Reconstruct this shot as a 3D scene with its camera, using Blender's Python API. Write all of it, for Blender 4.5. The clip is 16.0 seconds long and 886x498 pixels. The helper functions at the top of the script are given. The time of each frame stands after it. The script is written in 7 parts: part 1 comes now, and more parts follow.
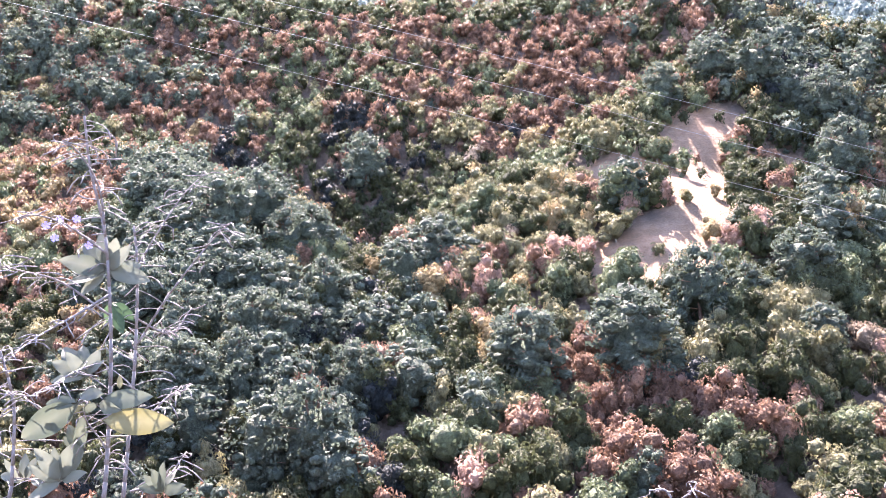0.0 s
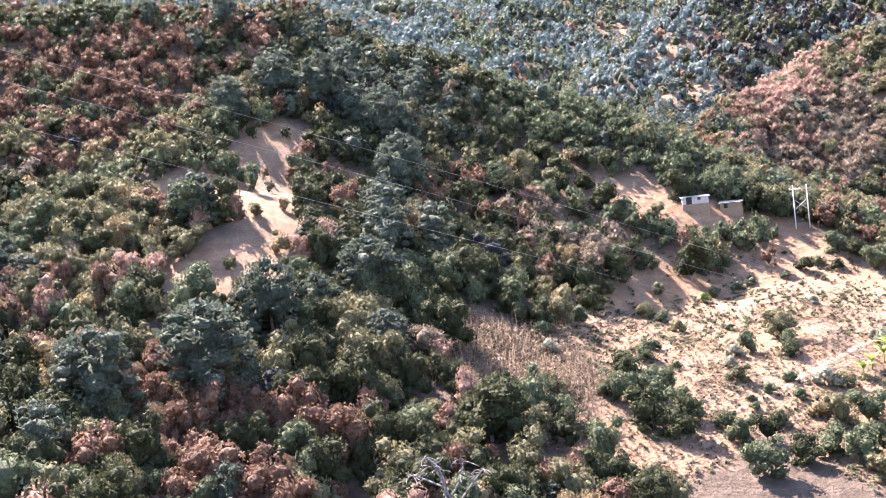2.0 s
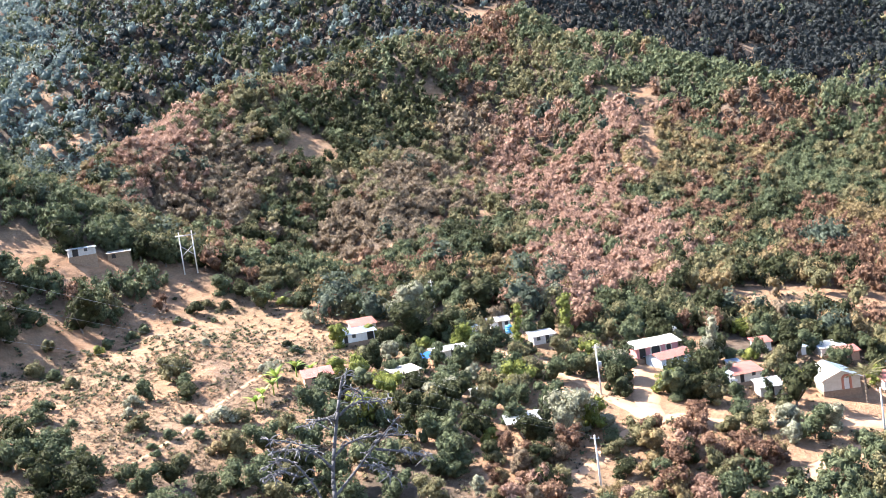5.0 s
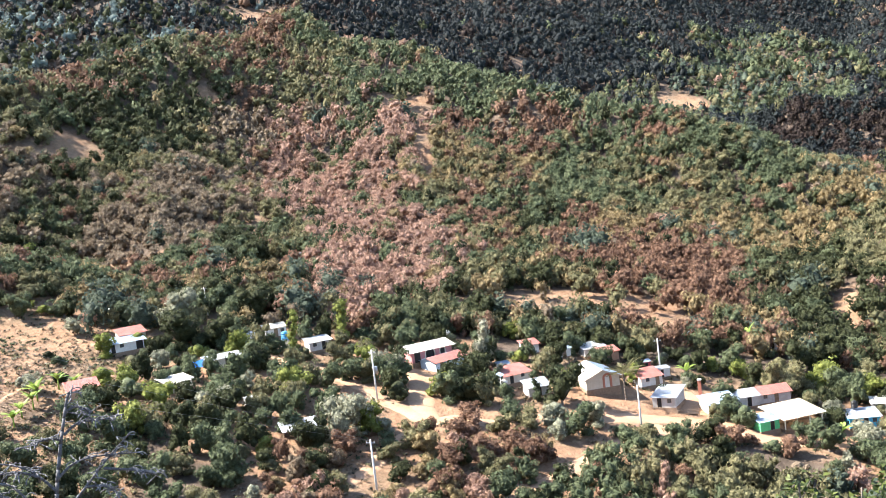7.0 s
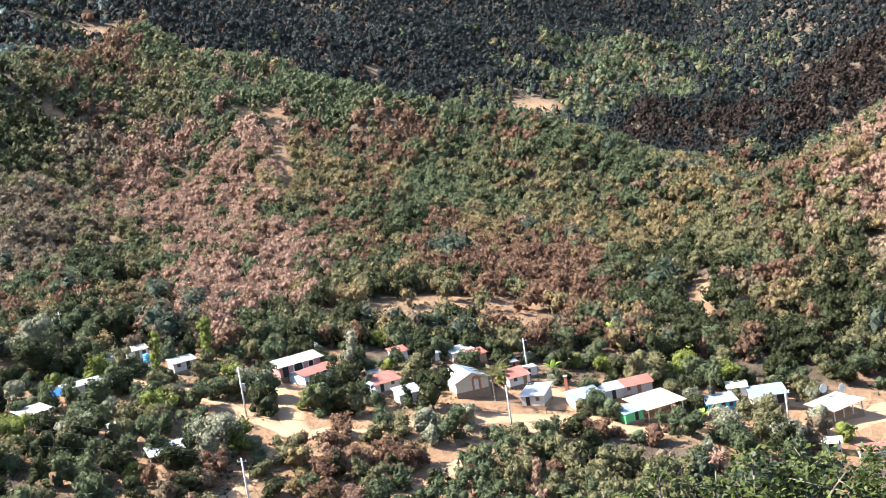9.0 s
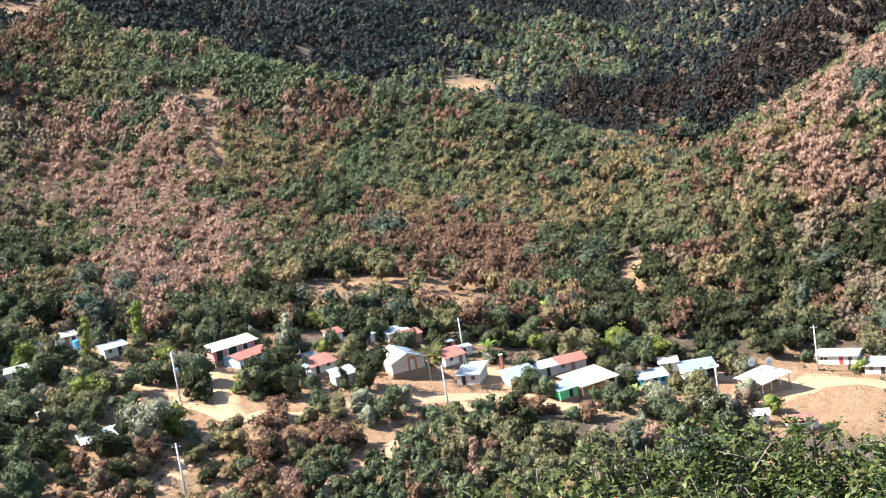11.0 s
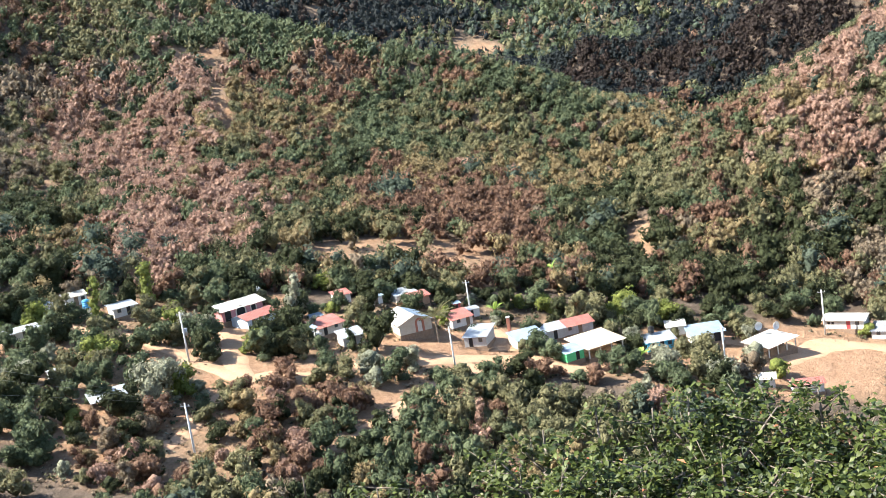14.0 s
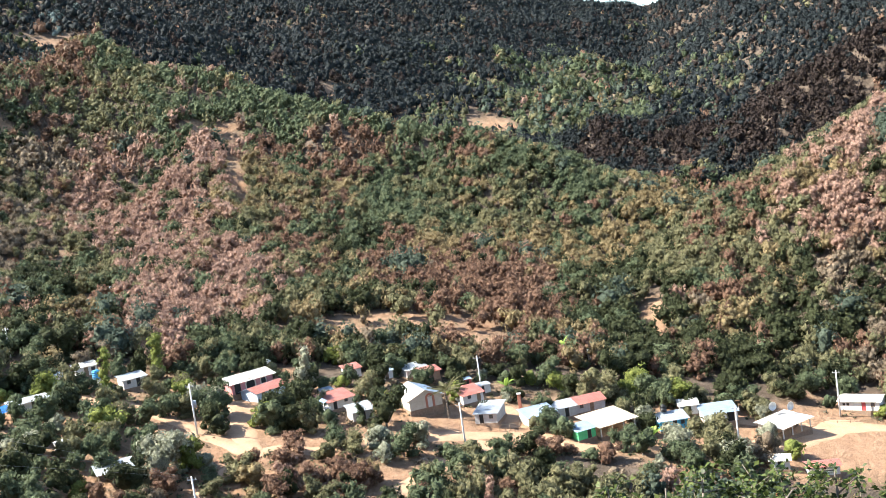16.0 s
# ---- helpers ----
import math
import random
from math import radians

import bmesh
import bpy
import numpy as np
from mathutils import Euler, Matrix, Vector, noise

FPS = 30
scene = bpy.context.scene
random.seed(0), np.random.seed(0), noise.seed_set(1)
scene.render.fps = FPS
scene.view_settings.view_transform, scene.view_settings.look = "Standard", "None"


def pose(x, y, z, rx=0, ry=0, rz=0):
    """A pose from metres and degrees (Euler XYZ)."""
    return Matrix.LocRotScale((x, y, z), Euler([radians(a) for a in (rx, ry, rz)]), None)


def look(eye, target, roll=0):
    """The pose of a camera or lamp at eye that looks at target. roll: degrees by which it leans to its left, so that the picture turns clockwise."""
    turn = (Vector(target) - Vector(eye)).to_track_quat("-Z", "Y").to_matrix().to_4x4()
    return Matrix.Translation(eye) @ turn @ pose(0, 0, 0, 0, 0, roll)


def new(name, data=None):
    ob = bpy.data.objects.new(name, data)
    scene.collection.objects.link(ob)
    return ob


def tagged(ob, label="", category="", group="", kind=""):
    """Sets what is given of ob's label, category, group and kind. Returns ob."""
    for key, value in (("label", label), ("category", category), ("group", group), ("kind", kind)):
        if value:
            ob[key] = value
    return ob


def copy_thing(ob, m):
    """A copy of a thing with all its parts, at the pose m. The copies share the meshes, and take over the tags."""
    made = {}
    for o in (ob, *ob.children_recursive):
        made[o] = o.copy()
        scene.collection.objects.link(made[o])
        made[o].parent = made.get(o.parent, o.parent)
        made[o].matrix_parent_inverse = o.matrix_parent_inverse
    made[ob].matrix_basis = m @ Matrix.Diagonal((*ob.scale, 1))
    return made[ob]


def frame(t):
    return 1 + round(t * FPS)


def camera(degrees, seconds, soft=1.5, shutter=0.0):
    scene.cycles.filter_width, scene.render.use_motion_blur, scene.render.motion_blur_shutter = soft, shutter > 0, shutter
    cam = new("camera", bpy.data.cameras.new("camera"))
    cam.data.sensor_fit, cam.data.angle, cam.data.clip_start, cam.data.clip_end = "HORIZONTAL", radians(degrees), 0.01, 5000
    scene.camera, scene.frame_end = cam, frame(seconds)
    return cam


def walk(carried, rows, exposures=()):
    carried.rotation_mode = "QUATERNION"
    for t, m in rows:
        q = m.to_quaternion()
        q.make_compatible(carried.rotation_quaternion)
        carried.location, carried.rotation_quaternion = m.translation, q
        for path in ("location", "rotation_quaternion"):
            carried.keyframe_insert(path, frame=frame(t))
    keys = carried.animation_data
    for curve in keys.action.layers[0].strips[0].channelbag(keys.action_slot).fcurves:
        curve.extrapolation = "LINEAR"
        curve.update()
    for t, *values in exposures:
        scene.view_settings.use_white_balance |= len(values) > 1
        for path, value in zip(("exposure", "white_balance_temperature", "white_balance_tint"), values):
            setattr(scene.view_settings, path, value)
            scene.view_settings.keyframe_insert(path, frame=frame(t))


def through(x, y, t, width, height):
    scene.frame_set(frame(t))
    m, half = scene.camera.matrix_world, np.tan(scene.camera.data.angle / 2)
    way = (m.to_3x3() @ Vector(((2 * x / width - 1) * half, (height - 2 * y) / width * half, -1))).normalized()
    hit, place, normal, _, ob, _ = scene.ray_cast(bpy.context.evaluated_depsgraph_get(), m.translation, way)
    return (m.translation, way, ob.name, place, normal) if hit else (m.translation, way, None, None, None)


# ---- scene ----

EXPOSURES = [(0.0, 4.05, 6660, 33), (1.0, 3.65, 6690, 33), (1.5, 3.38, 6720, 31), (2.0, 3.22, 6720, 28), (3.0, 3.2, 6720, 22), (4.0, 2.98, 6700, 18), (7.0, 2.48, 6680, 11), (11.0, 2.22, 6660, 7), (16.0, 2.22, 6620, 7)]
# ---- camera and its walk: it turns where it is, at arm's length ----
cam = camera(45.3, 16.0, soft=0.75)
PATH = [
    (0.0, pose(0.001, -0.000, 0.000, 88.77, 5.66, -0.12)),
    (0.5, pose(0.038, -0.002, 0.000, 88.44, 5.73, -5.17)),
    (1.0, pose(0.085, -0.009, 0.000, 87.53, 6.44, -11.67)),
    (1.5, pose(0.127, -0.020, 0.000, 86.41, 6.52, -17.64)),
    (2.0, pose(0.165, -0.034, 0.000, 87.05, 6.49, -23.09)),
    (2.5, pose(0.208, -0.055, 0.000, 87.84, 7.10, -29.62)),
    (3.0, pose(0.249, -0.082, 0.000, 86.98, 7.58, -36.41)),
    (3.5, pose(0.281, -0.108, 0.000, 86.54, 6.27, -41.99)),
    (4.0, pose(0.313, -0.140, 0.000, 86.38, 7.09, -48.20)),
    (4.2, pose(0.323, -0.152, 0.000, 86.10, 7.03, -50.26)),
    (6.3, pose(0.365, -0.211, 0.000, 84.83, 8.36, -60.23)),
    (6.5, pose(0.365, -0.212, 0.000, 84.61, 6.50, -60.36)),
    (7.0, pose(0.388, -0.260, 0.000, 84.13, 7.06, -67.61)),
    (7.5, pose(0.401, -0.295, 0.000, 83.08, 8.18, -72.73)),
    (8.0, pose(0.404, -0.305, 0.000, 82.34, 9.54, -74.16)),
    (8.2, pose(0.405, -0.309, 0.000, 83.38, 8.73, -74.69)),
    (10.3, pose(0.409, -0.324, 0.000, 82.49, 9.38, -76.76)),
    (10.5, pose(0.410, -0.327, 0.000, 82.38, 9.24, -77.25)),
    (11.0, pose(0.412, -0.339, 0.000, 81.88, 9.27, -78.90)),
    (11.5, pose(0.413, -0.345, 0.000, 81.19, 9.30, -79.70)),
    (12.0, pose(0.413, -0.346, 0.000, 79.61, 8.69, -79.83)),
    (12.5, pose(0.413, -0.343, 0.000, 80.13, 8.98, -79.43)),
    (13.0, pose(0.413, -0.342, 0.000, 80.97, 9.15, -79.27)),
    (13.5, pose(0.411, -0.335, 0.000, 79.74, 9.03, -78.35)),
    (14.0, pose(0.411, -0.336, 0.000, 79.92, 8.99, -78.42)),
    (14.5, pose(0.411, -0.335, 0.000, 81.46, 8.28, -78.29)),
    (15.0, pose(0.413, -0.344, 0.000, 83.18, 8.49, -79.63)),
    (15.5, pose(0.412, -0.339, 0.000, 83.90, 8.60, -78.94)),
    (16.0, pose(0.410, -0.330, 0.000, 84.07, 8.37, -77.68)),
]
walk(cam, PATH, exposures=EXPOSURES)

# ---- sun and sky ----
SUN_BEARING, SUN_HEIGHT = -9.0, 47.0
world = bpy.data.worlds.new("sky")
scene.world = world
world.use_nodes = True
wn = world.node_tree.nodes
wn.clear()
sky = wn.new("ShaderNodeTexSky")
sky.sky_type, sky.sun_disc = "NISHITA", False
sky.sun_elevation, sky.sun_rotation = radians(SUN_HEIGHT), radians(SUN_BEARING)
sky.altitude, sky.air_density, sky.dust_density = 1500, 1.2, 1.5
back = wn.new("ShaderNodeBackground")
back.inputs["Strength"].default_value = 0.10
wout = wn.new("ShaderNodeOutputWorld")
world.node_tree.links.new(sky.outputs[0], back.inputs[0])
world.node_tree.links.new(back.outputs[0], wout.inputs[0])
sun = new("sun", bpy.data.lights.new("sun", "SUN"))
sun.data.energy, sun.data.angle, sun.data.color = 5.0, radians(0.53), (1.0, 0.95, 0.88)
sun_from = Vector((math.sin(radians(SUN_BEARING)) * math.cos(radians(SUN_HEIGHT)), math.cos(radians(SUN_BEARING)) * math.cos(radians(SUN_HEIGHT)), math.sin(radians(SUN_HEIGHT))))
sun.matrix_world = look(sun_from * 900, (0, 0, 0))

# ---- materials ----
class Nodes:
    """A material's node tree, with short ways to add nodes."""

    def __init__(self, name):
        self.m = bpy.data.materials.new(name)
        self.m.use_nodes = True
        self.t = self.m.node_tree
        self.t.nodes.clear()
        self.out = self.t.nodes.new("ShaderNodeOutputMaterial")

    def add(self, kind, **inputs):
        n = self.t.nodes.new(kind)
        for k, v in inputs.items():
            self.put(n.inputs[k.replace("_", " ")], v)
        return n

    def put(self, socket, v):
        if isinstance(v, bpy.types.NodeSocket):
            self.t.links.new(v, socket)
        elif isinstance(v, tuple) and len(v) == 3 and socket.type == "RGBA":
            socket.default_value = (*v, 1)
        else:
            socket.default_value = v

    def coords(self):
        return self.add("ShaderNodeNewGeometry").outputs["Position"]

    def local(self):
        return self.add("ShaderNodeTexCoord").outputs["Object"]

    def noise(self, scale, detail=4.0, rough=0.6, vector=None):
        n = self.add("ShaderNodeTexNoise", Scale=scale, Detail=detail, Roughness=rough)
        self.t.links.new(vector or self.coords(), n.inputs["Vector"])
        return n.outputs["Fac"]

    def ramp(self, fac, *stops):
        n = self.add("ShaderNodeValToRGB")
        el = n.color_ramp.elements
        while len(el) < len(stops):
            el.new(0.5)
        for e, (p, c) in zip(el, stops):
            e.position, e.color = p, (*c, 1) if len(c) == 3 else c
        self.put(n.inputs[0], fac)
        return n.outputs[0]

    def mix(self, fac, a, b, blend="MIX"):
        n = self.t.nodes.new("ShaderNodeMix")
        n.data_type, n.blend_type = "RGBA", blend
        self.put(n.inputs[0], fac), self.put(n.inputs[6], a), self.put(n.inputs[7], b)
        return n.outputs[2]

    def math(self, op, a, b=0.5, clamp=False):
        n = self.t.nodes.new("ShaderNodeMath")
        n.operation, n.use_clamp = op, clamp
        self.put(n.inputs[0], a), self.put(n.inputs[1], b)
        return n.outputs[0]

    def bump(self, height, strength=0.4, distance=0.05):
        return self.add("ShaderNodeBump", Height=height, Strength=strength, Distance=distance).outputs[0]

    def finish(self, color, rough=0.85, metal=0.0, normal=None, spec=0.3):
        b = self.add("ShaderNodeBsdfPrincipled", Base_Color=color, Roughness=rough, Metallic=metal, Specular_IOR_Level=spec)
        if normal is not None:
            self.put(b.inputs["Normal"], normal)
        self.put(self.out.inputs[0], b.outputs[0])
        return self.m


def foliage(name, low, mid, high, through=0.22, spread=0.42):
    """Leaves: colour by tree, by clump and by leaf; some light comes through."""
    n = Nodes(name)
    geo = n.add("ShaderNodeNewGeometry")
    per_leaf = geo.outputs["Random Per Island"]
    per_tree = n.add("ShaderNodeAttribute")
    per_tree.attribute_name = "tint"
    own = n.add("ShaderNodeObjectInfo").outputs["Random"]
    tree = n.math("FRACT", n.math("ADD", per_tree.outputs["Fac"], own), 0.0)
    fac = n.math("ADD", n.math("MULTIPLY", tree, 1 - spread), n.math("MULTIPLY", per_leaf, spread))
    low, high = [tuple(0.7 * e + 0.3 * m for e, m in zip(end, mid)) for end in (low, high)]
    col = n.ramp(fac, (0.08, low), (0.5, mid), (0.92, high))
    big = n.noise(0.03, 3)
    col = n.mix(n.math("MULTIPLY", big, 0.5), col, (*[0.5 * (a + b) for a, b in zip(low, mid)],))
    # small sprays of leaves, some paler and some darker than the rest
    p = n.coords()
    spray, fine = n.noise(1.5, 3, 0.7, p), n.noise(5.0, 3, 0.7, p)
    tone = n.ramp(n.math("ADD", n.math("MULTIPLY", spray, 0.6), n.math("MULTIPLY", fine, 0.4)), (0.36, (0.52, 0.53, 0.55)), (0.5, (1.0, 1.0, 1.0)), (0.64, (1.50, 1.47, 1.42)))
    col = n.mix(1.0, col, tone, "MULTIPLY")
    d = n.add("ShaderNodeBsdfPrincipled", Base_Color=col, Roughness=0.75, Specular_IOR_Level=0.12)
    n.put(d.inputs["Normal"], n.bump(n.math("ADD", spray, n.math("MULTIPLY", fine, 0.5)), 1.0, 0.7))
    tr = n.add("ShaderNodeBsdfTranslucent", Color=col)
    mx = n.add("ShaderNodeMixShader", Fac=through)
    n.t.links.new(d.outputs[0], mx.inputs[1])
    n.t.links.new(tr.outputs[0], mx.inputs[2])
    n.put(n.out.inputs[0], mx.outputs[0])
    return n.m


M = {}
M["green"] = foliage("oak_leaves_green", (0.054, 0.072, 0.040), (0.094, 0.116, 0.063), (0.152, 0.172, 0.094))
M["dark"] = foliage("oak_leaves_dark", (0.028, 0.034, 0.016), (0.046, 0.054, 0.025), (0.074, 0.083, 0.038))
# shade over woods, put into the leaf colour as near-black green
M["fir"] = foliage("shade_dark_leaves", (0.012, 0.016, 0.017), (0.020, 0.026, 0.027), (0.033, 0.040, 0.040), 0.12)
# haze before the far slopes, put into the needle colour
M["bluepine"] = foliage("haze_blue_needles", (0.085, 0.118, 0.116), (0.120, 0.160, 0.152), (0.165, 0.205, 0.188), 0.2)
# shade of the far spur, put into the leaf colour as dark brown
M["umber"] = foliage("shade_brown_leaves", (0.022, 0.016, 0.014), (0.035, 0.025, 0.021), (0.052, 0.037, 0.030), 0.12)
M["olive"] = foliage("oak_leaves_olive", (0.096, 0.095, 0.051), (0.155, 0.147, 0.078), (0.225, 0.202, 0.108))
M["russet"] = foliage("oak_leaves_russet", (0.105, 0.062, 0.043), (0.180, 0.106, 0.072), (0.265, 0.165, 0.110))
M["rose"] = foliage("oak_leaves_rose", (0.215, 0.130, 0.098), (0.310, 0.195, 0.148), (0.400, 0.265, 0.200))
M["ochre"] = foliage("oak_leaves_ochre", (0.140, 0.105, 0.056), (0.225, 0.172, 0.090), (0.310, 0.248, 0.132))
M["dry"] = foliage("dry_scrub", (0.125, 0.094, 0.064), (0.200, 0.156, 0.110), (0.300, 0.242, 0.178))
M["pine"] = foliage("pine_needles", (0.046, 0.062, 0.046), (0.074, 0.096, 0.070), (0.118, 0.142, 0.104), 0.25)
M["silver"] = foliage("silver_scrub", (0.170, 0.180, 0.125), (0.255, 0.258, 0.185), (0.340, 0.335, 0.250))
M["straw"] = foliage("dry_straw", (0.16, 0.115, 0.078), (0.26, 0.195, 0.135), (0.37, 0.29, 0.205))
M["lime"] = foliage("bright_leaves", (0.115, 0.140, 0.036), (0.180, 0.205, 0.054), (0.260, 0.285, 0.085))


def bark(name, a, b):
    n = Nodes(name)
    v = n.local()
    f = n.noise(6, 6, 0.7, v)
    return n.finish(n.ramp(f, (0.3, a), (0.7, b)), 0.9, 0, n.bump(f, 0.6, 0.03))


# shade inside the low shrubs, put in as near-black core lumps
M["twigs"] = bark("crown_shade", (0.018, 0.017, 0.012), (0.055, 0.048, 0.034))
M["bark"] = bark("bark_grey", (0.07, 0.055, 0.042), (0.19, 0.16, 0.13))
M["pinebark"] = bark("bark_pine", (0.06, 0.04, 0.03), (0.17, 0.11, 0.08))


def ground_material():
    n = Nodes("soil_and_dry_grass")
    p = n.coords()
    f1, f2, f3 = n.noise(0.045, 6, 0.62, p), n.noise(0.35, 6, 0.7, p), n.noise(2.4, 6, 0.75, p)
    soil = n.ramp(f2, (0.30, (0.165, 0.083, 0.046)), (0.48, (0.255, 0.143, 0.084)), (0.66, (0.33, 0.203, 0.126)))
    straw = n.ramp(f3, (0.30, (0.10, 0.064, 0.038)), (0.5, (0.19, 0.124, 0.076)), (0.70, (0.28, 0.190, 0.122)))
    bare = n.ramp(n.math("ADD", n.math("MULTIPLY", f1, 0.55), n.math("MULTIPLY", f2, 0.45)), (0.44, (0, 0, 0)), (0.56, (1, 1, 1)))
    open_ground = n.mix(bare, straw, soil)
    open_ground = n.mix(n.ramp(f3, (0.35, (0.5, 0.5, 0.5)), (0.5, (0, 0, 0))), open_ground, (0.20, 0.15, 0.10))
    f4 = n.noise(0.11, 5, 0.65, p)
    open_ground = n.mix(n.ramp(f4, (0.50, (0, 0, 0)), (0.62, (0.7, 0.7, 0.7))), open_ground, n.ramp(f3, (0.35, (0.15, 0.10, 0.066)), (0.65, (0.29, 0.205, 0.14))))
    # leaf litter, darkened further for the shade under the trees
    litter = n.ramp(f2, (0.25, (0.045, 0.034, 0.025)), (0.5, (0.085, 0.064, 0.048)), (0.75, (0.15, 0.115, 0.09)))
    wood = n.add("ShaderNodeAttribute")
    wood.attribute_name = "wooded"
    yard = n.add("ShaderNodeAttribute")
    yard.attribute_name = "sandy"
    sand = n.ramp(n.math("ADD", n.math("MULTIPLY", f2, 0.5), n.math("MULTIPLY", f3, 0.5)), (0.34, (0.17, 0.094, 0.056)), (0.5, (0.265, 0.160, 0.099)), (0.66, (0.34, 0.220, 0.145)))
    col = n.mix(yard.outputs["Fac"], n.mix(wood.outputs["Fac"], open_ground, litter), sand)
    h = n.math("ADD", n.math("MULTIPLY", f2, 1.0), n.math("MULTIPLY", f3, 0.35))
    return n.finish(col, 0.95, 0, n.bump(h, 1.0, 1.2), 0.15)


M["ground"] = ground_material()


def plain(name, a, b, scale=2.0, rough=0.85, metal=0.0, bump=0.2, depth=0.02):
    n = Nodes(name)
    v = n.local()
    f, g = n.noise(scale, 6, 0.65, v), n.noise(scale * 9, 4, 0.6, v)
    col = n.ramp(n.math("ADD", n.math("MULTIPLY", f, 0.7), n.math("MULTIPLY", g, 0.3)), (0.3, a), (0.7, b))
    return n.finish(col, rough, metal, n.bump(g, bump, depth))


def sheet_metal(name, a, b, rough=0.5, metal=0.0):
    """Corrugated sheet: ribs running down the slope, weathered in streaks."""
    n = Nodes(name)
    v = n.local()
    wave = n.add("ShaderNodeTexWave", Scale=1.3, Distortion=0.0)
    n.put(wave.inputs["Vector"], v)
    f, g = n.noise(0.7, 5, 0.6, v), n.noise(6, 4, 0.7, v)
    col = n.ramp(n.math("ADD", n.math("MULTIPLY", f, 0.6), n.math("MULTIPLY", g, 0.4)), (0.3, a), (0.65, b))
    return n.finish(col, rough, metal, n.bump(wave.outputs["Fac"], 0.5, 0.05), 0.4)


M["roof_white"] = sheet_metal("white_sheet_roof", (0.46, 0.44, 0.41), (0.63, 0.62, 0.59))
M["roof_tin"] = sheet_metal("galvanised_sheet", (0.36, 0.39, 0.43), (0.58, 0.62, 0.66), 0.45, 0.3)
M["roof_blue"] = sheet_metal("bluish_sheet_roof", (0.26, 0.34, 0.44), (0.42, 0.52, 0.63), 0.5, 0.2)
M["roof_red"] = sheet_metal("red_sheet_roof", (0.36, 0.12, 0.095), (0.52, 0.23, 0.195))
M["roof_cream"] = sheet_metal("cream_concrete_roof", (0.46, 0.40, 0.31), (0.60, 0.54, 0.44), 0.8)
M["wall_white"] = plain("whitewashed_wall", (0.44, 0.42, 0.38), (0.62, 0.60, 0.56), 0.8)
M["wall_grey"] = plain("grey_block_wall", (0.30, 0.28, 0.26), (0.46, 0.44, 0.41), 1.2)
M["wall_cream"] = plain("cream_plaster_wall", (0.40, 0.35, 0.28), (0.55, 0.49, 0.40), 0.9)
M["wall_pink"] = plain("dark_pink_wall", (0.36, 0.14, 0.14), (0.50, 0.22, 0.21), 0.9)
M["wall_blue"] = plain("bright_blue_wall", (0.05, 0.30, 0.46), (0.10, 0.42, 0.58), 0.9)
M["wall_pale"] = plain("pale_blue_wall", (0.36, 0.47, 0.55), (0.48, 0.58, 0.66), 0.9)
M["wall_green"] = plain("green_boards", (0.06, 0.36, 0.14), (0.12, 0.50, 0.22), 1.5)
M["wall_adobe"] = plain("adobe_wall", (0.36, 0.22, 0.14), (0.50, 0.33, 0.22), 1.0)
M["wood"] = plain("weathered_wood", (0.12, 0.08, 0.05), (0.26, 0.19, 0.13), 2.5)
M["brick"] = plain("red_brick", (0.32, 0.12, 0.08), (0.45, 0.19, 0.13), 4.0)
M["concrete"] = plain("concrete", (0.40, 0.39, 0.37), (0.56, 0.55, 0.52), 1.5)
M["stone"] = plain("rubble_footing", (0.15, 0.10, 0.07), (0.30, 0.205, 0.14), 2.5, 0.9, 0, 0.6, 0.1)
# near-black sheet that paints the darkness inside doorways and windows
M["unlit"] = plain("unlit_inside", (0.015, 0.014, 0.013), (0.035, 0.032, 0.03), 2.0)
M["tarp"] = plain("blue_tarpaulin", (0.02, 0.14, 0.45), (0.05, 0.25, 0.65), 2.0, 0.5)
M["plastic_black"] = plain("black_plastic", (0.012, 0.012, 0.013), (0.03, 0.03, 0.032), 3.0, 0.4)
M["plastic_blue"] = plain("blue_plastic", (0.03, 0.20, 0.42), (0.05, 0.30, 0.55), 3.0, 0.4)
M["red_paint"] = plain("dark_red_paint", (0.32, 0.04, 0.05), (0.45, 0.08, 0.08), 2.0, 0.5)
M["steel"] = plain("dull_steel", (0.22, 0.22, 0.23), (0.38, 0.38, 0.38), 4.0, 0.5, 0.6)
M["car_white"] = plain("white_car_paint", (0.66, 0.66, 0.65), (0.74, 0.74, 0.73), 1.0, 0.25)
M["car_red"] = plain("red_car_paint", (0.42, 0.07, 0.08), (0.52, 0.12, 0.12), 1.0, 0.3)
M["rubber"] = plain("rubber", (0.015, 0.015, 0.015), (0.03, 0.03, 0.03), 5.0, 0.8)
M["wire"] = plain("weathered_wire", (0.20, 0.20, 0.20), (0.32, 0.32, 0.32), 5.0, 0.5, 0.2)


def glass_material():
    n = Nodes("window_glass")
    b = n.add("ShaderNodeBsdfPrincipled", Base_Color=(0.05, 0.06, 0.07), Roughness=0.08, Specular_IOR_Level=0.6)
    n.put(n.out.inputs[0], b.outputs[0])
    return n.m


M["glass"] = glass_material()


def road_material():
    n = Nodes("sandy_track")
    p = n.coords()
    f, g = n.noise(0.25, 6, 0.6, p), n.noise(3.5, 5, 0.7, p)
    col = n.ramp(n.math("ADD", n.math("MULTIPLY", f, 0.6), n.math("MULTIPLY", g, 0.4)), (0.3, (0.215, 0.128, 0.078)), (0.5, (0.305, 0.192, 0.121)), (0.72, (0.385, 0.258, 0.170)))
    return n.finish(col, 0.95, 0, n.bump(g, 0.5, 0.15), 0.15)


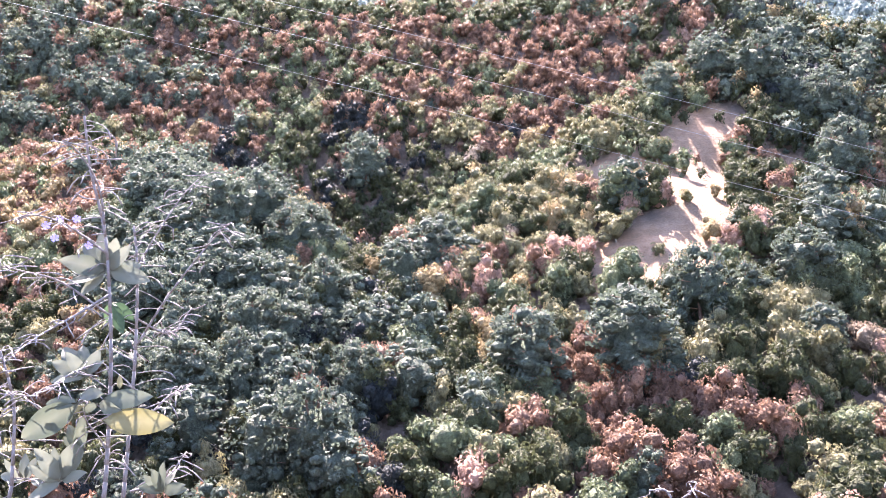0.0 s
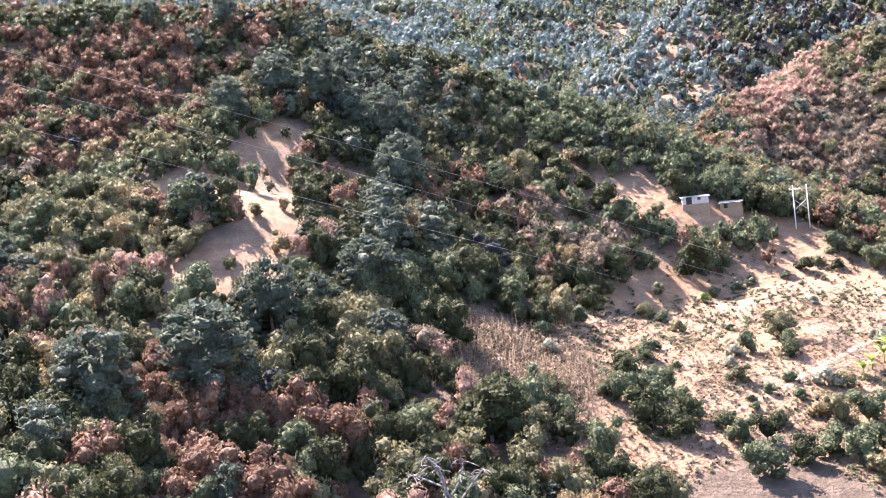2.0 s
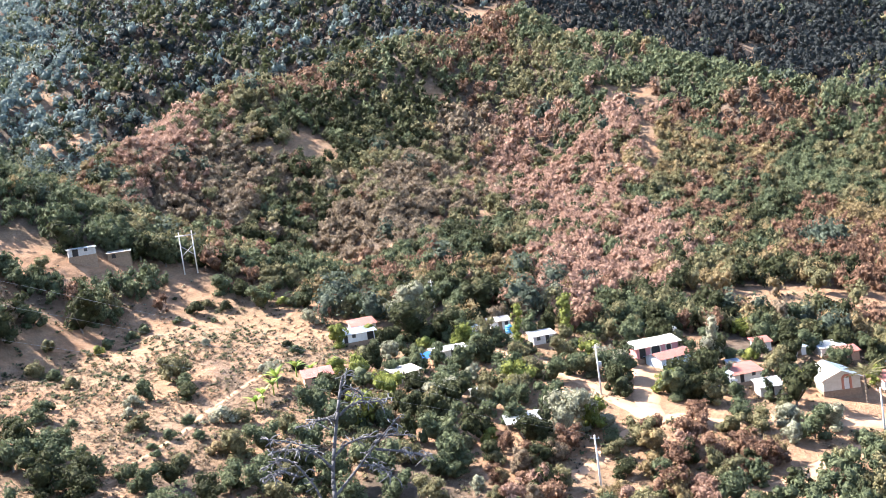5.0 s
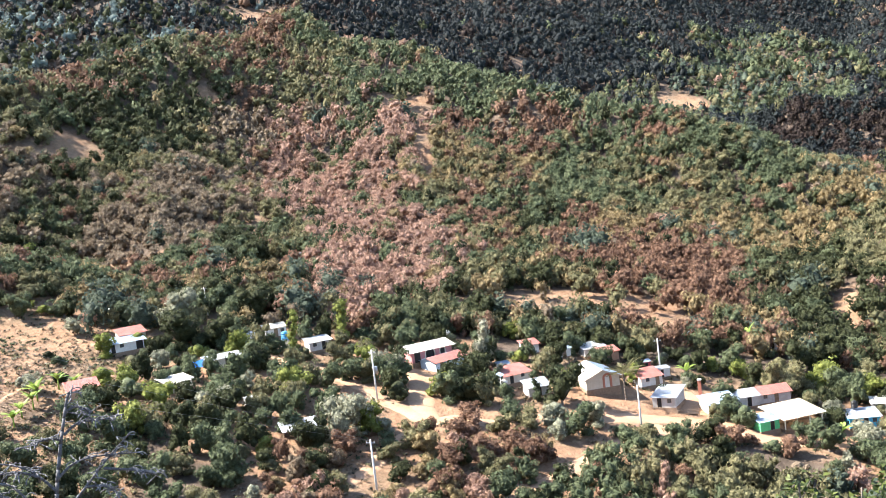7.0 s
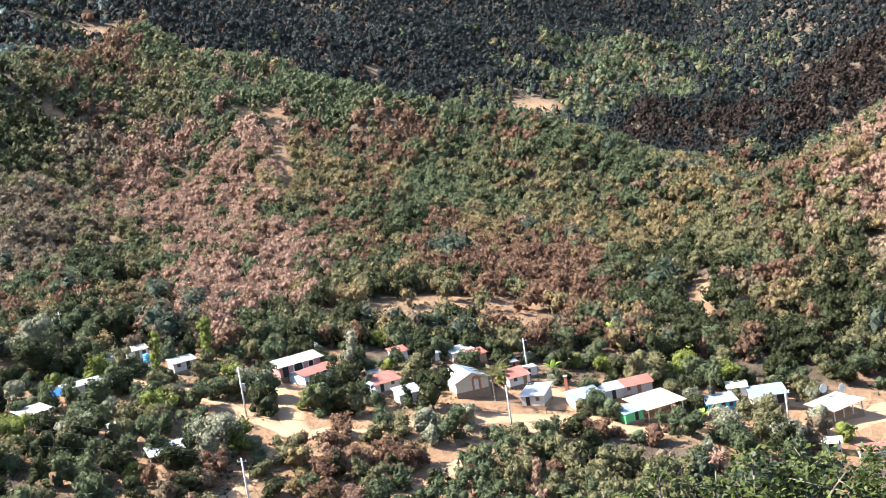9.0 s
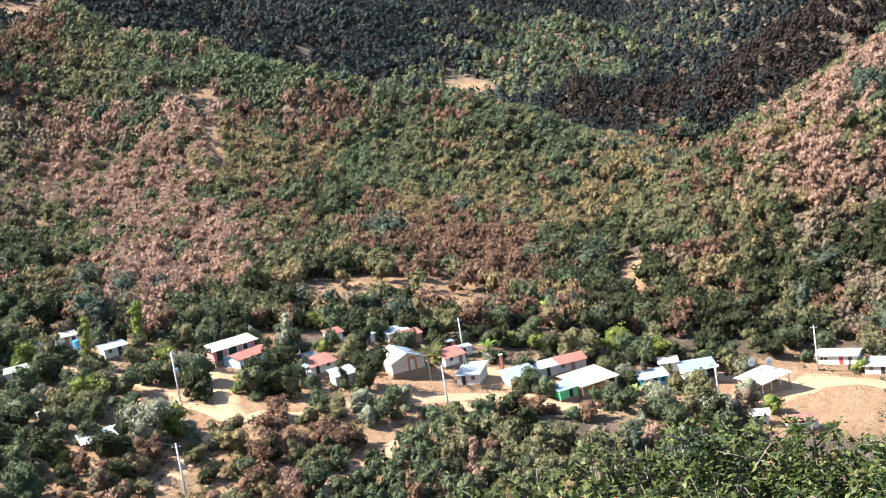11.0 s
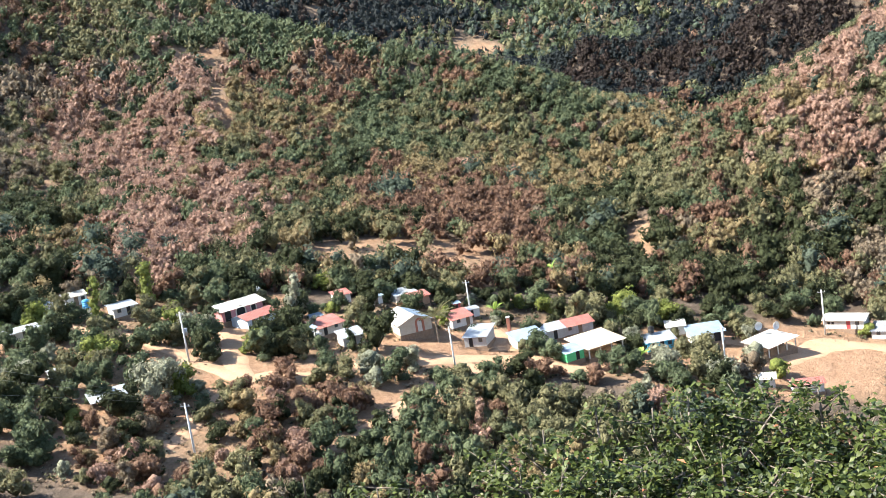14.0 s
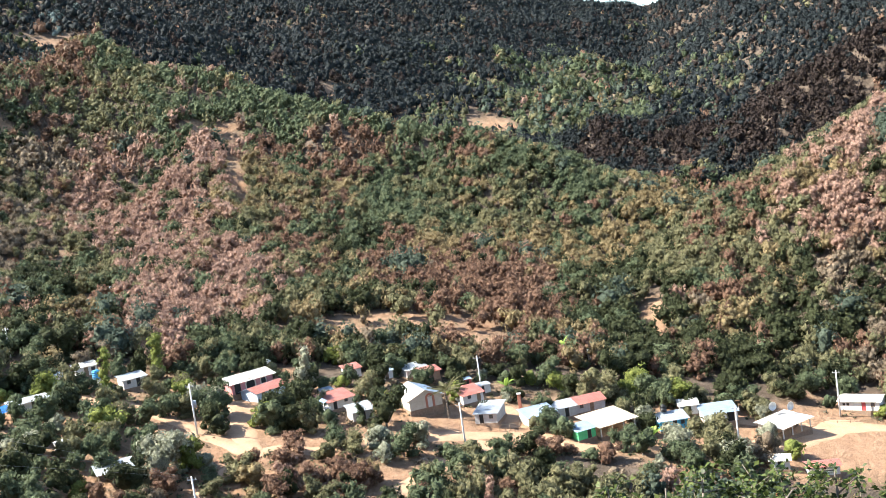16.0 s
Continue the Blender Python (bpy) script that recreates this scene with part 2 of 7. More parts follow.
M["road"] = road_material()
M["stem"] = plain("pale_dry_stem", (0.09, 0.082, 0.080), (0.175, 0.162, 0.158), 30.0, 0.8)
M["stem_dark"] = plain("grey_dry_stem", (0.05, 0.05, 0.053), (0.11, 0.11, 0.115), 30.0, 0.85)
M["fluff"] = plain("faded_flower_heads", (0.085, 0.085, 0.09), (0.17, 0.17, 0.175), 40.0, 0.95)
M["fluff_pale"] = plain("pale_flower_heads", (0.11, 0.10, 0.098), (0.20, 0.185, 0.18), 40.0, 0.95)
M["petal"] = plain("lilac_petals", (0.32, 0.26, 0.55), (0.45, 0.38, 0.68), 20.0, 0.7)


def leaf_material(name, a, b, vein, through=0.3, rough=0.55):
    """A single leaf: mottled blade, paler midrib, light coming through."""
    n = Nodes(name)
    v = n.local()
    own = n.add("ShaderNodeObjectInfo").outputs["Random"]
    isle = n.add("ShaderNodeNewGeometry").outputs["Random Per Island"]
    f = n.noise(9, 5, 0.6, v)
    fac = n.math("ADD", n.math("MULTIPLY", f, 0.4), n.math("MULTIPLY", n.math("FRACT", n.math("ADD", own, isle), 0.0), 0.6))
    col = n.ramp(fac, (0.25, a), (0.75, b))
    sep = n.add("ShaderNodeSeparateXYZ")
    n.put(sep.inputs[0], v)
    rib = n.ramp(n.math("ABSOLUTE", sep.outputs["X"], 0.0), (0.0, (0.5, 0.5, 0.5)), (0.02, (0, 0, 0)))
    col = n.mix(rib, col, vein)
    d = n.add("ShaderNodeBsdfPrincipled", Base_Color=col, Roughness=rough, Specular_IOR_Level=0.22)
    n.put(d.inputs["Normal"], n.bump(f, 0.3, 0.01))
    tr = n.add("ShaderNodeBsdfTranslucent", Color=col)
    mx = n.add("ShaderNodeMixShader", Fac=through)
    n.t.links.new(d.outputs[0], mx.inputs[1])
    n.t.links.new(tr.outputs[0], mx.inputs[2])
    n.put(n.out.inputs[0], mx.outputs[0])
    return n.m


M["leaf_sage"] = leaf_material("sage_leaf", (0.035, 0.047, 0.033), (0.075, 0.090, 0.064), (0.11, 0.12, 0.088))
M["leaf_pale"] = leaf_material("pale_felted_leaf", (0.050, 0.062, 0.046), (0.095, 0.108, 0.080), (0.13, 0.138, 0.108))
M["leaf_yellow"] = leaf_material("yellowing_leaf", (0.085, 0.078, 0.030), (0.135, 0.122, 0.052), (0.17, 0.16, 0.09))
M["leaf_dark"] = leaf_material("dark_leaf", (0.012, 0.030, 0.014), (0.030, 0.058, 0.026), (0.06, 0.10, 0.05))
M["leaf_oak"] = leaf_material("oak_leaf", (0.014, 0.026, 0.006), (0.078, 0.098, 0.022), (0.15, 0.17, 0.055), 0.28, 0.5)
M["leaf_turned"] = leaf_material("turned_leaf", (0.35, 0.11, 0.05), (0.50, 0.22, 0.12), (0.55, 0.35, 0.2))
M["leaf_banana"] = leaf_material("banana_leaf", (0.10, 0.17, 0.03), (0.24, 0.32, 0.07), (0.35, 0.38, 0.15))

# ---- the lie of the land: spurs and ridges as crest lines, in metres from the bend of the road ----
RIDGES = {
    "main_spur": [(-233, 373, 118), (-81, 381, 90), (31, 349, 71), (96, 316, 53), (120, 297, 39), (148, 272, 21), (163, 252, 9), (170, 232, -8), (181, 203, -19), (176, 170, -30)],
    "clearing_spur": [(86, 310, 45), (40, 262, 20), (12, 232, 6), (-7, 200, -7), (-14, 164, -20), (-14, 129, -35)],
    "pine_spur": [(-165, 286, 46), (-112, 278, 29), (-69, 256, 21), (-45, 231, 11), (-29, 203, -4), (-20, 179, -19), (-16, 154, -33)],
    "bare_spur": [(181, 203, -19), (146, 180, -28), (116, 160, -35), (92, 135, -42), (75, 112, -49)],
    "back_hill": [(193, 261, -9), (251, 292, 20), (305, 310, 40), (360, 310, 49), (439, 288, 61), (468, 270, 68), (468, 238, 53), (462, 192, 37), (448, 144, 21), (430, 93, 0), (406, 56, -12), (372, 15, -32), (350, 0, -40), (318, -3, -62)],
    "red_rib": [(466, 253, 61), (391, 178, 8), (313, 134, -27), (259, 102, -46)],
    "west_rib": [(360, 310, 49), (313, 249, 10), (248, 187, -24)],
    "right_ridge": [(441, -276, 78), (385, -140, 25), (340, -59, -12), (326, -36, -23), (312, -15, -34), (297, 2, -43), (280, 9, -57)],
    "dark_spur": [(593, -240, 67), (561, -99, 13), (550, -73, 7), (523, -48, -9), (492, -20, -22), (460, 6, -34)],
    "dark_knoll": [(584, -41, -16), (590, 2, -2), (599, 39, -2), (614, 86, -13)],
    "mid_hill": [(737, 184, 29), (757, 139, 27), (776, 79, 30), (765, 20, 19), (750, -16, 5), (734, -41, -8)],
    "mid_hill_b": [(599, 468, 110), (721, 390, 106), (846, 306, 103), (1010, 145, 62), (1000, 19, 28)],
    "back_range": [(794, 1092, 287), (899, 868, 266), (1036, 699, 250), (1243, 380, 211), (1446, 101, 152), (1500, 13, 137), (1398, -73, 147), (1213, -302, 198), (1039, -600, 233)],
    "dark_slope": [(745, 430, 145), (636, 534, 149), (546, 585, 138), (481, 595, 124), (413, 546, 67), (347, 496, 36), (303, 453, 11)],
    "far_wall": [(-500, 866, 249), (0, 1000, 246), (264, 985, 239), (499, 980, 240), (749, 1123, 277)],    "road_knoll": [(-150, 20, 48), (-76, 42, 18)],

}
# slope on the two sides of each crest, and how round the crest is
FALL = {
    "main_spur": (0.50, 0.80, 9), "clearing_spur": (0.46, 1.0, 7), "pine_spur": (0.95, 0.45, 8), "bare_spur": (0.36, 0.42, 10),
    "back_hill": (0.55, 0.66, 7), "red_rib": (0.42, 0.52, 7), "west_rib": (0.5, 0.5, 7), "right_ridge": (0.50, 0.55, 8),
    "dark_spur": (0.6, 0.62, 8), "dark_knoll": (0.55, 0.55, 9), "mid_hill": (0.5, 0.5, 10), "mid_hill_b": (0.45, 0.5, 12),
    "back_range": (0.5, 0.5, 15), "dark_slope": (0.62, 0.55, 10), "far_wall": (0.42, 0.5, 15), "road_knoll": (0.9, 0.9, 6),
}


def lattice(ix, iy, seed):
    h = (ix.astype(np.int64) * 374761393 + iy.astype(np.int64) * 668265263 + seed * 1442695041) & 0xFFFFFFFF
    h = ((h ^ (h >> 13)) * 1274126177) & 0xFFFFFFFF
    return ((h ^ (h >> 16)) & 0xFFFF) / 65535.0


def value_noise(x, y, seed=0):
    x0, y0 = np.floor(x), np.floor(y)
    u, v = x - x0, y - y0
    u, v = u * u * (3 - 2 * u), v * v * (3 - 2 * v)
    a, b = lattice(x0, y0, seed), lattice(x0 + 1, y0, seed)
    c, d = lattice(x0, y0 + 1, seed), lattice(x0 + 1, y0 + 1, seed)
    return (a * (1 - u) + b * u) * (1 - v) + (c * (1 - u) + d * u) * v


def fractal(x, y, size, octaves=4, seed=0):
    total, amp, norm = 0.0, 1.0, 0.0
    for k in range(octaves):
        total = total + amp * value_noise(x / size + 17.3 * k, y / size - 9.1 * k, seed + k)
        norm, amp, size = norm + amp, amp * 0.5, size * 0.5
    return total / norm


def crest(x, y, line, falls):
    """Height of one ridge: along its crest line, falling away on both sides."""
    best = np.full(x.shape, -1e4)
    for (ax, ay, az), (bx, by, bz) in zip(line[:-1], line[1:]):
        dx, dy = bx - ax, by - ay
        s = np.clip(((x - ax) * dx + (y - ay) * dy) / (dx * dx + dy * dy), 0, 1)
        ox, oy = x - ax - s * dx, y - ay - s * dy
        away = np.sqrt(ox * ox + oy * oy + falls[2] ** 2) - falls[2]
        side = np.tanh((dx * oy - dy * ox) / math.hypot(dx, dy) / 12)
        fall = 0.5 * (falls[0] + falls[1]) + 0.5 * (falls[0] - falls[1]) * side
        best = np.maximum(best, az + s * (bz - az) - fall * away)
    return best


def land(x, y):
    """Ground height at x, y (arrays), with the standing height of the road bend at -1.6."""
    x, y = np.asarray(x, float), np.asarray(y, float)
    reach = np.hypot(x, y)
    # the bench with the village, and the valley floors rising into the mountains
    yy = np.clip(y, -160, 150)
    bench = -52 + 0.20 * (yy - 50) + 0.06 * (np.clip(x, 60, 420) - 185) + 0.055 * np.clip(reach - 330, 0, 1200)
    # the hillside under the road
    bearing = np.arctan2(x, y) - math.radians(38)
    bearing = np.abs((bearing + math.pi) % (2 * math.pi) - math.pi)
    u = reach * np.cos(bearing * 0.66)
    near = np.where(u > 2.4, -1.62 - 0.60 * (u - 2.4), np.where(u < -3, -1.62 + 0.55 * np.minimum(-3 - u, 90), -1.62))
    fields = [bench, near]
    for name, line in RIDGES.items():
        fields.append(crest(x, y, line, FALL[name]))
    soft = 2.5
    top = np.max(fields, axis=0)
    total = sum(np.exp(np.clip((f - top) / soft, -40, 0)) for f in fields)
    z = top + soft * np.log(total)
    rough = np.clip((reach - 25) / 120, 0, 1)
    gully = np.abs(fractal(x, y, 70, 3, 5) - 0.5) * 2
    folds = np.clip((reach - 250) / 80, 0, 1) * 9 * (0.30 - np.abs(fractal(x, y, 120, 2, 15) - 0.5) * 2)
    # quiet on the bench, cut by gullies on the slopes
    onbench = np.clip(1.2 - np.abs(z - bench) / 8, 0, 1)
    z = z + rough * (1 - 0.85 * onbench) * (9 * (gully - 0.35) * np.clip(reach / 300, 0.3, 2.0) + folds)
    z = z + rough * (1.2 * (fractal(x, y, 18, 3, 9) - 0.5) - 0.8 * np.clip(0.18 - np.abs(fractal(x, y, 9, 2, 21) - 0.5), 0, 1) * (1 - onbench) * 4)
    return z



# ---- building meshes ----
def mesh_of(name, verts, faces, material, smooth=False, tint=None, second=None, which=None):
    """A mesh from numpy arrays: verts (n, 3), faces (m, 3 or 4)."""
    me = bpy.data.meshes.new(name)
    verts, faces = np.ascontiguousarray(verts, np.float32), np.ascontiguousarray(faces, np.int32)
    k = faces.shape[1]
    me.vertices.add(len(verts))
    me.vertices.foreach_set("co", verts.ravel())
    me.loops.add(faces.size)
    me.loops.foreach_set("vertex_index", faces.ravel())
    me.polygons.add(len(faces))
    me.polygons.foreach_set("loop_start", np.arange(0, faces.size, k, dtype=np.int32))
    me.polygons.foreach_set("loop_total", np.full(len(faces), k, np.int32))
    if smooth:
        me.polygons.foreach_set("use_smooth", np.ones(len(faces), bool))
    me.update(calc_edges=True)
    if tint is not None:
        a = me.attributes.new("tint", "FLOAT", "POINT")
        a.data.foreach_set("value", np.ascontiguousarray(tint, np.float32))
    me.materials.append(material)
    if second is not None:
        me.materials.append(second)
        me.polygons.foreach_set("material_index", np.ascontiguousarray(which, np.int32))
    return me


def part(name, bm, material, parent, label=""):
    """Links a bmesh (or a ready mesh) as one mesh object under a thing or a part."""
    if isinstance(bm, bpy.types.Mesh):
        me = bm
    else:
        me = bpy.data.meshes.new(name)
        bm.to_mesh(me)
        bm.free()
    if material is not None and not me.materials:
        me.materials.append(material)
    ob = new(name, me)
    ob.parent = parent
    return tagged(ob, label)


def blotch(x, y, cx, cy, rx, ry, turn=0):
    c, s = math.cos(radians(turn)), math.sin(radians(turn))
    px, py = (x - cx) * c + (y - cy) * s, -(x - cx) * s + (y - cy) * c
    return np.exp(-((px / rx) ** 2 + (py / ry) ** 2))


# ---- the ground: one sheet out to the horizon ----
def openness(x, y):
    """1 where the woods stand thick, 0 on open ground."""
    w = np.ones(np.shape(x))
    ragged = 0.55 * (fractal(x, y, 22, 3, 31) - 0.5) + 0.5 * (fractal(x, y, 5, 3, 33) - 0.5)
    for cx, cy, rx, ry, turn, hard in CLEARINGS:
        c, s = math.cos(radians(turn)), math.sin(radians(turn))
        px, py = (x - cx) * c + (y - cy) * s, -(x - cx) * s + (y - cy) * c
        q = np.sqrt((px / rx) ** 2 + (py / ry) ** 2) + ragged
        w = np.minimum(w, np.clip((q - 0.85) / 0.35, 1 - hard, 1))
    return w


CLEARINGS = [
    (50, 231, 15, 16, -12, 0.92), (37, 193, 14, 13, -10, 0.94), (64, 252, 9, 16, -14, 0.85), (83, 236, 9, 6, -19, 1.0), (53, 212, 9, 11, -14, 0.7),
    (304, 267, 9, 11, -49, 1.0), (384, 264, 5, 5, -56, 1.0), (672, 408, 27, 12, -59, 1.0), (369, 160, 4, 24, -66, 1.0),
]
CLEARINGS += [
    (421, 188, 12, 8, -66, 0.8), (239, 78, 18, 9, -72, 1.0), (241, 53, 13, 8, -78, 1.0), (219, 188, 10, 8, -49, 1.0),
    (704, 119, 18, 13, -80, 1.0), (272, 11, 3, 13, -88, 1.0), (734, 238, 6, 17, -72, 1.0), (283, 189, 11, 6, -56, 0.7),
    (304, 774, 20, 13, -21, 0.8), (455, 709, 20, 12, -33, 0.8),
]
CLEARINGS += [
    (162, 175, 25, 30, -43, 1.0), (123, 169, 24, 38, -36, 1.0), (90, 143, 14, 23, -32, 1.0), (77, 158, 12, 15, -26, 1.0),
    (168, 104, 34, 32, -59, 1.0), (185, 53, 34, 24, -74, 1.0), (198, 3, 32, 20, -89, 1.0), (202, -28, 19, 20, -97, 1.0), (150, 69, 30, 22, -66, 0.95), (160, 138, 26, 22, -49, 1.0),
]
CLEARINGS += [
    (710, 120, 16, 16, -80, 1.0), (393, 170, 3, 31, -67, 0.9), (386, 265, 6, 5, -56, 1.0), (246, 75, 19, 13, -73, 0.82),
    (250, 60, 13, 13, -76, 0.8), (236, 90, 12, 7, -69, 0.85), (270, 12, 3, 14, -88, 1.0), (245, 213, 12, 11, -49, 0.9), (242, 154, 9, 11, -58, 0.9), (197, 134, 6, 6, -56, 1.0), (276, -33, 4, 4, -97, 0.9), (652, 444, 17, 9, -56, 1.0),
]
CLEARINGS += [
    (41, 237, 17, 5, -10, 0.92), (65, 254, 7, 9, -14, 0.85), (33, 190, 8, 7, -10, 0.97), (50, 221, 5, 13, -13, 0.85), (83, 240, 8, 3, -19, 0.8), (30, 202, 5, 3, -8, 0.8),
]
CLEARINGS += [
    (291, 270, 11, 4, -47, 1.0), (238, 195, 15, 10, -51, 0.8), (287, 188, 9, 14, -57, 0.6), (144, 229, 16, 5, -32, 0.95), (154, 213, 17, 8, -36, 1.0), (133, 219, 8, 13, -31, 0.5),
    (170, 204, 11, 6, -40, 1.0), (128, 227, 8, 8, -29, 0.5), (99, 162, 10, 30, -31, 1.0), (85, 131, 10, 7, -33, 0.8), (112, 137, 19, 13, -39, 0.9), (119, 119, 11, 16, -45, 0.8), (399, 555, 11, 9, -36, 0.7), (370, 502, 20, 9, -36, 0.7),
]

# worn sandy ground: bearing-aligned ovals
YARDS = [(177, 84, 6, 16, -65), (172, 65, 16, 5, -69), (187, 47, 9, 10, -76), (193, 37, 7, 9, -79), (188, 23, 9, 6, -83), (197, 3, 13, 8, -89), (204, -20, 16, 14, -96), (161, 49, 9, 6, -73), (191, -21, 12, 8, -96), (144, 102, 8, 8, -55), (171, 92, 9, 6, -62), (194, 63, 6, 5, -72), (206, 90, 11, 4, -66)]

SKYLINE = {}


def lee(x, y, z):
    """True for spots that lie behind the ridges as seen from the road; the woods there are built thinner."""
    i = np.searchsorted(SKYLINE["r"], np.hypot(x, y)).clip(1, len(SKYLINE["r"]) - 1) - 1
    j = np.searchsorted(SKYLINE["az"], np.arctan2(x, y)).clip(0, len(SKYLINE["az"]) - 1)
    return (z + 10) / np.hypot(x, y) < SKYLINE["el"][i, j]


def worn(x, y):
    """1 on ground worn down to sand by feet and wheels."""
    sandy = np.zeros(len(x))
    for cx, cy, rx, ry, turn in YARDS:
        sandy = np.maximum(sandy, np.clip(1.7 * blotch(x, y, cx, cy, rx, ry, turn) - 0.9 * (fractal(x, y, 7, 3, 41) - 0.25), 0, 1))
    return sandy


def make_ground():
    az = np.radians(np.concatenate([np.arange(-38, 118, 0.4), np.arange(118, 322, 3.0)]))
    r = np.concatenate([np.geomspace(0.6, 60, 75)[:-1], np.geomspace(60, 720, 185)[:-1], np.geomspace(720, 4600, 70)])
    A, Rr = np.meshgrid(az, r)
    x, y = Rr * np.sin(A), Rr * np.cos(A)
    z = land(x, y)
    na, nr = len(az), len(r)
    SKYLINE["az"], SKYLINE["r"] = az, r
    SKYLINE["el"] = np.maximum.accumulate(z / Rr, axis=0)
    verts = np.stack([x, y, z], -1).reshape(-1, 3)
    i, j = np.meshgrid(np.arange(nr - 1), np.arange(na), indexing="ij")
    a, b = i * na + j, i * na + (j + 1) % na
    faces = np.stack([a, b, b + na, a + na], -1).reshape(-1, 4)[:, ::-1]
    verts = np.vstack([verts, [[0, 0, float(land(np.zeros(1), np.zeros(1))[0])]]])
    me = mesh_of("ground", verts, faces, M["ground"], True)
    hub = bmesh.new()
    hub.from_mesh(me)
    hub.verts.ensure_lookup_table()
    for k in range(na):
        hub.faces.new((hub.verts[len(verts) - 1], hub.verts[(k + 1) % na], hub.verts[k])).smooth = True
    bmesh.ops.recalc_face_normals(hub, faces=hub.faces[:])
    hub.to_mesh(me)
    hub.free()
    # the maize patch is darkened too, for the shade between its stalks
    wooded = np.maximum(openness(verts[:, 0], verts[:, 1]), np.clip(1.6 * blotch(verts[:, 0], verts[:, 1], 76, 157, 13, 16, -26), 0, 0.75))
    sandy = worn(verts[:, 0], verts[:, 1])
    a = me.attributes.new("sandy", "FLOAT", "POINT")
    a.data.foreach_set("value", sandy.astype(np.float32))
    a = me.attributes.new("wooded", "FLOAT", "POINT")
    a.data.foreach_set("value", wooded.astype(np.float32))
    return tagged(new("ground", me), "sloping dry ground of reddish soil, straw and leaf litter", "ground", kind="structure")


ground = make_ground()

# ---- trees ----
rng = np.random.default_rng(7)


def leaf_quads(centres, normals, size, rand, lean=0.9, three=False):
    """One small bent leaf clump (a quad) at each centre, facing roughly outwards."""
    n = len(centres)
    nv = normals + lean * rand.normal(size=(n, 3))
    nv /= np.linalg.norm(nv, axis=1)[:, None]
    h = np.cross(nv, rand.normal(size=(n, 3)))
    h /= np.linalg.norm(h, axis=1)[:, None]
    g = np.cross(nv, h)
    s = (size * rand.uniform(0.6, 1.35, n))[:, None]
    w = s * rand.uniform(0.75, 1.15, n)[:, None]
    c = centres
    v = np.stack([c - h * s, c - g * w + nv * s * 0.25, c + h * s, c + g * w + nv * s * 0.2], 1)
    if three:
        return v[:, :3].reshape(-1, 3), np.arange(3 * n).reshape(n, 3)
    return v.reshape(-1, 3), np.arange(4 * n).reshape(n, 4)


def lobes_of(kind, r):
    """The lumps that a crown 1 m across is made of: x, y, z, radius, flatness."""
    if kind == "pine":
        out = []
        for k in range(46):
            h = 0.08 + 1.04 * (k + r.uniform(0, 1)) / 46
            wide = 0.50 * math.sqrt(1 - (h / 1.28) ** 2) if h > 0.35 else 0.48 * (0.35 + 0.65 * h / 0.35)
            t, q = 2.4 * k + r.uniform(-0.4, 0.4), wide * r.uniform(0.62, 1.0)
            out.append((q * math.cos(t), q * math.sin(t), h, r.uniform(0.10, 0.165), 0.75))
        return out + [(0, 0, 1.12, 0.13, 1.0)]
    if kind == "shrub":
        return [(r.normal(0, 0.19), r.normal(0, 0.19), r.uniform(0.12, 0.42), r.uniform(0.15, 0.25), 0.9) for k in range(7)]
    if kind == "tall":
        return [(r.normal(0, 0.12), r.normal(0, 0.12), h, r.uniform(0.16, 0.26), 1.1) for h in np.linspace(0.25, 2.0, 11)]
    out = [(0, 0, 0.52, 0.32, 0.85)]
    for k in range(10):
        t, q, h = r.uniform(0, 6.283), r.uniform(0.2, 0.38), r.uniform(0.14, 0.80)
        out.append((q * math.cos(t), q * math.sin(t), h, r.uniform(0.13, 0.23), 0.85))
    return out


ICO = bmesh.new()
bmesh.ops.create_icosphere(ICO, subdivisions=1, radius=1.0)
ICO_V = np.array([v.co[:] for v in ICO.verts])
ICO_F = np.array([[v.index for v in f.verts] for f in ICO.faces])
ICO.free()


OCTA_V = np.array([(1, 0, 0), (-1, 0, 0), (0, 1, 0), (0, -1, 0), (0, 0, 1), (0, 0, -1)], float)
OCTA_F = np.array([(a, b, c) for a, b, c in ((0, 2, 4), (2, 1, 4), (1, 3, 4), (3, 0, 4), (2, 0, 5), (1, 2, 5), (3, 1, 5), (0, 3, 5))])
FINE = bmesh.new()
bmesh.ops.create_icosphere(FINE, subdivisions=2, radius=1.0)
FINE_V, FINE_F = np.array([v.co[:] for v in FINE.verts]), np.array([[v.index for v in f.verts] for f in FINE.faces])
FINE.free()


def lumpy_dome(lobes, r, shrink, ball):
    """The closed leafy surface of a crown, as far out as its lumps reach in each direction."""
    heart = np.array([0, 0, 0.5 * (max(l[2] for l in lobes) + min(l[2] for l in lobes)) - 0.04])
    reach = np.full(len(ball), 0.16)
    for x, y, z, rad, flat in lobes:
        m = np.array([x, y, z]) - heart
        along = ball @ m
        gap = rad ** 2 - (m @ m - along ** 2)
        reach = np.maximum(reach, np.where(gap > 0, along + np.sqrt(np.maximum(gap, 0)), 0))
    return heart + ball * (reach * shrink * r.uniform(0.72, 1.08, len(ball)))[:, None]


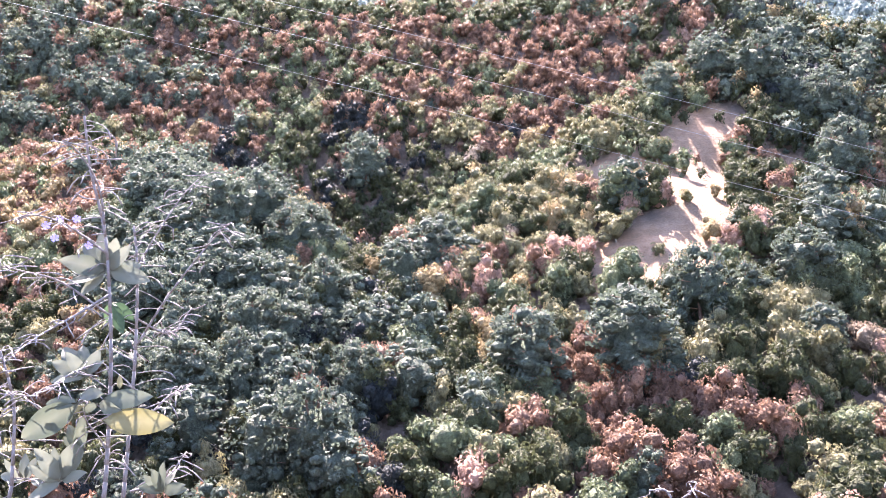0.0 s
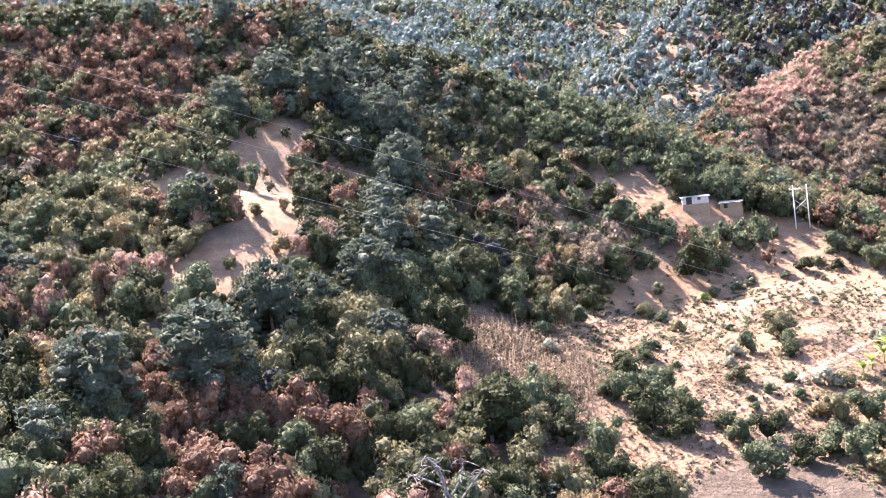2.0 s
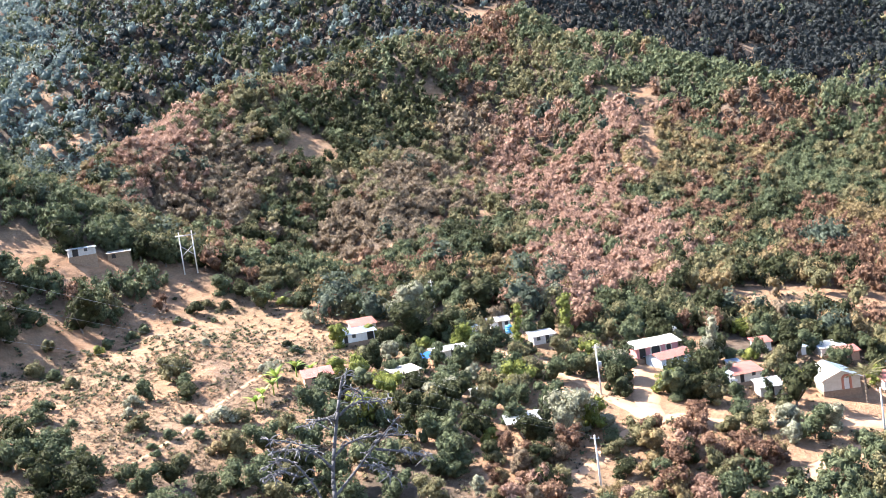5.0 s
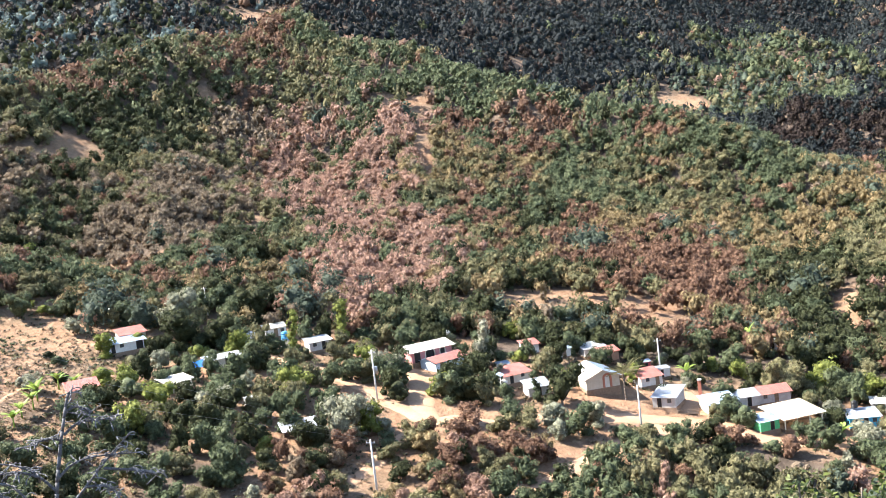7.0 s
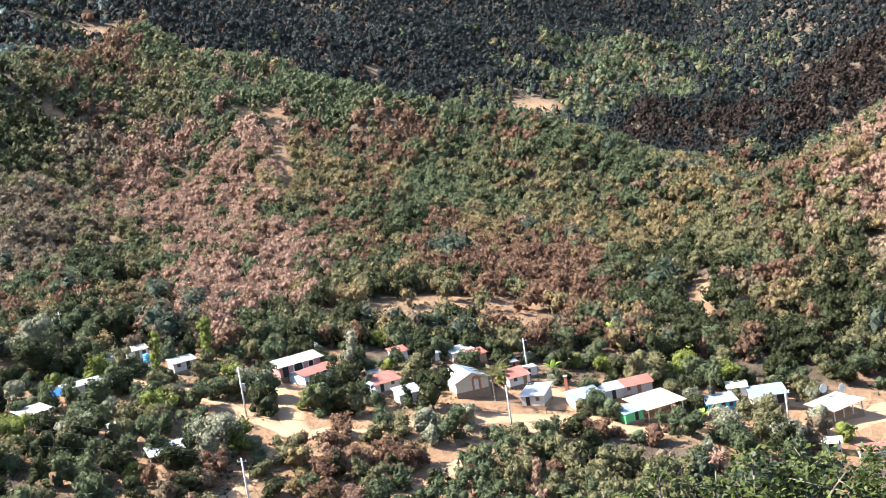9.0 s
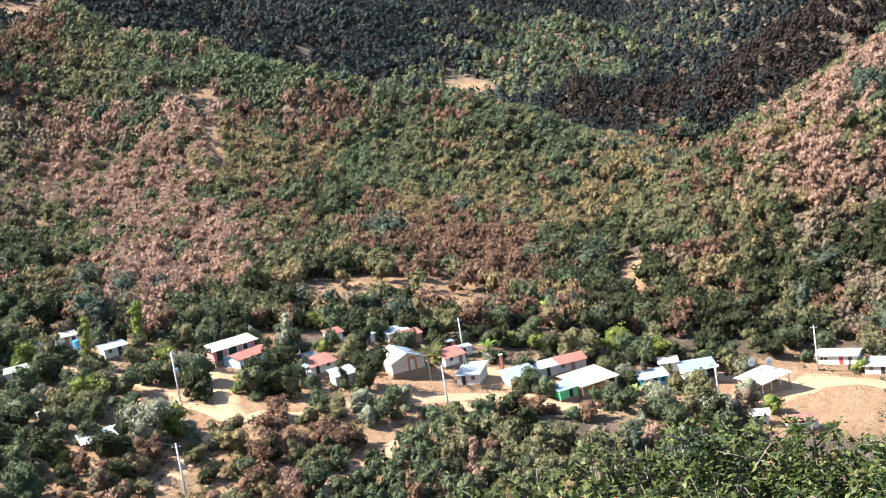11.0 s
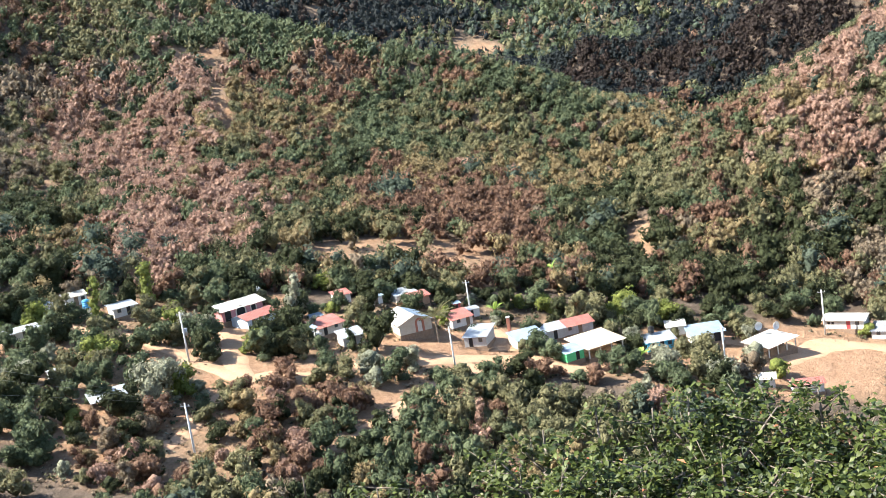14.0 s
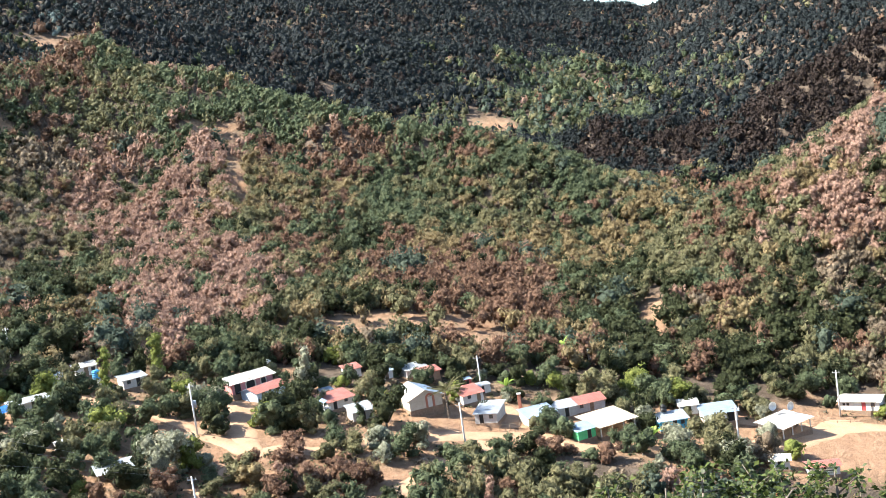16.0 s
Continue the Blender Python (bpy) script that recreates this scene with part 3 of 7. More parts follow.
def crown_cloud(kind, leaves, size, seed, three=False, core=4):
    """Leaf clumps round leafy bodies or dark shade-coloured lumps: a crown 1 m across, standing on the origin."""
    r = np.random.default_rng(seed)
    cs, ns = [], []
    lobes = lobes_of(kind, r)
    weight = np.array([l[3] ** 2 for l in lobes])
    for (x, y, z, rad, flat), k in zip(lobes, r.multinomial(leaves, weight / weight.sum())):
        d = r.normal(size=(k, 3))
        d /= np.linalg.norm(d, axis=1)[:, None]
        d[:, 2] = np.where(d[:, 2] < -0.35, -d[:, 2], d[:, 2])
        q = rad * r.uniform(0.84, 1.10, k)[:, None]
        cs.append(np.array([x, y, z]) + d * q * np.array([1, 1, flat]))
        ns.append(d)
    v, f = leaf_quads(np.vstack(cs), np.vstack(ns), size, r, 0.75 if kind == "pine" else 0.5, three)
    # the inside of the crown
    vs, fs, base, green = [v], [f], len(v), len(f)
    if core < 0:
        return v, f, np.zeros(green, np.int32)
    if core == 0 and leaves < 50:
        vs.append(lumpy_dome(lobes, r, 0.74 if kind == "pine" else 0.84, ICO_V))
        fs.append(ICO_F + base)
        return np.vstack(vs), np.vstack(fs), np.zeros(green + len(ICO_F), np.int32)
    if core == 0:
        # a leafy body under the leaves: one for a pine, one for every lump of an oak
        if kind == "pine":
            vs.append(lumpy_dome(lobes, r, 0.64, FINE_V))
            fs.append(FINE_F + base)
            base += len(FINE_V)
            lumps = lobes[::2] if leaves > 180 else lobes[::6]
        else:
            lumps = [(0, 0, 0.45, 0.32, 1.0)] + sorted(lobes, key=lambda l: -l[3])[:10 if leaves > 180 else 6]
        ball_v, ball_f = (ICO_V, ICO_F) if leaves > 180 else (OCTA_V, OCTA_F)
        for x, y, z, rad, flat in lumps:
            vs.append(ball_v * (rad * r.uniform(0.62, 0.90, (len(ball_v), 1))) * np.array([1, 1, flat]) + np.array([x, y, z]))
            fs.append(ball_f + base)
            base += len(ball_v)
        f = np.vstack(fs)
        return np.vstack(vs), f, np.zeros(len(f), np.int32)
    # dark core lumps that paint the shade between the leaves
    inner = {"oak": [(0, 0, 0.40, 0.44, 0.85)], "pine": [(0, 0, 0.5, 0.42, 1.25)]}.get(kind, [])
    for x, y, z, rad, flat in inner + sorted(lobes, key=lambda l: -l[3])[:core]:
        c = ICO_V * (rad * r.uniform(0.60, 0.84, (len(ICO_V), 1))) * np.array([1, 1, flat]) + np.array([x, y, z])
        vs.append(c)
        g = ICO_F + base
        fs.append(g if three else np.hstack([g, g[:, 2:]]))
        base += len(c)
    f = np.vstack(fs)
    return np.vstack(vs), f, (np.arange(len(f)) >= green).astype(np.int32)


def scatter_woods(name, spots, heights, material, kind, leaves, size, label, core, variants=4):
    """A whole stand as one mesh: crowns on their spots, each turned and sized by itself."""
    if len(spots) == 0:
        return None
    vs, fs, ts, ws, base = [], [], [], [], 0
    rise = 1.3 if kind == "oak" else 1.0
    shapes = [crown_cloud(kind, leaves, size, 100 + 13 * v + leaves, True, core) for v in range(variants)]
    which = rng.integers(0, variants, len(spots))
    turn, tint, wide = rng.uniform(0, 6.283, len(spots)), rng.uniform(0, 1, len(spots)), rng.uniform(0.8, 1.2, len(spots))
    for k in range(variants):
        sel = np.where(which == k)[0]
        if not len(sel):
            continue
        v, f, twigs = shapes[k]
        c, s = np.cos(turn[sel])[:, None], np.sin(turn[sel])[:, None]
        sc = heights[sel][:, None]
        wd = sc * wide[sel][:, None]
        out = np.stack([(v[:, 0] * c - v[:, 1] * s) * wd, (v[:, 0] * s + v[:, 1] * c) * wd, v[:, 2] * sc * rise], -1) + spots[sel][:, None, :]
        vs.append(out.reshape(-1, 3))
        fs.append((f[None] + (np.arange(len(sel)) * len(v))[:, None, None]).reshape(-1, 3) + base)
        ts.append(np.repeat(tint[sel], len(v)))
        ws.append(np.tile(twigs, len(sel)))
        base += len(sel) * len(v)
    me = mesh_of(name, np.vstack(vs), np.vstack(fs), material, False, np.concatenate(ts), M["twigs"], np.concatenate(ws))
    return tagged(new(name, me), label, "woods", kind="stuff")


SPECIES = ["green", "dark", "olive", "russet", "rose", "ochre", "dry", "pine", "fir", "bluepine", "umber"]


ZONES = {
    "rose": [(13, 194, 9, 10, 4), (53, 204, 10, 11, 15), (8, 184, 9, 9, 3)],
    "russet": [(47, 291, 19, 25, 9), (20, 298, 32, 18, 4), (15, 152, 15, 10, 6), (40, 147, 12, 9, 15), (108, 233, 8, 13, 25), (88, 229, 9, 12, 21), (-53, 331, 50, 25, -9), (-74, 304, 25, 16, -14), (-87, 228, 10, 27, -21), (153, 63, 11, 8, 68), (163, 55, 5, 9, 71), (143, 66, 5, 8, 65)],
    "dry": [(74, 160, 11, 12, 25), (120, 221, 11, 15, 28)],
    "green": [(159, 253, 25, 75, 32), (313, 623, 74, 174, 27), (162, 230, 18, 14, 35), (146, 45, 12, 8, 73)],
    "dark": [(80, 190, 16, 21, 23), (-16, 271, 14, 22, -3), (-2, 174, 11, 24, -1), (113, 250, 18, 16, 24), (385, 514, 27, 39, 37), (-10, 282, 30, 19, -2), (-14, 186, 8, 46, -4), (30, 163, 7, 9, 10)],
    "olive": [(46, 252, 20, 25, 10), (40, 159, 22, 12, 14), (58, 167, 11, 10, 19), (22, 228, 18, 15, 6), (8, 193, 9, 19, 2), (12, 281, 22, 14, 3), (52, 163, 12, 13, 18), (160, 39, 13, 13, 76), (160, 21, 10, 13, 82)],
    "ochre": [(29, 227, 7, 13, 7), (1, 180, 9, 13, 0), (48, 193, 6, 10, 14), (-90, 236, 8, 22, -21), (46, 188, 5, 10, 14), (6, 174, 8, 15, 2)],
    "pine": [(-36, 200, 15, 51, -10), (-103, 324, 27, 24, -18), (65, 190, 13, 18, 19), (-25, 164, 11, 22, -9), (-61, 243, 13, 32, -14), (-35, 151, 10, 15, -13), (101, 273, 23, 20, 20), (68, 192, 14, 14, 20), (126, 262, 14, 15, 26), (-6, 183, 10, 21, -2), (42, 186, 9, 10, 13), (337, 703, 95, 195, 26), (464, 699, 45, 168, 34)],
}
# shaded ground painted with dark trees: the gully below the pines, the spur
GULLY_SHADE = [(-17, 218, 8, 50, -5), (-14, 277, 21, 11, -3), (-32, 289, 22, 8, -6), (-33, 151, 11, 13, -12), (-16, 165, 6, 13, -6), (-36, 138, 8, 6, -15), (-25, 165, 8, 9, -9)]
SPUR_SHADE = [(47, 155, 17, 15, 17), (55, 190, 21, 17, 16), (87, 210, 17, 28, 22), (124, 257, 18, 22, 26), (90, 271, 24, 27, 18)]
# the hills behind the village
HILL_ZONES = {
    "rose": [(398, 186, 16, 32, 65), (344, 194, 18, 41, 61), (376, 218, 12, 28, 60), (339, 168, 8, 54, 64), (290, 149, 12, 45, 63), (252, 132, 9, 24, 62), (259, 120, 8, 18, 65), (293, 128, 9, 26, 66), (472, 232, 7, 53, 64), (335, -49, 14, 33, 98), (331, -36, 8, 30, 96), (349, -64, 5, 39, 100), (288, -45, 9, 8, 99), (297, -30, 8, 7, 96), (280, 310, 12, 48, 42), (255, 299, 7, 34, 40)],
    "russet": [(413, 141, 19, 8, 71), (419, 108, 10, 7, 76), (404, 157, 9, 17, 69), (543, 329, 15, 138, 59), (313, 93, 9, 19, 73), (294, 67, 10, 26, 77), (272, 51, 10, 17, 79), (295, 45, 8, 20, 81), (310, 118, 11, 24, 69), (511, -95, 7, 14, 101), (369, -19, 6, 61, 93), (312, -7, 7, 12, 91), (276, -12, 7, 9, 93), (421, 375, 14, 120, 48), (401, 131, 14, 9, 72), (415, 82, 9, 13, 79), (277, 59, 9, 18, 78), (300, 52, 10, 18, 80)],
    "ochre": [(271, 99, 9, 24, 70), (367, 149, 13, 15, 68), (384, 120, 13, 19, 73), (397, 71, 13, 10, 80), (351, 47, 11, 19, 82), (345, 26, 11, 16, 86), (376, 10, 8, 24, 89), (324, 78, 9, 20, 76), (270, -11, 6, 10, 92), (280, -19, 6, 8, 94), (308, -31, 7, 6, 96), (299, -17, 8, 9, 93), (330, 22, 9, 20, 86), (349, 38, 9, 14, 84)],
    "dry": [(306, 219, 14, 36, 54), (274, 219, 15, 21, 51), (341, 225, 12, 30, 57), (255, 216, 9, 11, 50), (253, 189, 7, 17, 53), (386, 245, 10, 15, 58), (270, -40, 7, 7, 99), (241, -39, 5, 7, 99), (266, -33, 4, 9, 97), (251, 262, 15, 19, 44), (228, 260, 8, 7, 41), (272, 268, 10, 12, 45), (277, 213, 13, 27, 52), (297, 205, 9, 24, 55), (360, 249, 10, 17, 55), (267, 222, 9, 15, 50)],
    "olive": [(330, 239, 13, 27, 54), (298, 238, 12, 21, 51), (433, 241, 13, 18, 61), (404, 240, 10, 16, 59), (354, 132, 14, 16, 70), (388, 101, 13, 20, 75), (370, 77, 14, 19, 78), (292, 190, 7, 22, 57), (336, 138, 8, 28, 68), (311, -1, 8, 20, 90), (289, -17, 8, 7, 93), (406, -36, 8, 79, 95), (490, -66, 8, 13, 98), (285, -8, 8, 11, 92), (394, 393, 18, 138, 45), (327, 308, 11, 42, 47), (580, 298, 20, 130, 63), (292, -50, 5, 6, 100), (375, 54, 12, 12, 82)],
    "green": [(484, 220, 16, 44, 66), (475, 187, 18, 45, 68), (465, 157, 17, 44, 71), (462, 130, 17, 40, 74), (453, 103, 12, 38, 77), (434, 77, 13, 35, 80), (471, 49, 12, 92, 84), (374, 32, 12, 13, 85), (373, 110, 8, 21, 74), (348, 92, 11, 16, 75), (334, 121, 9, 13, 70), (569, 286, 20, 128, 63), (273, -2, 6, 9, 91), (259, 254, 12, 11, 46), (357, 15, 8, 8, 88)],
    "dark": [(329, 265, 16, 18, 51), (324, 251, 13, 19, 52), (279, 258, 12, 20, 47), (318, 103, 8, 16, 72), (254, 83, 6, 11, 72), (258, 171, 7, 24, 57), (270, 75, 4, 11, 74), (303, 20, 10, 27, 86), (268, 7, 4, 15, 89), (368, 187, 3, 15, 63), (261, -25, 8, 13, 95), (256, -35, 8, 10, 98), (245, -15, 11, 13, 93), (245, 2, 9, 16, 90), (252, 14, 7, 16, 87), (261, -44, 4, 10, 100), (340, 273, 16, 29, 51), (267, 241, 11, 10, 48), (370, 268, 10, 14, 54), (307, 19, 6, 26, 87)],
}


def mixture(x, y):
    """How likely each kind of tree is at a spot; rows as in SPECIES."""
    n1, n2 = fractal(x, y, 45, 3, 51), fractal(x, y, 30, 3, 77)
    one = np.ones(len(x))
    w = {"green": 0.50 * one, "dark": 0.35 * one, "olive": 0.35 + 0.5 * (n2 > 0.52), "russet": 0.08 + 0.5 * (n1 > 0.55), "rose": 0.03 * one,
         "ochre": 0.08 + 0.3 * (n2 < 0.42), "dry": 0.05 * one, "pine": 0.10 * one, "fir": 0.0 * one, "bluepine": 0.0 * one, "umber": 0.0 * one}
    for kind, places in (*ZONES.items(), *HILL_ZONES.items()):
        for cx, cy, rx, ry, bearing in places:
            w[kind] = w[kind] + {"rose": 6.0, "russet": 5.5}.get(kind, 5.0) * blotch(x, y, cx, cy, rx * 1.1, ry * 1.1, -bearing)
    # back heights: cloud shade put into dark leaf colours; sunlit middle hill kept lighter
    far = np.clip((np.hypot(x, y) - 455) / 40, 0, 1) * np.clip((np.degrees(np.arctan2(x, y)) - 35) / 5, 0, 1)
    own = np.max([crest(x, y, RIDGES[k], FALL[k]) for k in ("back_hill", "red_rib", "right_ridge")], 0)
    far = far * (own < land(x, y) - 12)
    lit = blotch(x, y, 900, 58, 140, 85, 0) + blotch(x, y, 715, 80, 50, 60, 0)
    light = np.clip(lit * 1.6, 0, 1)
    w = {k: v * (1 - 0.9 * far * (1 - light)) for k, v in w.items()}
    for kind, share in (("olive", 1.2), ("green", 3.0), ("dark", 1.5), ("pine", 2.5)):
        w[kind] = w[kind] + share * light
    near = (np.hypot(x, y) < 400) * (np.degrees(np.arctan2(x, y)) < 16)
    spur = (np.hypot(x, y) < 400) * (np.degrees(np.arctan2(x, y)) < 33)
    # extra dark leaves stand in for the shade on the near spur
    w["dark"] = w["dark"] + 0.9 * spur + 0.2 * near + 4.0 * blotch(x, y, 72, 200, 40, 60, -20) + 3.0 * blotch(x, y, 95, 285, 45, 50, -20)
    # gully and flank shade, painted with the darkest leaf colours
    for cx, cy, rx, ry, bearing in GULLY_SHADE:
        w["dark"] = w["dark"] + 6.0 * blotch(x, y, cx, cy, rx, ry, -bearing)
        w["fir"] = w["fir"] + 5.0 * blotch(x, y, cx, cy, rx, ry, -bearing)
    for cx, cy, rx, ry, bearing in SPUR_SHADE:
        w["dark"] = w["dark"] + 2.5 * blotch(x, y, cx, cy, rx, ry, -bearing)
        w["fir"] = w["fir"] + 0.9 * blotch(x, y, cx, cy, rx, ry, -bearing)
    w["russet"] = w["russet"] + 0.5 * near
    w["rose"] = w["rose"] + 0.05 * near
    w["green"] = w["green"] + 0.5 * near
    # the haze on these distant slopes comes from bluish leaf colour
    hazy = (np.hypot(x, y) > 430) * (np.degrees(np.arctan2(x, y)) < 38)
    w["bluepine"] = w["bluepine"] + 9.0 * hazy
    w["pine"] = w["pine"] + 1.0 * hazy
    # valley-head haze put in as bluish leaves, the spur's shade as dark brown ones
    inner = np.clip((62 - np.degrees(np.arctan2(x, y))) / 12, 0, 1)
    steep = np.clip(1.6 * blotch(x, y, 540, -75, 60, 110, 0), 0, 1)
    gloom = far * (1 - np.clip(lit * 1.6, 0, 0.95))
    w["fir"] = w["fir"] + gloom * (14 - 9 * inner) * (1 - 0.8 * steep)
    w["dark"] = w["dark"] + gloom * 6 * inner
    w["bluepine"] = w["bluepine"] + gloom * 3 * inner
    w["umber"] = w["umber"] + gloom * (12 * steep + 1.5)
    return np.stack([w[k] for k in SPECIES])


def grow(tag, x, y, per_size, leaves, size, core):
    z = land(x, y)
    keep = ~lee(x, y, z) | (rng.uniform(0, 1, len(x)) < 0.12)
    x, y, z = x[keep], y[keep], z[keep]
    w = mixture(x, y)
    w = w / w.sum(0)
    drift = fractal(x, y, 20, 3, 91)
    order = np.argsort(np.argsort(drift + 0.16 * rng.normal(size=len(x)))) / max(1, len(x))
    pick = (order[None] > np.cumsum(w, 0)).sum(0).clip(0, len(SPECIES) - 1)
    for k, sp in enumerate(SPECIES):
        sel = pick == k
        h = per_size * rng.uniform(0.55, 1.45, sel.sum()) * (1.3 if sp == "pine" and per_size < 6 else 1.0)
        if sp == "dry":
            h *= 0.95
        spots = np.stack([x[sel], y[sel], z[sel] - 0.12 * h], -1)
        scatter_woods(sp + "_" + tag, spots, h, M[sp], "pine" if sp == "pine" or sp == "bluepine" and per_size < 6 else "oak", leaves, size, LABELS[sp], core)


LABELS = {
    "green": "green oak woods covering the hillside", "dark": "dark evergreen oak woods covering the hillside",
    "olive": "olive and yellowing oak woods on the hillside", "russet": "russet autumn oak woods on the hillside",
    "rose": "pinkish red autumn oaks on the sunny slope", "ochre": "ochre and yellow autumn oaks on the hillside",
    "dry": "grey leafless scrub on the dry slope", "pine": "bluish green long-needled pines on the hillside", "umber": "oak woods of the steep far spur, coloured dark for the shade on it", "bluepine": "pine woods climbing the far mountainside, coloured blue for the haze", "fir": "dense woods with shade put into their dark leaf colour",
}


def thicket(r0, r1, a0, a1, gap):
    """Spots on an uneven grid, gap metres apart, in a sector round the bend."""
    g = np.arange(-r1, r1, gap)
    x, y = np.meshgrid(g, g)
    x, y = x.ravel() + rng.uniform(-0.45, 0.45, x.size) * gap, y.ravel() + rng.uniform(-0.45, 0.45, x.size) * gap
    r, a = np.hypot(x, y), np.degrees(np.arctan2(x, y))
    ok = (r > r0) & (r < r1) & (a > a0) & (a < a1)
    return x[ok], y[ok]


def thinned(x, y):
    keep = rng.uniform(0, 1, len(x)) < openness(x, y)
    return x[keep], y[keep]


def woods():
    grow("near_woods", *thinned(*thicket(106, 235, -36, 34, 4.0)), 5.6, 700, 0.036, 0)
    grow("spur_woods", *thinned(*thicket(235, 400, -36, 40, 3.2)), 4.5, 175, 0.066, 0)
    grow("hill_woods", *thinned(*thicket(228, 430, 38, 114, 3.0)), 4.6, 175, 0.066, 0)
    grow("lower_woods", *thinned(*thicket(100, 140, 44, 66, 3.4)), 4.0, 200, 0.070, 0)
    grow("valley_woods", *thinned(*thicket(100, 168, 66, 114, 3.4)), 4.0, 200, 0.070, 0)
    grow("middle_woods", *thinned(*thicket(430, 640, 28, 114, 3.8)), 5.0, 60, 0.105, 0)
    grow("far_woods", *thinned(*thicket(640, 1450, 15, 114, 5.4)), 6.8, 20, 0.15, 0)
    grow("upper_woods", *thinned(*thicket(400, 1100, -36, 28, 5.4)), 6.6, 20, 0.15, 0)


woods()


def undergrowth():
    """Low scrub and tussocks over the open slopes and between the houses."""
    x, y = thicket(120, 262, 22, 114, 2.0)
    more_x, more_y = thicket(120, 235, 22, 52, 2.0)
    x, y = np.concatenate([x, more_x]), np.concatenate([y, more_y])
    n = fractal(x, y, 14, 3, 61)
    open_here = (openness(x, y) < 0.98) & (worn(x, y) < 0.45)
    for sp, low, high, size, chance in (("dry", 0.28, 0.60, 0.9, 0.60), ("olive", 0.42, 0.64, 1.0, 0.5), ("green", 0.52, 0.75, 1.2, 0.35), ("silver", 0.36, 0.56, 0.8, 0.25)):
        ok = open_here & (n > low) & (n < high) & (rng.uniform(0, 1, len(x)) < chance)
        h = size * rng.uniform(0.5, 1.6, ok.sum())
        px, py = x[ok] + rng.uniform(-1, 1, ok.sum()), y[ok] + rng.uniform(-1, 1, ok.sum())
        spots = np.stack([px, py, land(px, py) - 0.1 * h], -1)
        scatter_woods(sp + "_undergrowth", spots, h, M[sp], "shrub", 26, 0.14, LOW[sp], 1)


def dry_grass():
    """Tufts of dry grass over the bare slopes."""
    for name, spec, sp in (("dry_grass", (125, 222, 22, 52, 1.15), "dry"), ("straw_grass", (125, 222, 22, 52, 1.5), "straw"), ("yard_grass", (140, 225, 52, 86, 2.2), "straw")):
        x, y = thicket(*spec)
        n = fractal(x, y, 9, 3, 67)
        ok = (openness(x, y) < 0.9) & (worn(x, y) < 0.5) & (n > 0.34) & (rng.uniform(0, 1, len(x)) < 0.85)
        x, y = x[ok], y[ok]
        h = rng.uniform(0.35, 0.95, len(x))
        scatter_woods(name, np.stack([x, y, land(x, y) - 0.05], -1), h, M[sp], "shrub", 10, 0.24, "tufts of dry straw-coloured grass on bare soil", -1, 3)


dry_grass()

LOW = {"dry": "dry straw-coloured tussocks and leafless scrub", "olive": "low yellowing scrub between bare patches", "green": "low green scrub and weeds on reddish soil", "silver": "low silvery scrub on bare soil"}
undergrowth()

# ---- trees and shrubs that stand by themselves ----
def limb(bm, a, b, ra, rb, sides=6):
    """A tapered round piece from a to b."""
    a, b = Vector(a), Vector(b)
    turn = (b - a).to_track_quat("Z", "Y").to_matrix()
    rings = []
    for p, r in ((a, ra), (b, rb)):
        rings.append([bm.verts.new(p + turn @ Vector((r * math.cos(6.2832 * k / sides), r * math.sin(6.2832 * k / sides), 0))) for k in range(sides)])
    for k in range(sides):
        bm.faces.new((rings[0][k], rings[0][(k + 1) % sides], rings[1][(k + 1) % sides], rings[1][k])).smooth = True
    bm.faces.new(rings[1])
    bm.faces.new(rings[0][::-1])


def trunk_mesh(kind, seed):
    r, bm = random.Random(seed), bmesh.new()
    if kind == "pine":
        limb(bm, (0, 0, -0.15), (0.01, 0, 0.6), 0.035, 0.024)
        limb(bm, (0.01, 0, 0.6), (0, 0.01, 1.25), 0.024, 0.006)
        for k in range(12):
            h, t = 0.2 + 0.085 * k, r.uniform(0, 6.28)
            q = 0.42 * (1 - (h / 1.4) ** 2)
            limb(bm, (0, 0, h), (q * math.cos(t), q * math.sin(t), h + 0.08), 0.010, 0.003, 5)
    elif kind == "shrub":
        for k in range(5):
            t = r.uniform(0, 6.28)
            limb(bm, (0, 0, -0.1), (0.2 * math.cos(t), 0.2 * math.sin(t), r.uniform(0.25, 0.4)), 0.018, 0.005, 5)
    else:
        top = 1.5 if kind == "column_tree" else 0.42
        limb(bm, (0, 0, -0.15), (0.03, 0.01, 0.28), 0.036, 0.026)
        limb(bm, (0.03, 0.01, 0.28), (0.0, 0.03, top), 0.026, 0.010)
        for k in range(6):
            t, h = r.uniform(0, 6.28), r.uniform(0.22, 0.4)
            limb(bm, (0.02, 0.01, h), (0.3 * math.cos(t), 0.3 * math.sin(t), h + r.uniform(0.15, 0.35)), 0.014, 0.004, 5)
    return bm


FORMS = {"tree": "oak", "shrub": "shrub", "column_tree": "tall", "pine": "pine"}
WORDS = {
    "green": "green-leaved", "dark": "dark evergreen", "olive": "yellowing olive-green", "russet": "russet-leaved", "rose": "pinkish red-leaved", "ochre": "ochre-yellow",
    "dry": "grey leafless", "pine": "bluish green", "silver": "silvery grey-green", "lime": "bright yellow-green",
}
NOUNS = {"tree": "oak tree on the dry slope", "shrub": "shrub on bare reddish soil", "column_tree": "narrow upright tree among the houses", "pine": "pine with long needles on the wooded slope"}
stock = {}


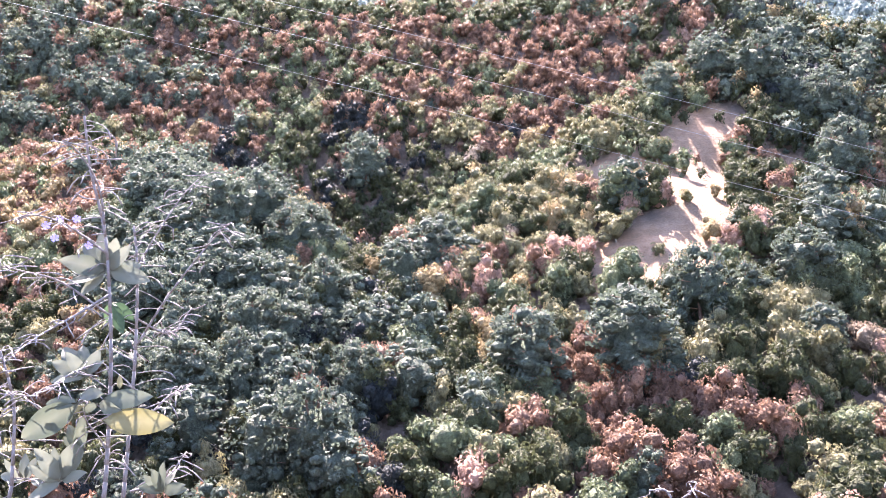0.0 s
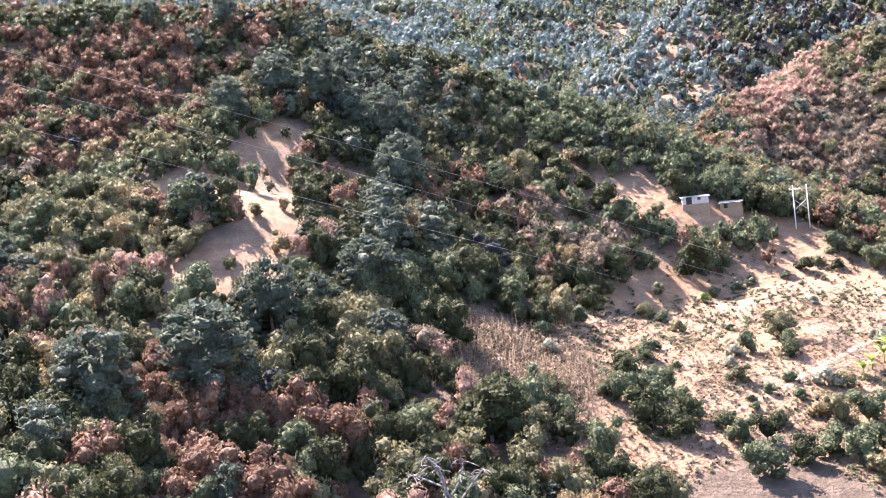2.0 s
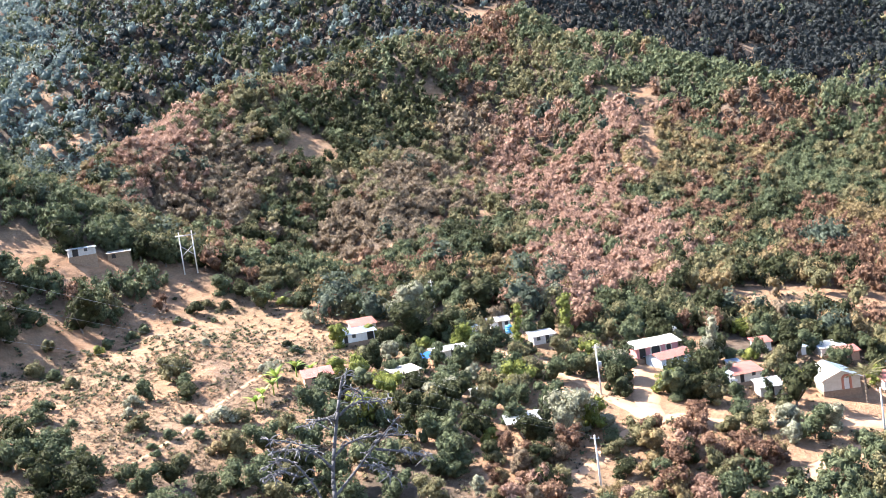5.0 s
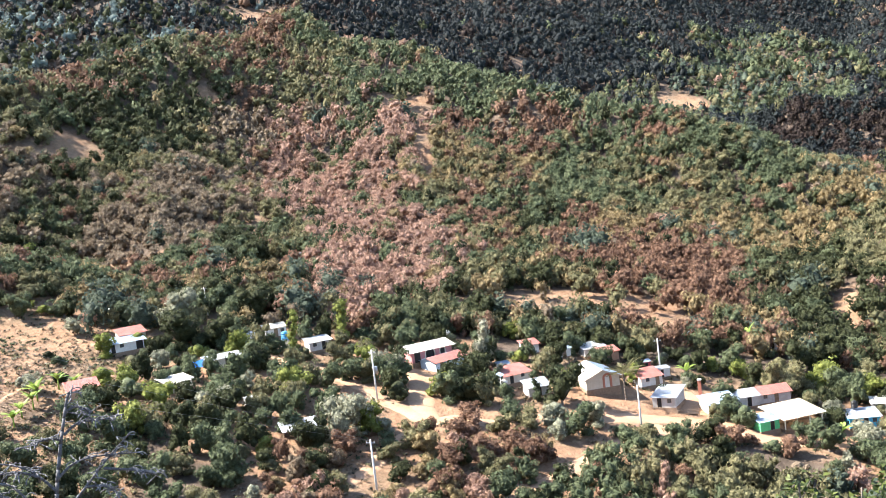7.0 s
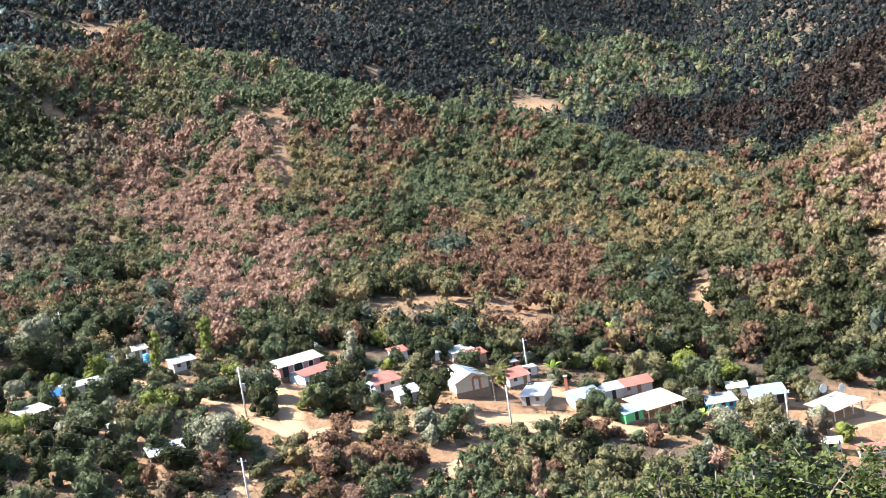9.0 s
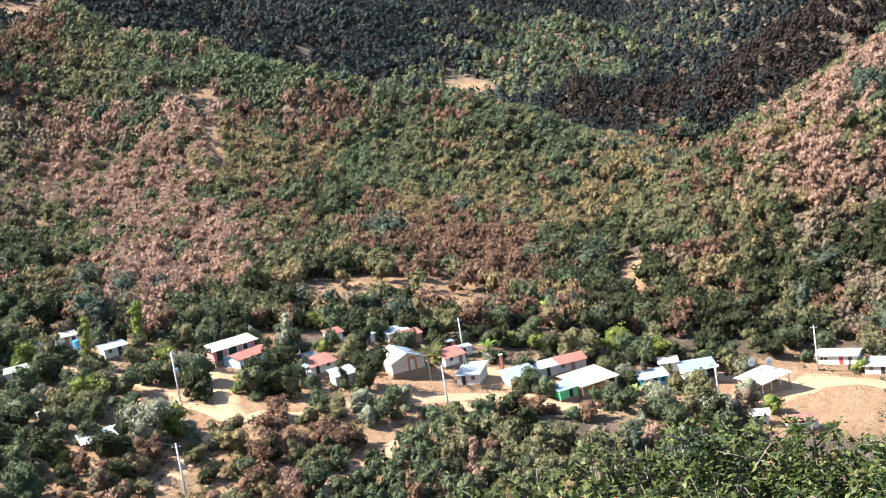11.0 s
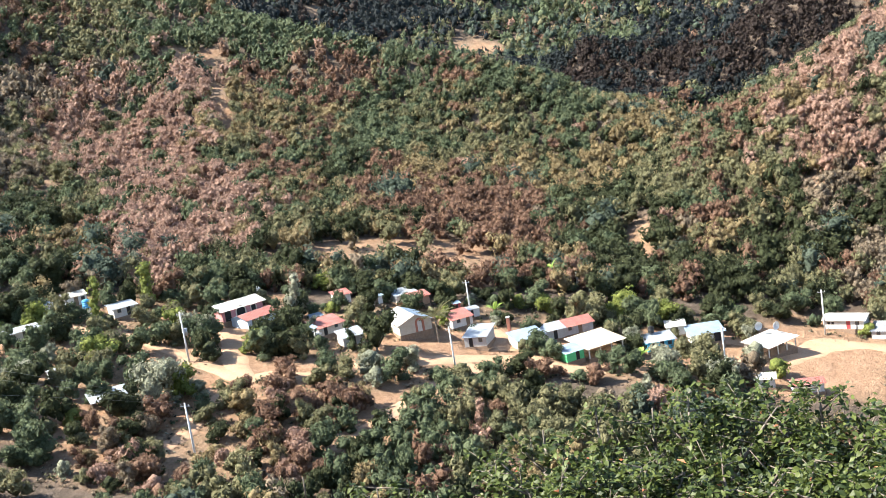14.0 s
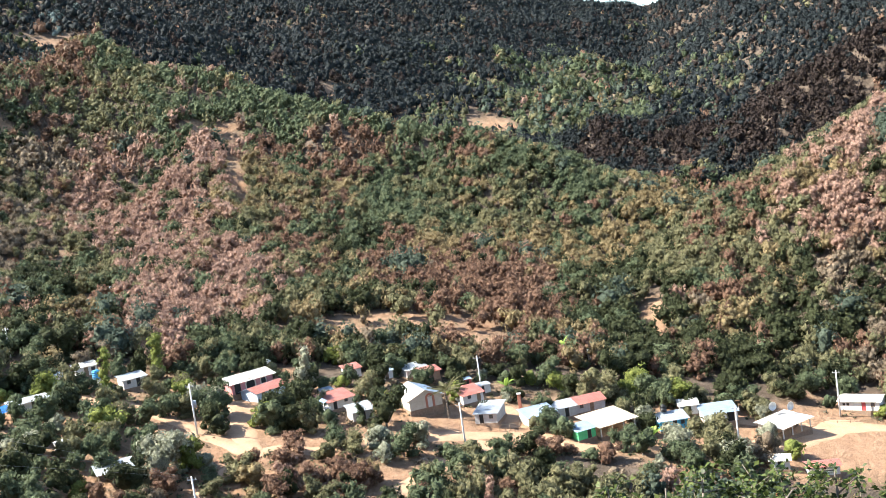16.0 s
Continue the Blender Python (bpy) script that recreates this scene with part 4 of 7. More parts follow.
def tree_stock(species, kind, variant):
    """The first tree of each sort: an empty with its trunk and crown, 1 m across."""
    key = (species, kind, variant)
    if key not in stock:
        root = new("pine_tree" if kind == "pine" else kind)
        tagged(root, WORDS[species] + " " + NOUNS[kind], "shrub" if kind == "shrub" else "tree", group=kind.replace("_", " ") + "s of the valley")
        part("trunk", trunk_mesh(kind, 5 * variant + 1), M["pinebark" if kind == "pine" else "bark"], root)
        leaves = {"tree": 760, "shrub": 320, "column_tree": 520, "pine": 1900}[kind]
        size = {"tree": 0.047, "shrub": 0.056, "column_tree": 0.062, "pine": 0.034}[kind]
        v, f, twigs = crown_cloud(FORMS[kind], leaves, size, 40 + 7 * variant, True, 0)
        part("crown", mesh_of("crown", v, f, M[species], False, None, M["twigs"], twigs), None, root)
        stock[key] = [root, False]
    return stock[key]


def plant(species, kind, x, y, size):
    entry = tree_stock(species, kind, int(rng.integers(0, 3)))
    lift = 0.22 if kind == "tree" else 0.30
    z = float(land(np.array([x]), np.array([y]))[0])
    tall = size * rng.uniform(0.85, 1.15)
    m = Matrix.LocRotScale((x, y, z + (lift - 0.36) * size), Euler((0, 0, rng.uniform(0, 6.28))), (size, size, tall))
    if entry[1]:
        return copy_thing(entry[0], m @ Matrix.Diagonal((*[1 / k for k in entry[0].scale], 1)))
    entry[1] = True
    entry[0].matrix_basis = m
    return entry[0]


STANDING = [
    ("green", "tree", [(122.7, 199.9, 6.9), (131.3, 198.2, 5.7), (146.1, 196.1, 6.5), (138.8, 212.0, 5.4), (87.3, 142.9, 6.4), (93.3, 142.0, 6.5), (96.9, 144.7, 4.7), (93.6, 134.9, 5.4), (102.2, 158.2, 4.1), (95.6, 154.3, 3.5), (102.1, 205.8, 7.4), (120.7, 211.2, 6.5), (139.0, 216.2, 5.5), (124.6, 227.4, 6.9), (115.1, 234.5, 8.3), (72.5, 145.9, 5.3), (75.6, 139.7, 5.2), (66.6, 141.6, 6.0), (120.6, 152.3, 3.8), (129.2, 151.9, 4.3), (176.0, 187.9, 6.3), (175.8, 176.9, 5.9), (187.2, 188.8, 7.1), (181.5, 169.5, 6.7), (201.9, 176.0, 7.2), (168.8, 215.4, 8.7), (190.8, 217.1, 7.7), (225.4, 243.1, 8.8), (183.0, 152.3, 5.9), (194.7, 156.5, 6.7)]),
    ("green", "tree", [(184.2, 127.9, 6.0), (204.3, 139.2, 6.6), (183.2, 117.9, 5.2), (164.7, 114.1, 6.5), (164.5, 105.6, 6.4), (157.8, 113.4, 6.3), (169.5, 98.0, 5.3), (175.0, 96.3, 5.4), (177.7, 88.9, 7.6), (134.1, 124.4, 7.0), (131.6, 116.2, 7.7), (122.2, 116.7, 5.6), (117.5, 122.3, 5.6), (105.4, 117.9, 5.2), (107.1, 112.6, 5.2), (113.8, 105.2, 6.0), (119.7, 101.3, 7.0), (141.7, 110.7, 4.9), (96.3, 125.1, 4.3), (97.1, 130.0, 3.6), (92.8, 116.4, 6.6), (110.2, 99.1, 6.6), (125.2, 94.9, 4.4), (129.3, 92.6, 4.4), (115.5, 95.1, 5.0), (192.9, 134.8, 6.3), (215.5, 101.3, 7.7), (214.2, 89.2, 6.3), (207.0, 81.7, 4.8), (214.0, 72.8, 6.1)]),
    ("green", "tree", [(212.3, 62.5, 6.0), (217.2, 53.8, 4.9), (227.2, 69.9, 6.4), (174.8, 76.3, 6.3), (170.1, 62.5, 5.0), (149.7, 53.9, 4.5), (170.7, 51.7, 5.9), (149.8, 77.6, 3.7), (141.8, 55.2, 6.0), (141.0, 50.7, 5.1), (143.6, 48.1, 5.1), (146.3, 45.3, 5.2), (150.9, 41.9, 5.3), (159.1, 42.7, 4.6), (143.5, 41.3, 4.3), (150.2, 37.5, 4.4), (164.5, 40.0, 5.7), (169.9, 38.0, 3.9), (165.8, 33.7, 4.7), (175.5, 36.0, 5.0), (152.1, 29.3, 5.3), (152.9, 24.2, 5.3), (147.6, 20.5, 6.0), (185.4, 15.2, 5.2), (183.1, 12.2, 5.1), (171.1, 11.1, 4.8), (182.4, 6.4, 6.1), (178.3, 3.7, 6.0), (226.1, 39.3, 6.3), (216.7, 32.3, 6.0)]),
    ("green", "tree", [(234.4, 9.2, 7.7), (211.5, 11.5, 4.7), (190.5, 28.6, 5.3), (226.3, -20.6, 6.3), (231.7, -27.0, 5.2), (215.3, -7.4, 6.0)]),
    ("dark", "tree", [(129.0, 201.9, 6.4), (140.6, 195.1, 9.0), (107.6, 184.5, 6.9), (93.8, 149.3, 5.7), (86.6, 135.1, 7.0), (89.3, 130.7, 6.1), (86.6, 177.4, 5.3), (106.7, 195.5, 6.0), (102.8, 199.0, 7.2), (111.5, 197.3, 6.1), (112.2, 208.2, 7.6), (106.5, 217.5, 7.7), (114.6, 216.1, 7.8), (126.3, 209.2, 5.7), (137.0, 221.9, 6.1), (116.3, 229.8, 8.2), (136.9, 230.6, 7.1), (67.9, 148.4, 5.3), (62.3, 138.1, 9.9), (125.7, 147.3, 4.8), (177.3, 183.6, 6.8), (185.3, 194.7, 6.6), (191.5, 172.8, 8.3), (237.0, 221.6, 8.7), (182.1, 201.3, 8.7), (174.5, 205.5, 7.2), (171.6, 210.5, 8.7), (157.2, 218.3, 8.6), (235.4, 238.3, 8.9), (189.9, 149.5, 5.2)]),
    ("dark", "tree", [(177.5, 134.7, 10.8), (179.0, 128.7, 8.3), (200.1, 132.2, 10.3), (207.9, 130.9, 7.9), (171.9, 114.9, 6.7), (150.5, 115.7, 5.2), (141.4, 126.5, 6.2), (100.0, 117.1, 5.1), (126.0, 108.3, 5.5), (100.5, 124.9, 4.4), (143.8, 88.4, 6.5), (137.4, 83.9, 5.4), (129.8, 78.8, 5.1), (205.6, 143.8, 8.1), (190.9, 128.6, 6.2), (213.3, 106.9, 7.7), (213.0, 93.9, 7.6), (218.8, 86.9, 7.6), (219.9, 82.1, 7.6), (215.3, 68.2, 7.4), (220.1, 63.1, 7.5), (216.7, 57.4, 6.1), (225.9, 53.0, 5.0), (228.6, 61.1, 7.7), (186.7, 75.5, 6.6), (180.5, 77.3, 7.5), (175.8, 72.4, 6.3), (181.8, 57.3, 7.3), (141.6, 71.5, 4.4), (179.2, 31.5, 6.1)]),
    ("dark", "tree", [(165.0, 27.1, 4.7), (146.8, 24.5, 5.1), (216.8, 42.9, 4.8), (224.5, 18.7, 7.4), (229.2, 14.0, 7.6), (236.3, 20.4, 7.8), (242.0, 15.5, 7.9), (222.5, -16.8, 6.2), (221.2, -3.3, 6.1)]),
    ("green", "shrub", [(151.3, 197.3, 4.0), (140.5, 187.8, 3.8), (147.5, 188.4, 3.3), (151.0, 187.6, 3.4), (120.9, 179.1, 4.2), (107.0, 161.6, 3.1), (126.5, 165.0, 2.0), (86.2, 145.7, 2.8), (104.6, 152.0, 2.4), (100.7, 176.3, 4.4), (77.2, 135.1, 4.3), (88.4, 168.1, 4.1), (105.8, 133.5, 2.2), (107.1, 136.2, 2.1), (111.0, 136.4, 2.9), (117.3, 138.4, 3.0), (163.8, 179.8, 1.8), (159.3, 186.3, 2.6), (157.6, 179.7, 1.8), (154.9, 147.8, 3.5), (114.4, 133.3, 2.9), (180.0, 67.5, 4.2), (173.0, 44.4, 4.0), (178.5, 20.7, 4.0), (229.5, 27.4, 5.1), (188.0, 26.3, 5.3), (220.4, -23.1, 3.7)]),
    ("olive", "shrub", [(116.9, 192.9, 4.8), (128.5, 191.0, 3.7), (119.3, 171.5, 4.0), (131.7, 160.2, 3.4), (168.8, 186.6, 3.2), (169.2, 204.2, 5.1), (158.5, 133.4, 4.5), (106.0, 128.4, 3.6), (136.6, 96.3, 3.7), (134.3, 89.8, 3.6), (174.3, 40.7, 5.0), (223.2, 23.4, 4.9), (190.1, 31.7, 4.3), (206.4, 4.4, 3.4), (196.3, -2.9, 4.4), (197.7, 3.1, 4.4)]),
    ("olive", "tree", [(143.6, 212.0, 5.5), (119.7, 183.1, 4.7), (98.1, 186.6, 5.2), (125.5, 238.1, 8.6), (77.9, 147.6, 4.5), (69.1, 137.3, 5.0), (110.3, 142.6, 3.9), (130.5, 155.6, 6.6), (123.7, 133.4, 4.0), (184.3, 180.8, 6.1), (190.9, 179.3, 5.6), (181.2, 155.8, 5.1), (201.0, 111.3, 4.5), (144.1, 107.7, 5.9), (158.5, 99.8, 6.1), (169.7, 102.6, 5.4), (177.0, 94.0, 5.5), (182.4, 102.4, 5.7), (188.5, 99.5, 5.8), (138.2, 115.3, 6.9), (125.1, 124.2, 4.8), (113.5, 123.5, 5.5), (111.9, 110.1, 5.2), (127.1, 101.5, 5.4), (105.9, 108.1, 5.0), (147.0, 75.8, 3.7), (117.8, 89.9, 5.0), (205.0, 103.3, 7.4), (195.9, 65.4, 5.6), (168.4, 60.0, 4.9)]),
    ("olive", "tree", [(164.9, 62.9, 4.9), (148.5, 58.0, 4.5), (152.8, 74.1, 5.6), (164.0, 22.6, 5.6), (152.6, 15.9, 5.3), (190.0, 0.4, 6.4), (184.6, -0.3, 6.2), (209.7, 20.4, 7.0), (210.6, 17.0, 4.7), (219.1, 7.0, 6.0), (213.7, 1.5, 4.7), (209.8, -10.1, 5.8), (224.9, -13.7, 5.0), (220.7, -37.1, 6.2)]),
    ("lime", "shrub", [(136.5, 185.6, 3.2), (180.6, 174.0, 4.0), (179.0, 177.9, 4.1), (171.2, 141.7, 4.8), (151.5, 134.8, 5.5), (173.2, 128.9, 4.7), (140.8, 94.8, 3.7), (201.4, 71.5, 3.5), (216.0, 35.7, 4.8), (189.8, -13.1, 5.3), (216.2, -33.1, 4.9)]),
    ("dark", "shrub", [(151.7, 189.3, 2.6), (165.8, 193.9, 1.6), (165.1, 186.7, 4.8), (170.4, 182.6, 3.2), (157.0, 152.0, 2.8), (147.8, 140.9, 3.3), (170.4, 84.5, 5.2)]),
    ("silver", "shrub", [(85.6, 161.8, 3.6), (116.5, 151.4, 3.7), (112.5, 147.3, 3.0), (121.4, 135.1, 4.9), (147.5, 165.4, 2.6), (142.5, 145.5, 2.2), (136.2, 100.3, 5.6), (174.1, 56.5, 6.1), (167.5, 53.9, 4.9), (215.7, 45.1, 3.6), (204.3, 38.9, 3.4), (201.4, -0.1, 4.5), (198.0, -10.1, 5.5)]),
    ("lime", "tree", [(237.0, 233.0, 7.1), (164.5, 143.9, 5.2), (216.8, 78.6, 5.0), (177.0, 79.3, 5.3), (213.9, 29.7, 4.7), (214.2, 14.9, 5.9), (212.5, 6.5, 7.0)]),
    ("silver", "tree", [(173.2, 159.0, 4.5), (141.8, 141.9, 4.3), (185.7, 141.9, 8.8), (208.9, 120.1, 7.8), (149.3, 108.9, 6.0), (149.0, 85.2, 7.6), (155.4, 84.5, 8.8), (176.0, 49.9, 5.1), (188.4, 5.4, 6.3), (198.7, 12.4, 5.5)]),
    ("russet", "tree", [(213.0, 128.0, 8.0), (127.9, 85.9, 3.4), (141.0, 83.0, 4.5), (200.0, 106.0, 7.3), (165.5, 69.0, 4.9), (156.4, 66.9, 5.7), (153.5, 61.3, 5.5), (148.4, 66.0, 5.4), (158.8, 59.2, 4.7), (178.7, 27.5, 5.0)]),
    ("lime", "column_tree", [(179.4, 110.5, 4.1), (194.9, 107.6, 4.8)]),
    ("ochre", "shrub", [(112.4, 127.3, 3.7)]),
    ("russet", "shrub", [(130.7, 83.0, 3.1), (158.5, 53.6, 3.7), (162.2, 56.4, 3.8), (179.2, 17.9, 5.0), (180.4, 24.7, 3.0)]),
    ("rose", "tree", [(125.2, 81.6, 4.2), (139.0, 58.5, 5.1), (144.2, 38.1, 5.1)]),
    ("silver", "column_tree", [(193.3, 76.0, 4.5)]),
    ("green", "column_tree", [(181.0, 61.9, 2.5)]),
    ("ochre", "tree", [(151.5, 70.8, 5.6), (144.2, 67.2, 3.6), (139.8, 62.2, 4.3), (152.0, 44.8, 3.6)]),
    ("rose", "column_tree", [(152.8, 33.6, 2.7)]),
    ("rose", "shrub", [(162.0, 30.4, 3.7)]),
    ("dry", "shrub", [(169.7, 16.5, 4.8), (201.0, 14.6, 4.5), (192.2, -9.5, 5.4), (185.4, -6.1, 6.3)]),
    ("dark", "column_tree", [(235.1, 36.6, 3.9)]),
]

for species, kind, places in STANDING:
    for x, y, size in places:
        plant(species, kind, x, y, max(size, 0.9) * 1.06)

PINES = [
    (11, 156, 10.6), (27, 157, 12.9), (-19, 133, 9.5), (-14, 149, 7.3), (-30, 163, 8.9), (-20, 176, 7.6), (-25, 163, 7.9), (-38, 148, 9.0), (-31, 155, 6.8), (40, 170, 9.4), (61, 180, 10.2), (49, 174, 6.8), (-29, 201, 9.7), (-41, 199, 10.8), (-35, 211, 10.3), (-25, 209, 9.0), (-57, 224, 11.1), (-48, 173, 8.6), (-40, 164, 8.1), (-18, 275, 10.3), (59, 268, 8.8), (73, 275, 10.7), (84, 269, 10.5), (95, 254, 10.1), (89, 232, 10.6), (70.4, 313.2, 7.6), (51.4, 326.4, 6.0),
]
for x, y, size in PINES:
    plant("pine", "pine", x, y, size * 1.2)
OAKS = [
    (37, 212, 9.7, "green"), (50, 240, 7.8, "green"), (40, 247, 8.0, "olive"), (33, 202, 8.7, "olive"), (67, 229, 8.2, "green"), (33, 194, 4.2, "dark"), (39, 193, 3.1, "olive"), (33, 218, 5.9, "olive"), (53, 237, 5.2, "green"), (49, 211, 4.1, "olive"), (68, 242, 6.7, "green"), (54, 262, 8.6, "green"), (47, 259, 6.5, "olive"), (66, 264, 6.7, "green"), (66, 240, 4.8, "russet"), (27, 208, 4.5, "olive"), (40, 212, 4.6, "dark"), (75, 240, 6.7, "russet"), (85, 239, 6.7, "green"), (70, 268, 5.9, "olive"), (43, 189, 4.1, "olive"), (28, 247, 6.1, "green"), (33, 234, 5.0, "olive"),
]
for x, y, size, species in OAKS:
    plant(species, "tree", x, y, size)

# ---- the village ----
def box(bm, x0, y0, z0, x1, y1, z1):
    v = [bm.verts.new(p) for p in ((x0, y0, z0), (x1, y0, z0), (x1, y1, z0), (x0, y1, z0), (x0, y0, z1), (x1, y0, z1), (x1, y1, z1), (x0, y1, z1))]
    for f in ((3, 2, 1, 0), (4, 5, 6, 7), (0, 1, 5, 4), (1, 2, 6, 5), (2, 3, 7, 6), (3, 0, 4, 7)):
        bm.faces.new([v[k] for k in f])


def slab(bm, quad, thick):
    """A sheet of some thickness on four corners."""
    q = [Vector(p) for p in quad]
    n = (q[1] - q[0]).cross(q[3] - q[0]).normalized() * thick
    lo, hi = [bm.verts.new(p) for p in q], [bm.verts.new(p + n) for p in q]
    bm.faces.new(lo[::-1]), bm.faces.new(hi)
    for k in range(4):
        bm.faces.new((lo[k], lo[(k + 1) % 4], hi[(k + 1) % 4], hi[k]))


def ridged_sheet(quad, thick=0.05, waves=14):
    """A corrugated sheet: quad corners eave-left, eave-right, top-right, top-left."""
    bm = bmesh.new()
    a, b, c, d = [Vector(p) for p in quad]
    n = (b - a).cross(d - a).normalized()
    rows = []
    for s in (0.0, 0.5, 1.0):
        lo, hi = a.lerp(d, s), b.lerp(c, s)
        rows.append([bm.verts.new(lo.lerp(hi, k / (2 * waves)) + n * (thick if k % 2 else 0.0)) for k in range(2 * waves + 1)])
    for r0, r1 in zip(rows[:-1], rows[1:]):
        for k in range(2 * waves):
            bm.faces.new((r0[k], r0[k + 1], r1[k + 1], r1[k]))
    bmesh.ops.solidify(bm, geom=bm.faces[:], thickness=0.03)
    return bm


def wall_run(length, height, thick, holes, top_of=None):
    """A wall along x from 0, its outside at y = 0, with openings (x0, x1, z0, z1) right through."""
    bm = bmesh.new()
    xs = sorted({0.0, length, *[h[0] for h in holes], *[h[1] for h in holes]})
    for x0, x1 in zip(xs[:-1], xs[1:]):
        spans, z = [], 0.0
        for h in sorted([h for h in holes if h[0] <= x0 + 1e-6 and h[1] >= x1 - 1e-6], key=lambda h: h[2]):
            spans.append((z, h[2]))
            z = h[3]
        spans.append((z, height))
        for z0, z1 in spans:
            if z1 - z0 > 0.01:
                box(bm, x0, 0, z0, x1, thick, z1)
    bmesh.ops.remove_doubles(bm, verts=bm.verts[:], dist=0.002)
    return bm


def ground_at(x, y):
    return float(land(np.array([float(x)]), np.array([float(y)]))[0])


def place(root, x, y, yaw, w, d, sink=0.0):
    """Sets a thing of that footprint on the ground, turned yaw degrees from facing the road bend."""
    bearing = math.degrees(math.atan2(x, y))
    rz = radians(yaw - bearing)
    c, s = math.cos(rz), math.sin(rz)
    spots = [(x + u * c - v * s, y + u * s + v * c) for u in (-w / 2, 0, w / 2) for v in (0, d / 2, d)]
    hs = [ground_at(*p) for p in spots]
    z = max(hs) * 0.6 + sum(hs) / len(hs) * 0.4 - sink
    root.matrix_basis = Matrix.LocRotScale((x, y, z), Euler((0, 0, rz)), None)
    return z - min(hs)


def opening(root, kind, x0, x1, z0, z1, frame_mat, leaf_mat, depth=0.1):
    """A window or a door set into the front wall (y = 0)."""
    bm = bmesh.new()
    t = 0.06
    box(bm, x0, -0.02, z0, x0 + t, depth, z1), box(bm, x1 - t, -0.02, z0, x1, depth, z1)
    box(bm, x0 + t, -0.02, z1 - t, x1 - t, depth, z1)
    if kind == "window":
        box(bm, x0 + t, -0.04, z0, x1 - t, depth, z0 + t)
    root_part = part(kind, bm, frame_mat, root)
    # a near-black leaf here stands for the darkness of the room behind
    bm = bmesh.new()
    box(bm, x0 + t, depth * 0.4, z0 + (t if kind == "window" else 0), x1 - t, depth * 0.4 + 0.03, z1 - t)
    part("pane" if kind == "window" else "door_leaf", bm, leaf_mat, root_part)


FOOTPRINTS = []


def house(name, label, x, y, yaw, w, d, h, roof, roof_mat, wall_mat, openings=(), pitch=0.18, over=0.45, second=None, open_front=False, rear=0.0, footing=True, side_mat=None):
    """A small village house. Front at y = 0 facing the bend; openings are (kind, x0, x1, z0, z1, leaf)."""
    root = new(name)
    tagged(root, label, "house", group="houses of the village")
    h = h * 0.82 if h > 2.2 else h
    FOOTPRINTS.append((x, y, max(w, d) * 0.86))
    drop = place(root, x, y, yaw, w * 0.86, d * 0.86) / 0.86
    root.scale = (0.86, 0.86, 0.86)
    t, half = 0.16, w / 2
    if footing:
        bm = bmesh.new()
        box(bm, -half - 0.12, -0.12, -drop - 0.6, half + 0.12, d + 0.12, -0.004)
        part("footing", bm, M["stone"], root)
    rise = pitch * (d if roof == "shed" else (d / 2 if roof == "gable" else w / 2))
    front_h, back_h = (h, h + rise) if roof == "shed" else ((h + rise, h) if roof == "shed_back" else (h, h))
    if roof == "shed_back":
        rise = pitch * d
        front_h, back_h = h + rise, h
    holes = [(o[1] + half, o[2] + half, o[3], o[4]) for o in openings]
    if not open_front:
        ob = part("wall", wall_run(w, front_h, t, holes), wall_mat, root)
        ob.location = (-half, 0, 0)
    else:
        n = max(3, round(w / 2.3))
        for k in range(n):
            bm = bmesh.new()
            px = -half + 0.12 + (w - 0.24) * k / (n - 1)
            box(bm, px - 0.1, 0.0, 0, px + 0.1, 0.2, front_h)
            part("column", bm, M["wall_white"], root)
        bm = bmesh.new()
        box(bm, -half + t, d * 0.55, 0, half - t, d * 0.55 + 0.14, h)
        part("inner_wall", bm, M["wall_adobe"], root)
    bm = bmesh.new()
    box(bm, -half + t, d - t, 0, half - t, d, back_h)
    part("wall", bm, wall_mat, root)
    for sx in (-half, half - t):
        bm = bmesh.new()
        y0 = d * 0.5 if open_front else t
        lo0 = front_h if not open_front else front_h + (back_h - front_h) * 0.5
        pts = [(y0, 0), (d, 0), (d, back_h)]
        if roof == "gable":
            pts += [(d / 2, h + rise)] if y0 < d / 2 else []
        pts += [(y0, lo0 if roof != "gable" else h)]
        ring = [[bm.verts.new((sx + e, p[0], p[1])) for p in pts] for e in (0, t)]
        bm.faces.new(ring[0][::-1]), bm.faces.new(ring[1])
        for k in range(len(pts)):
            j = (k + 1) % len(pts)
            bm.faces.new((ring[0][k], ring[0][j], ring[1][j], ring[1][k]))
        bmesh.ops.recalc_face_normals(bm, faces=bm.faces[:])
        part("wall", bm, side_mat or wall_mat, root)
    for o in openings:
        opening(root, o[0], o[1], o[2], o[3], o[4], M["wood"], M[o[5]])
    q = over
    if roof in ("shed", "shed_back"):
        s = (back_h - front_h) / d
        sheets = [((-half - q, -q, front_h - s * q), (half + q, -q, front_h - s * q), (half + q, d + q, back_h + s * q), (-half - q, d + q, back_h + s * q))]
    elif roof == "gable":
        s = rise / (d / 2)
        top = h + rise
        sheets = [((-half - q, -q, h - s * q), (half + q, -q, h - s * q), (half + q, d / 2, top), (-half - q, d / 2, top)),
                  ((half + q, d + q, h - s * q), (-half - q, d + q, h - s * q), (-half - q, d / 2, top), (half + q, d / 2, top))]
    else:
        s = rise / (w / 2)
        top = h + rise
        sheets = [((-half - q, d + q, h - s * q), (-half - q, -q, h - s * q), (0, -q, top), (0, d + q, top)),
                  ((half + q, -q, h - s * q), (half + q, d + q, h - s * q), (0, d + q, top), (0, -q, top))]
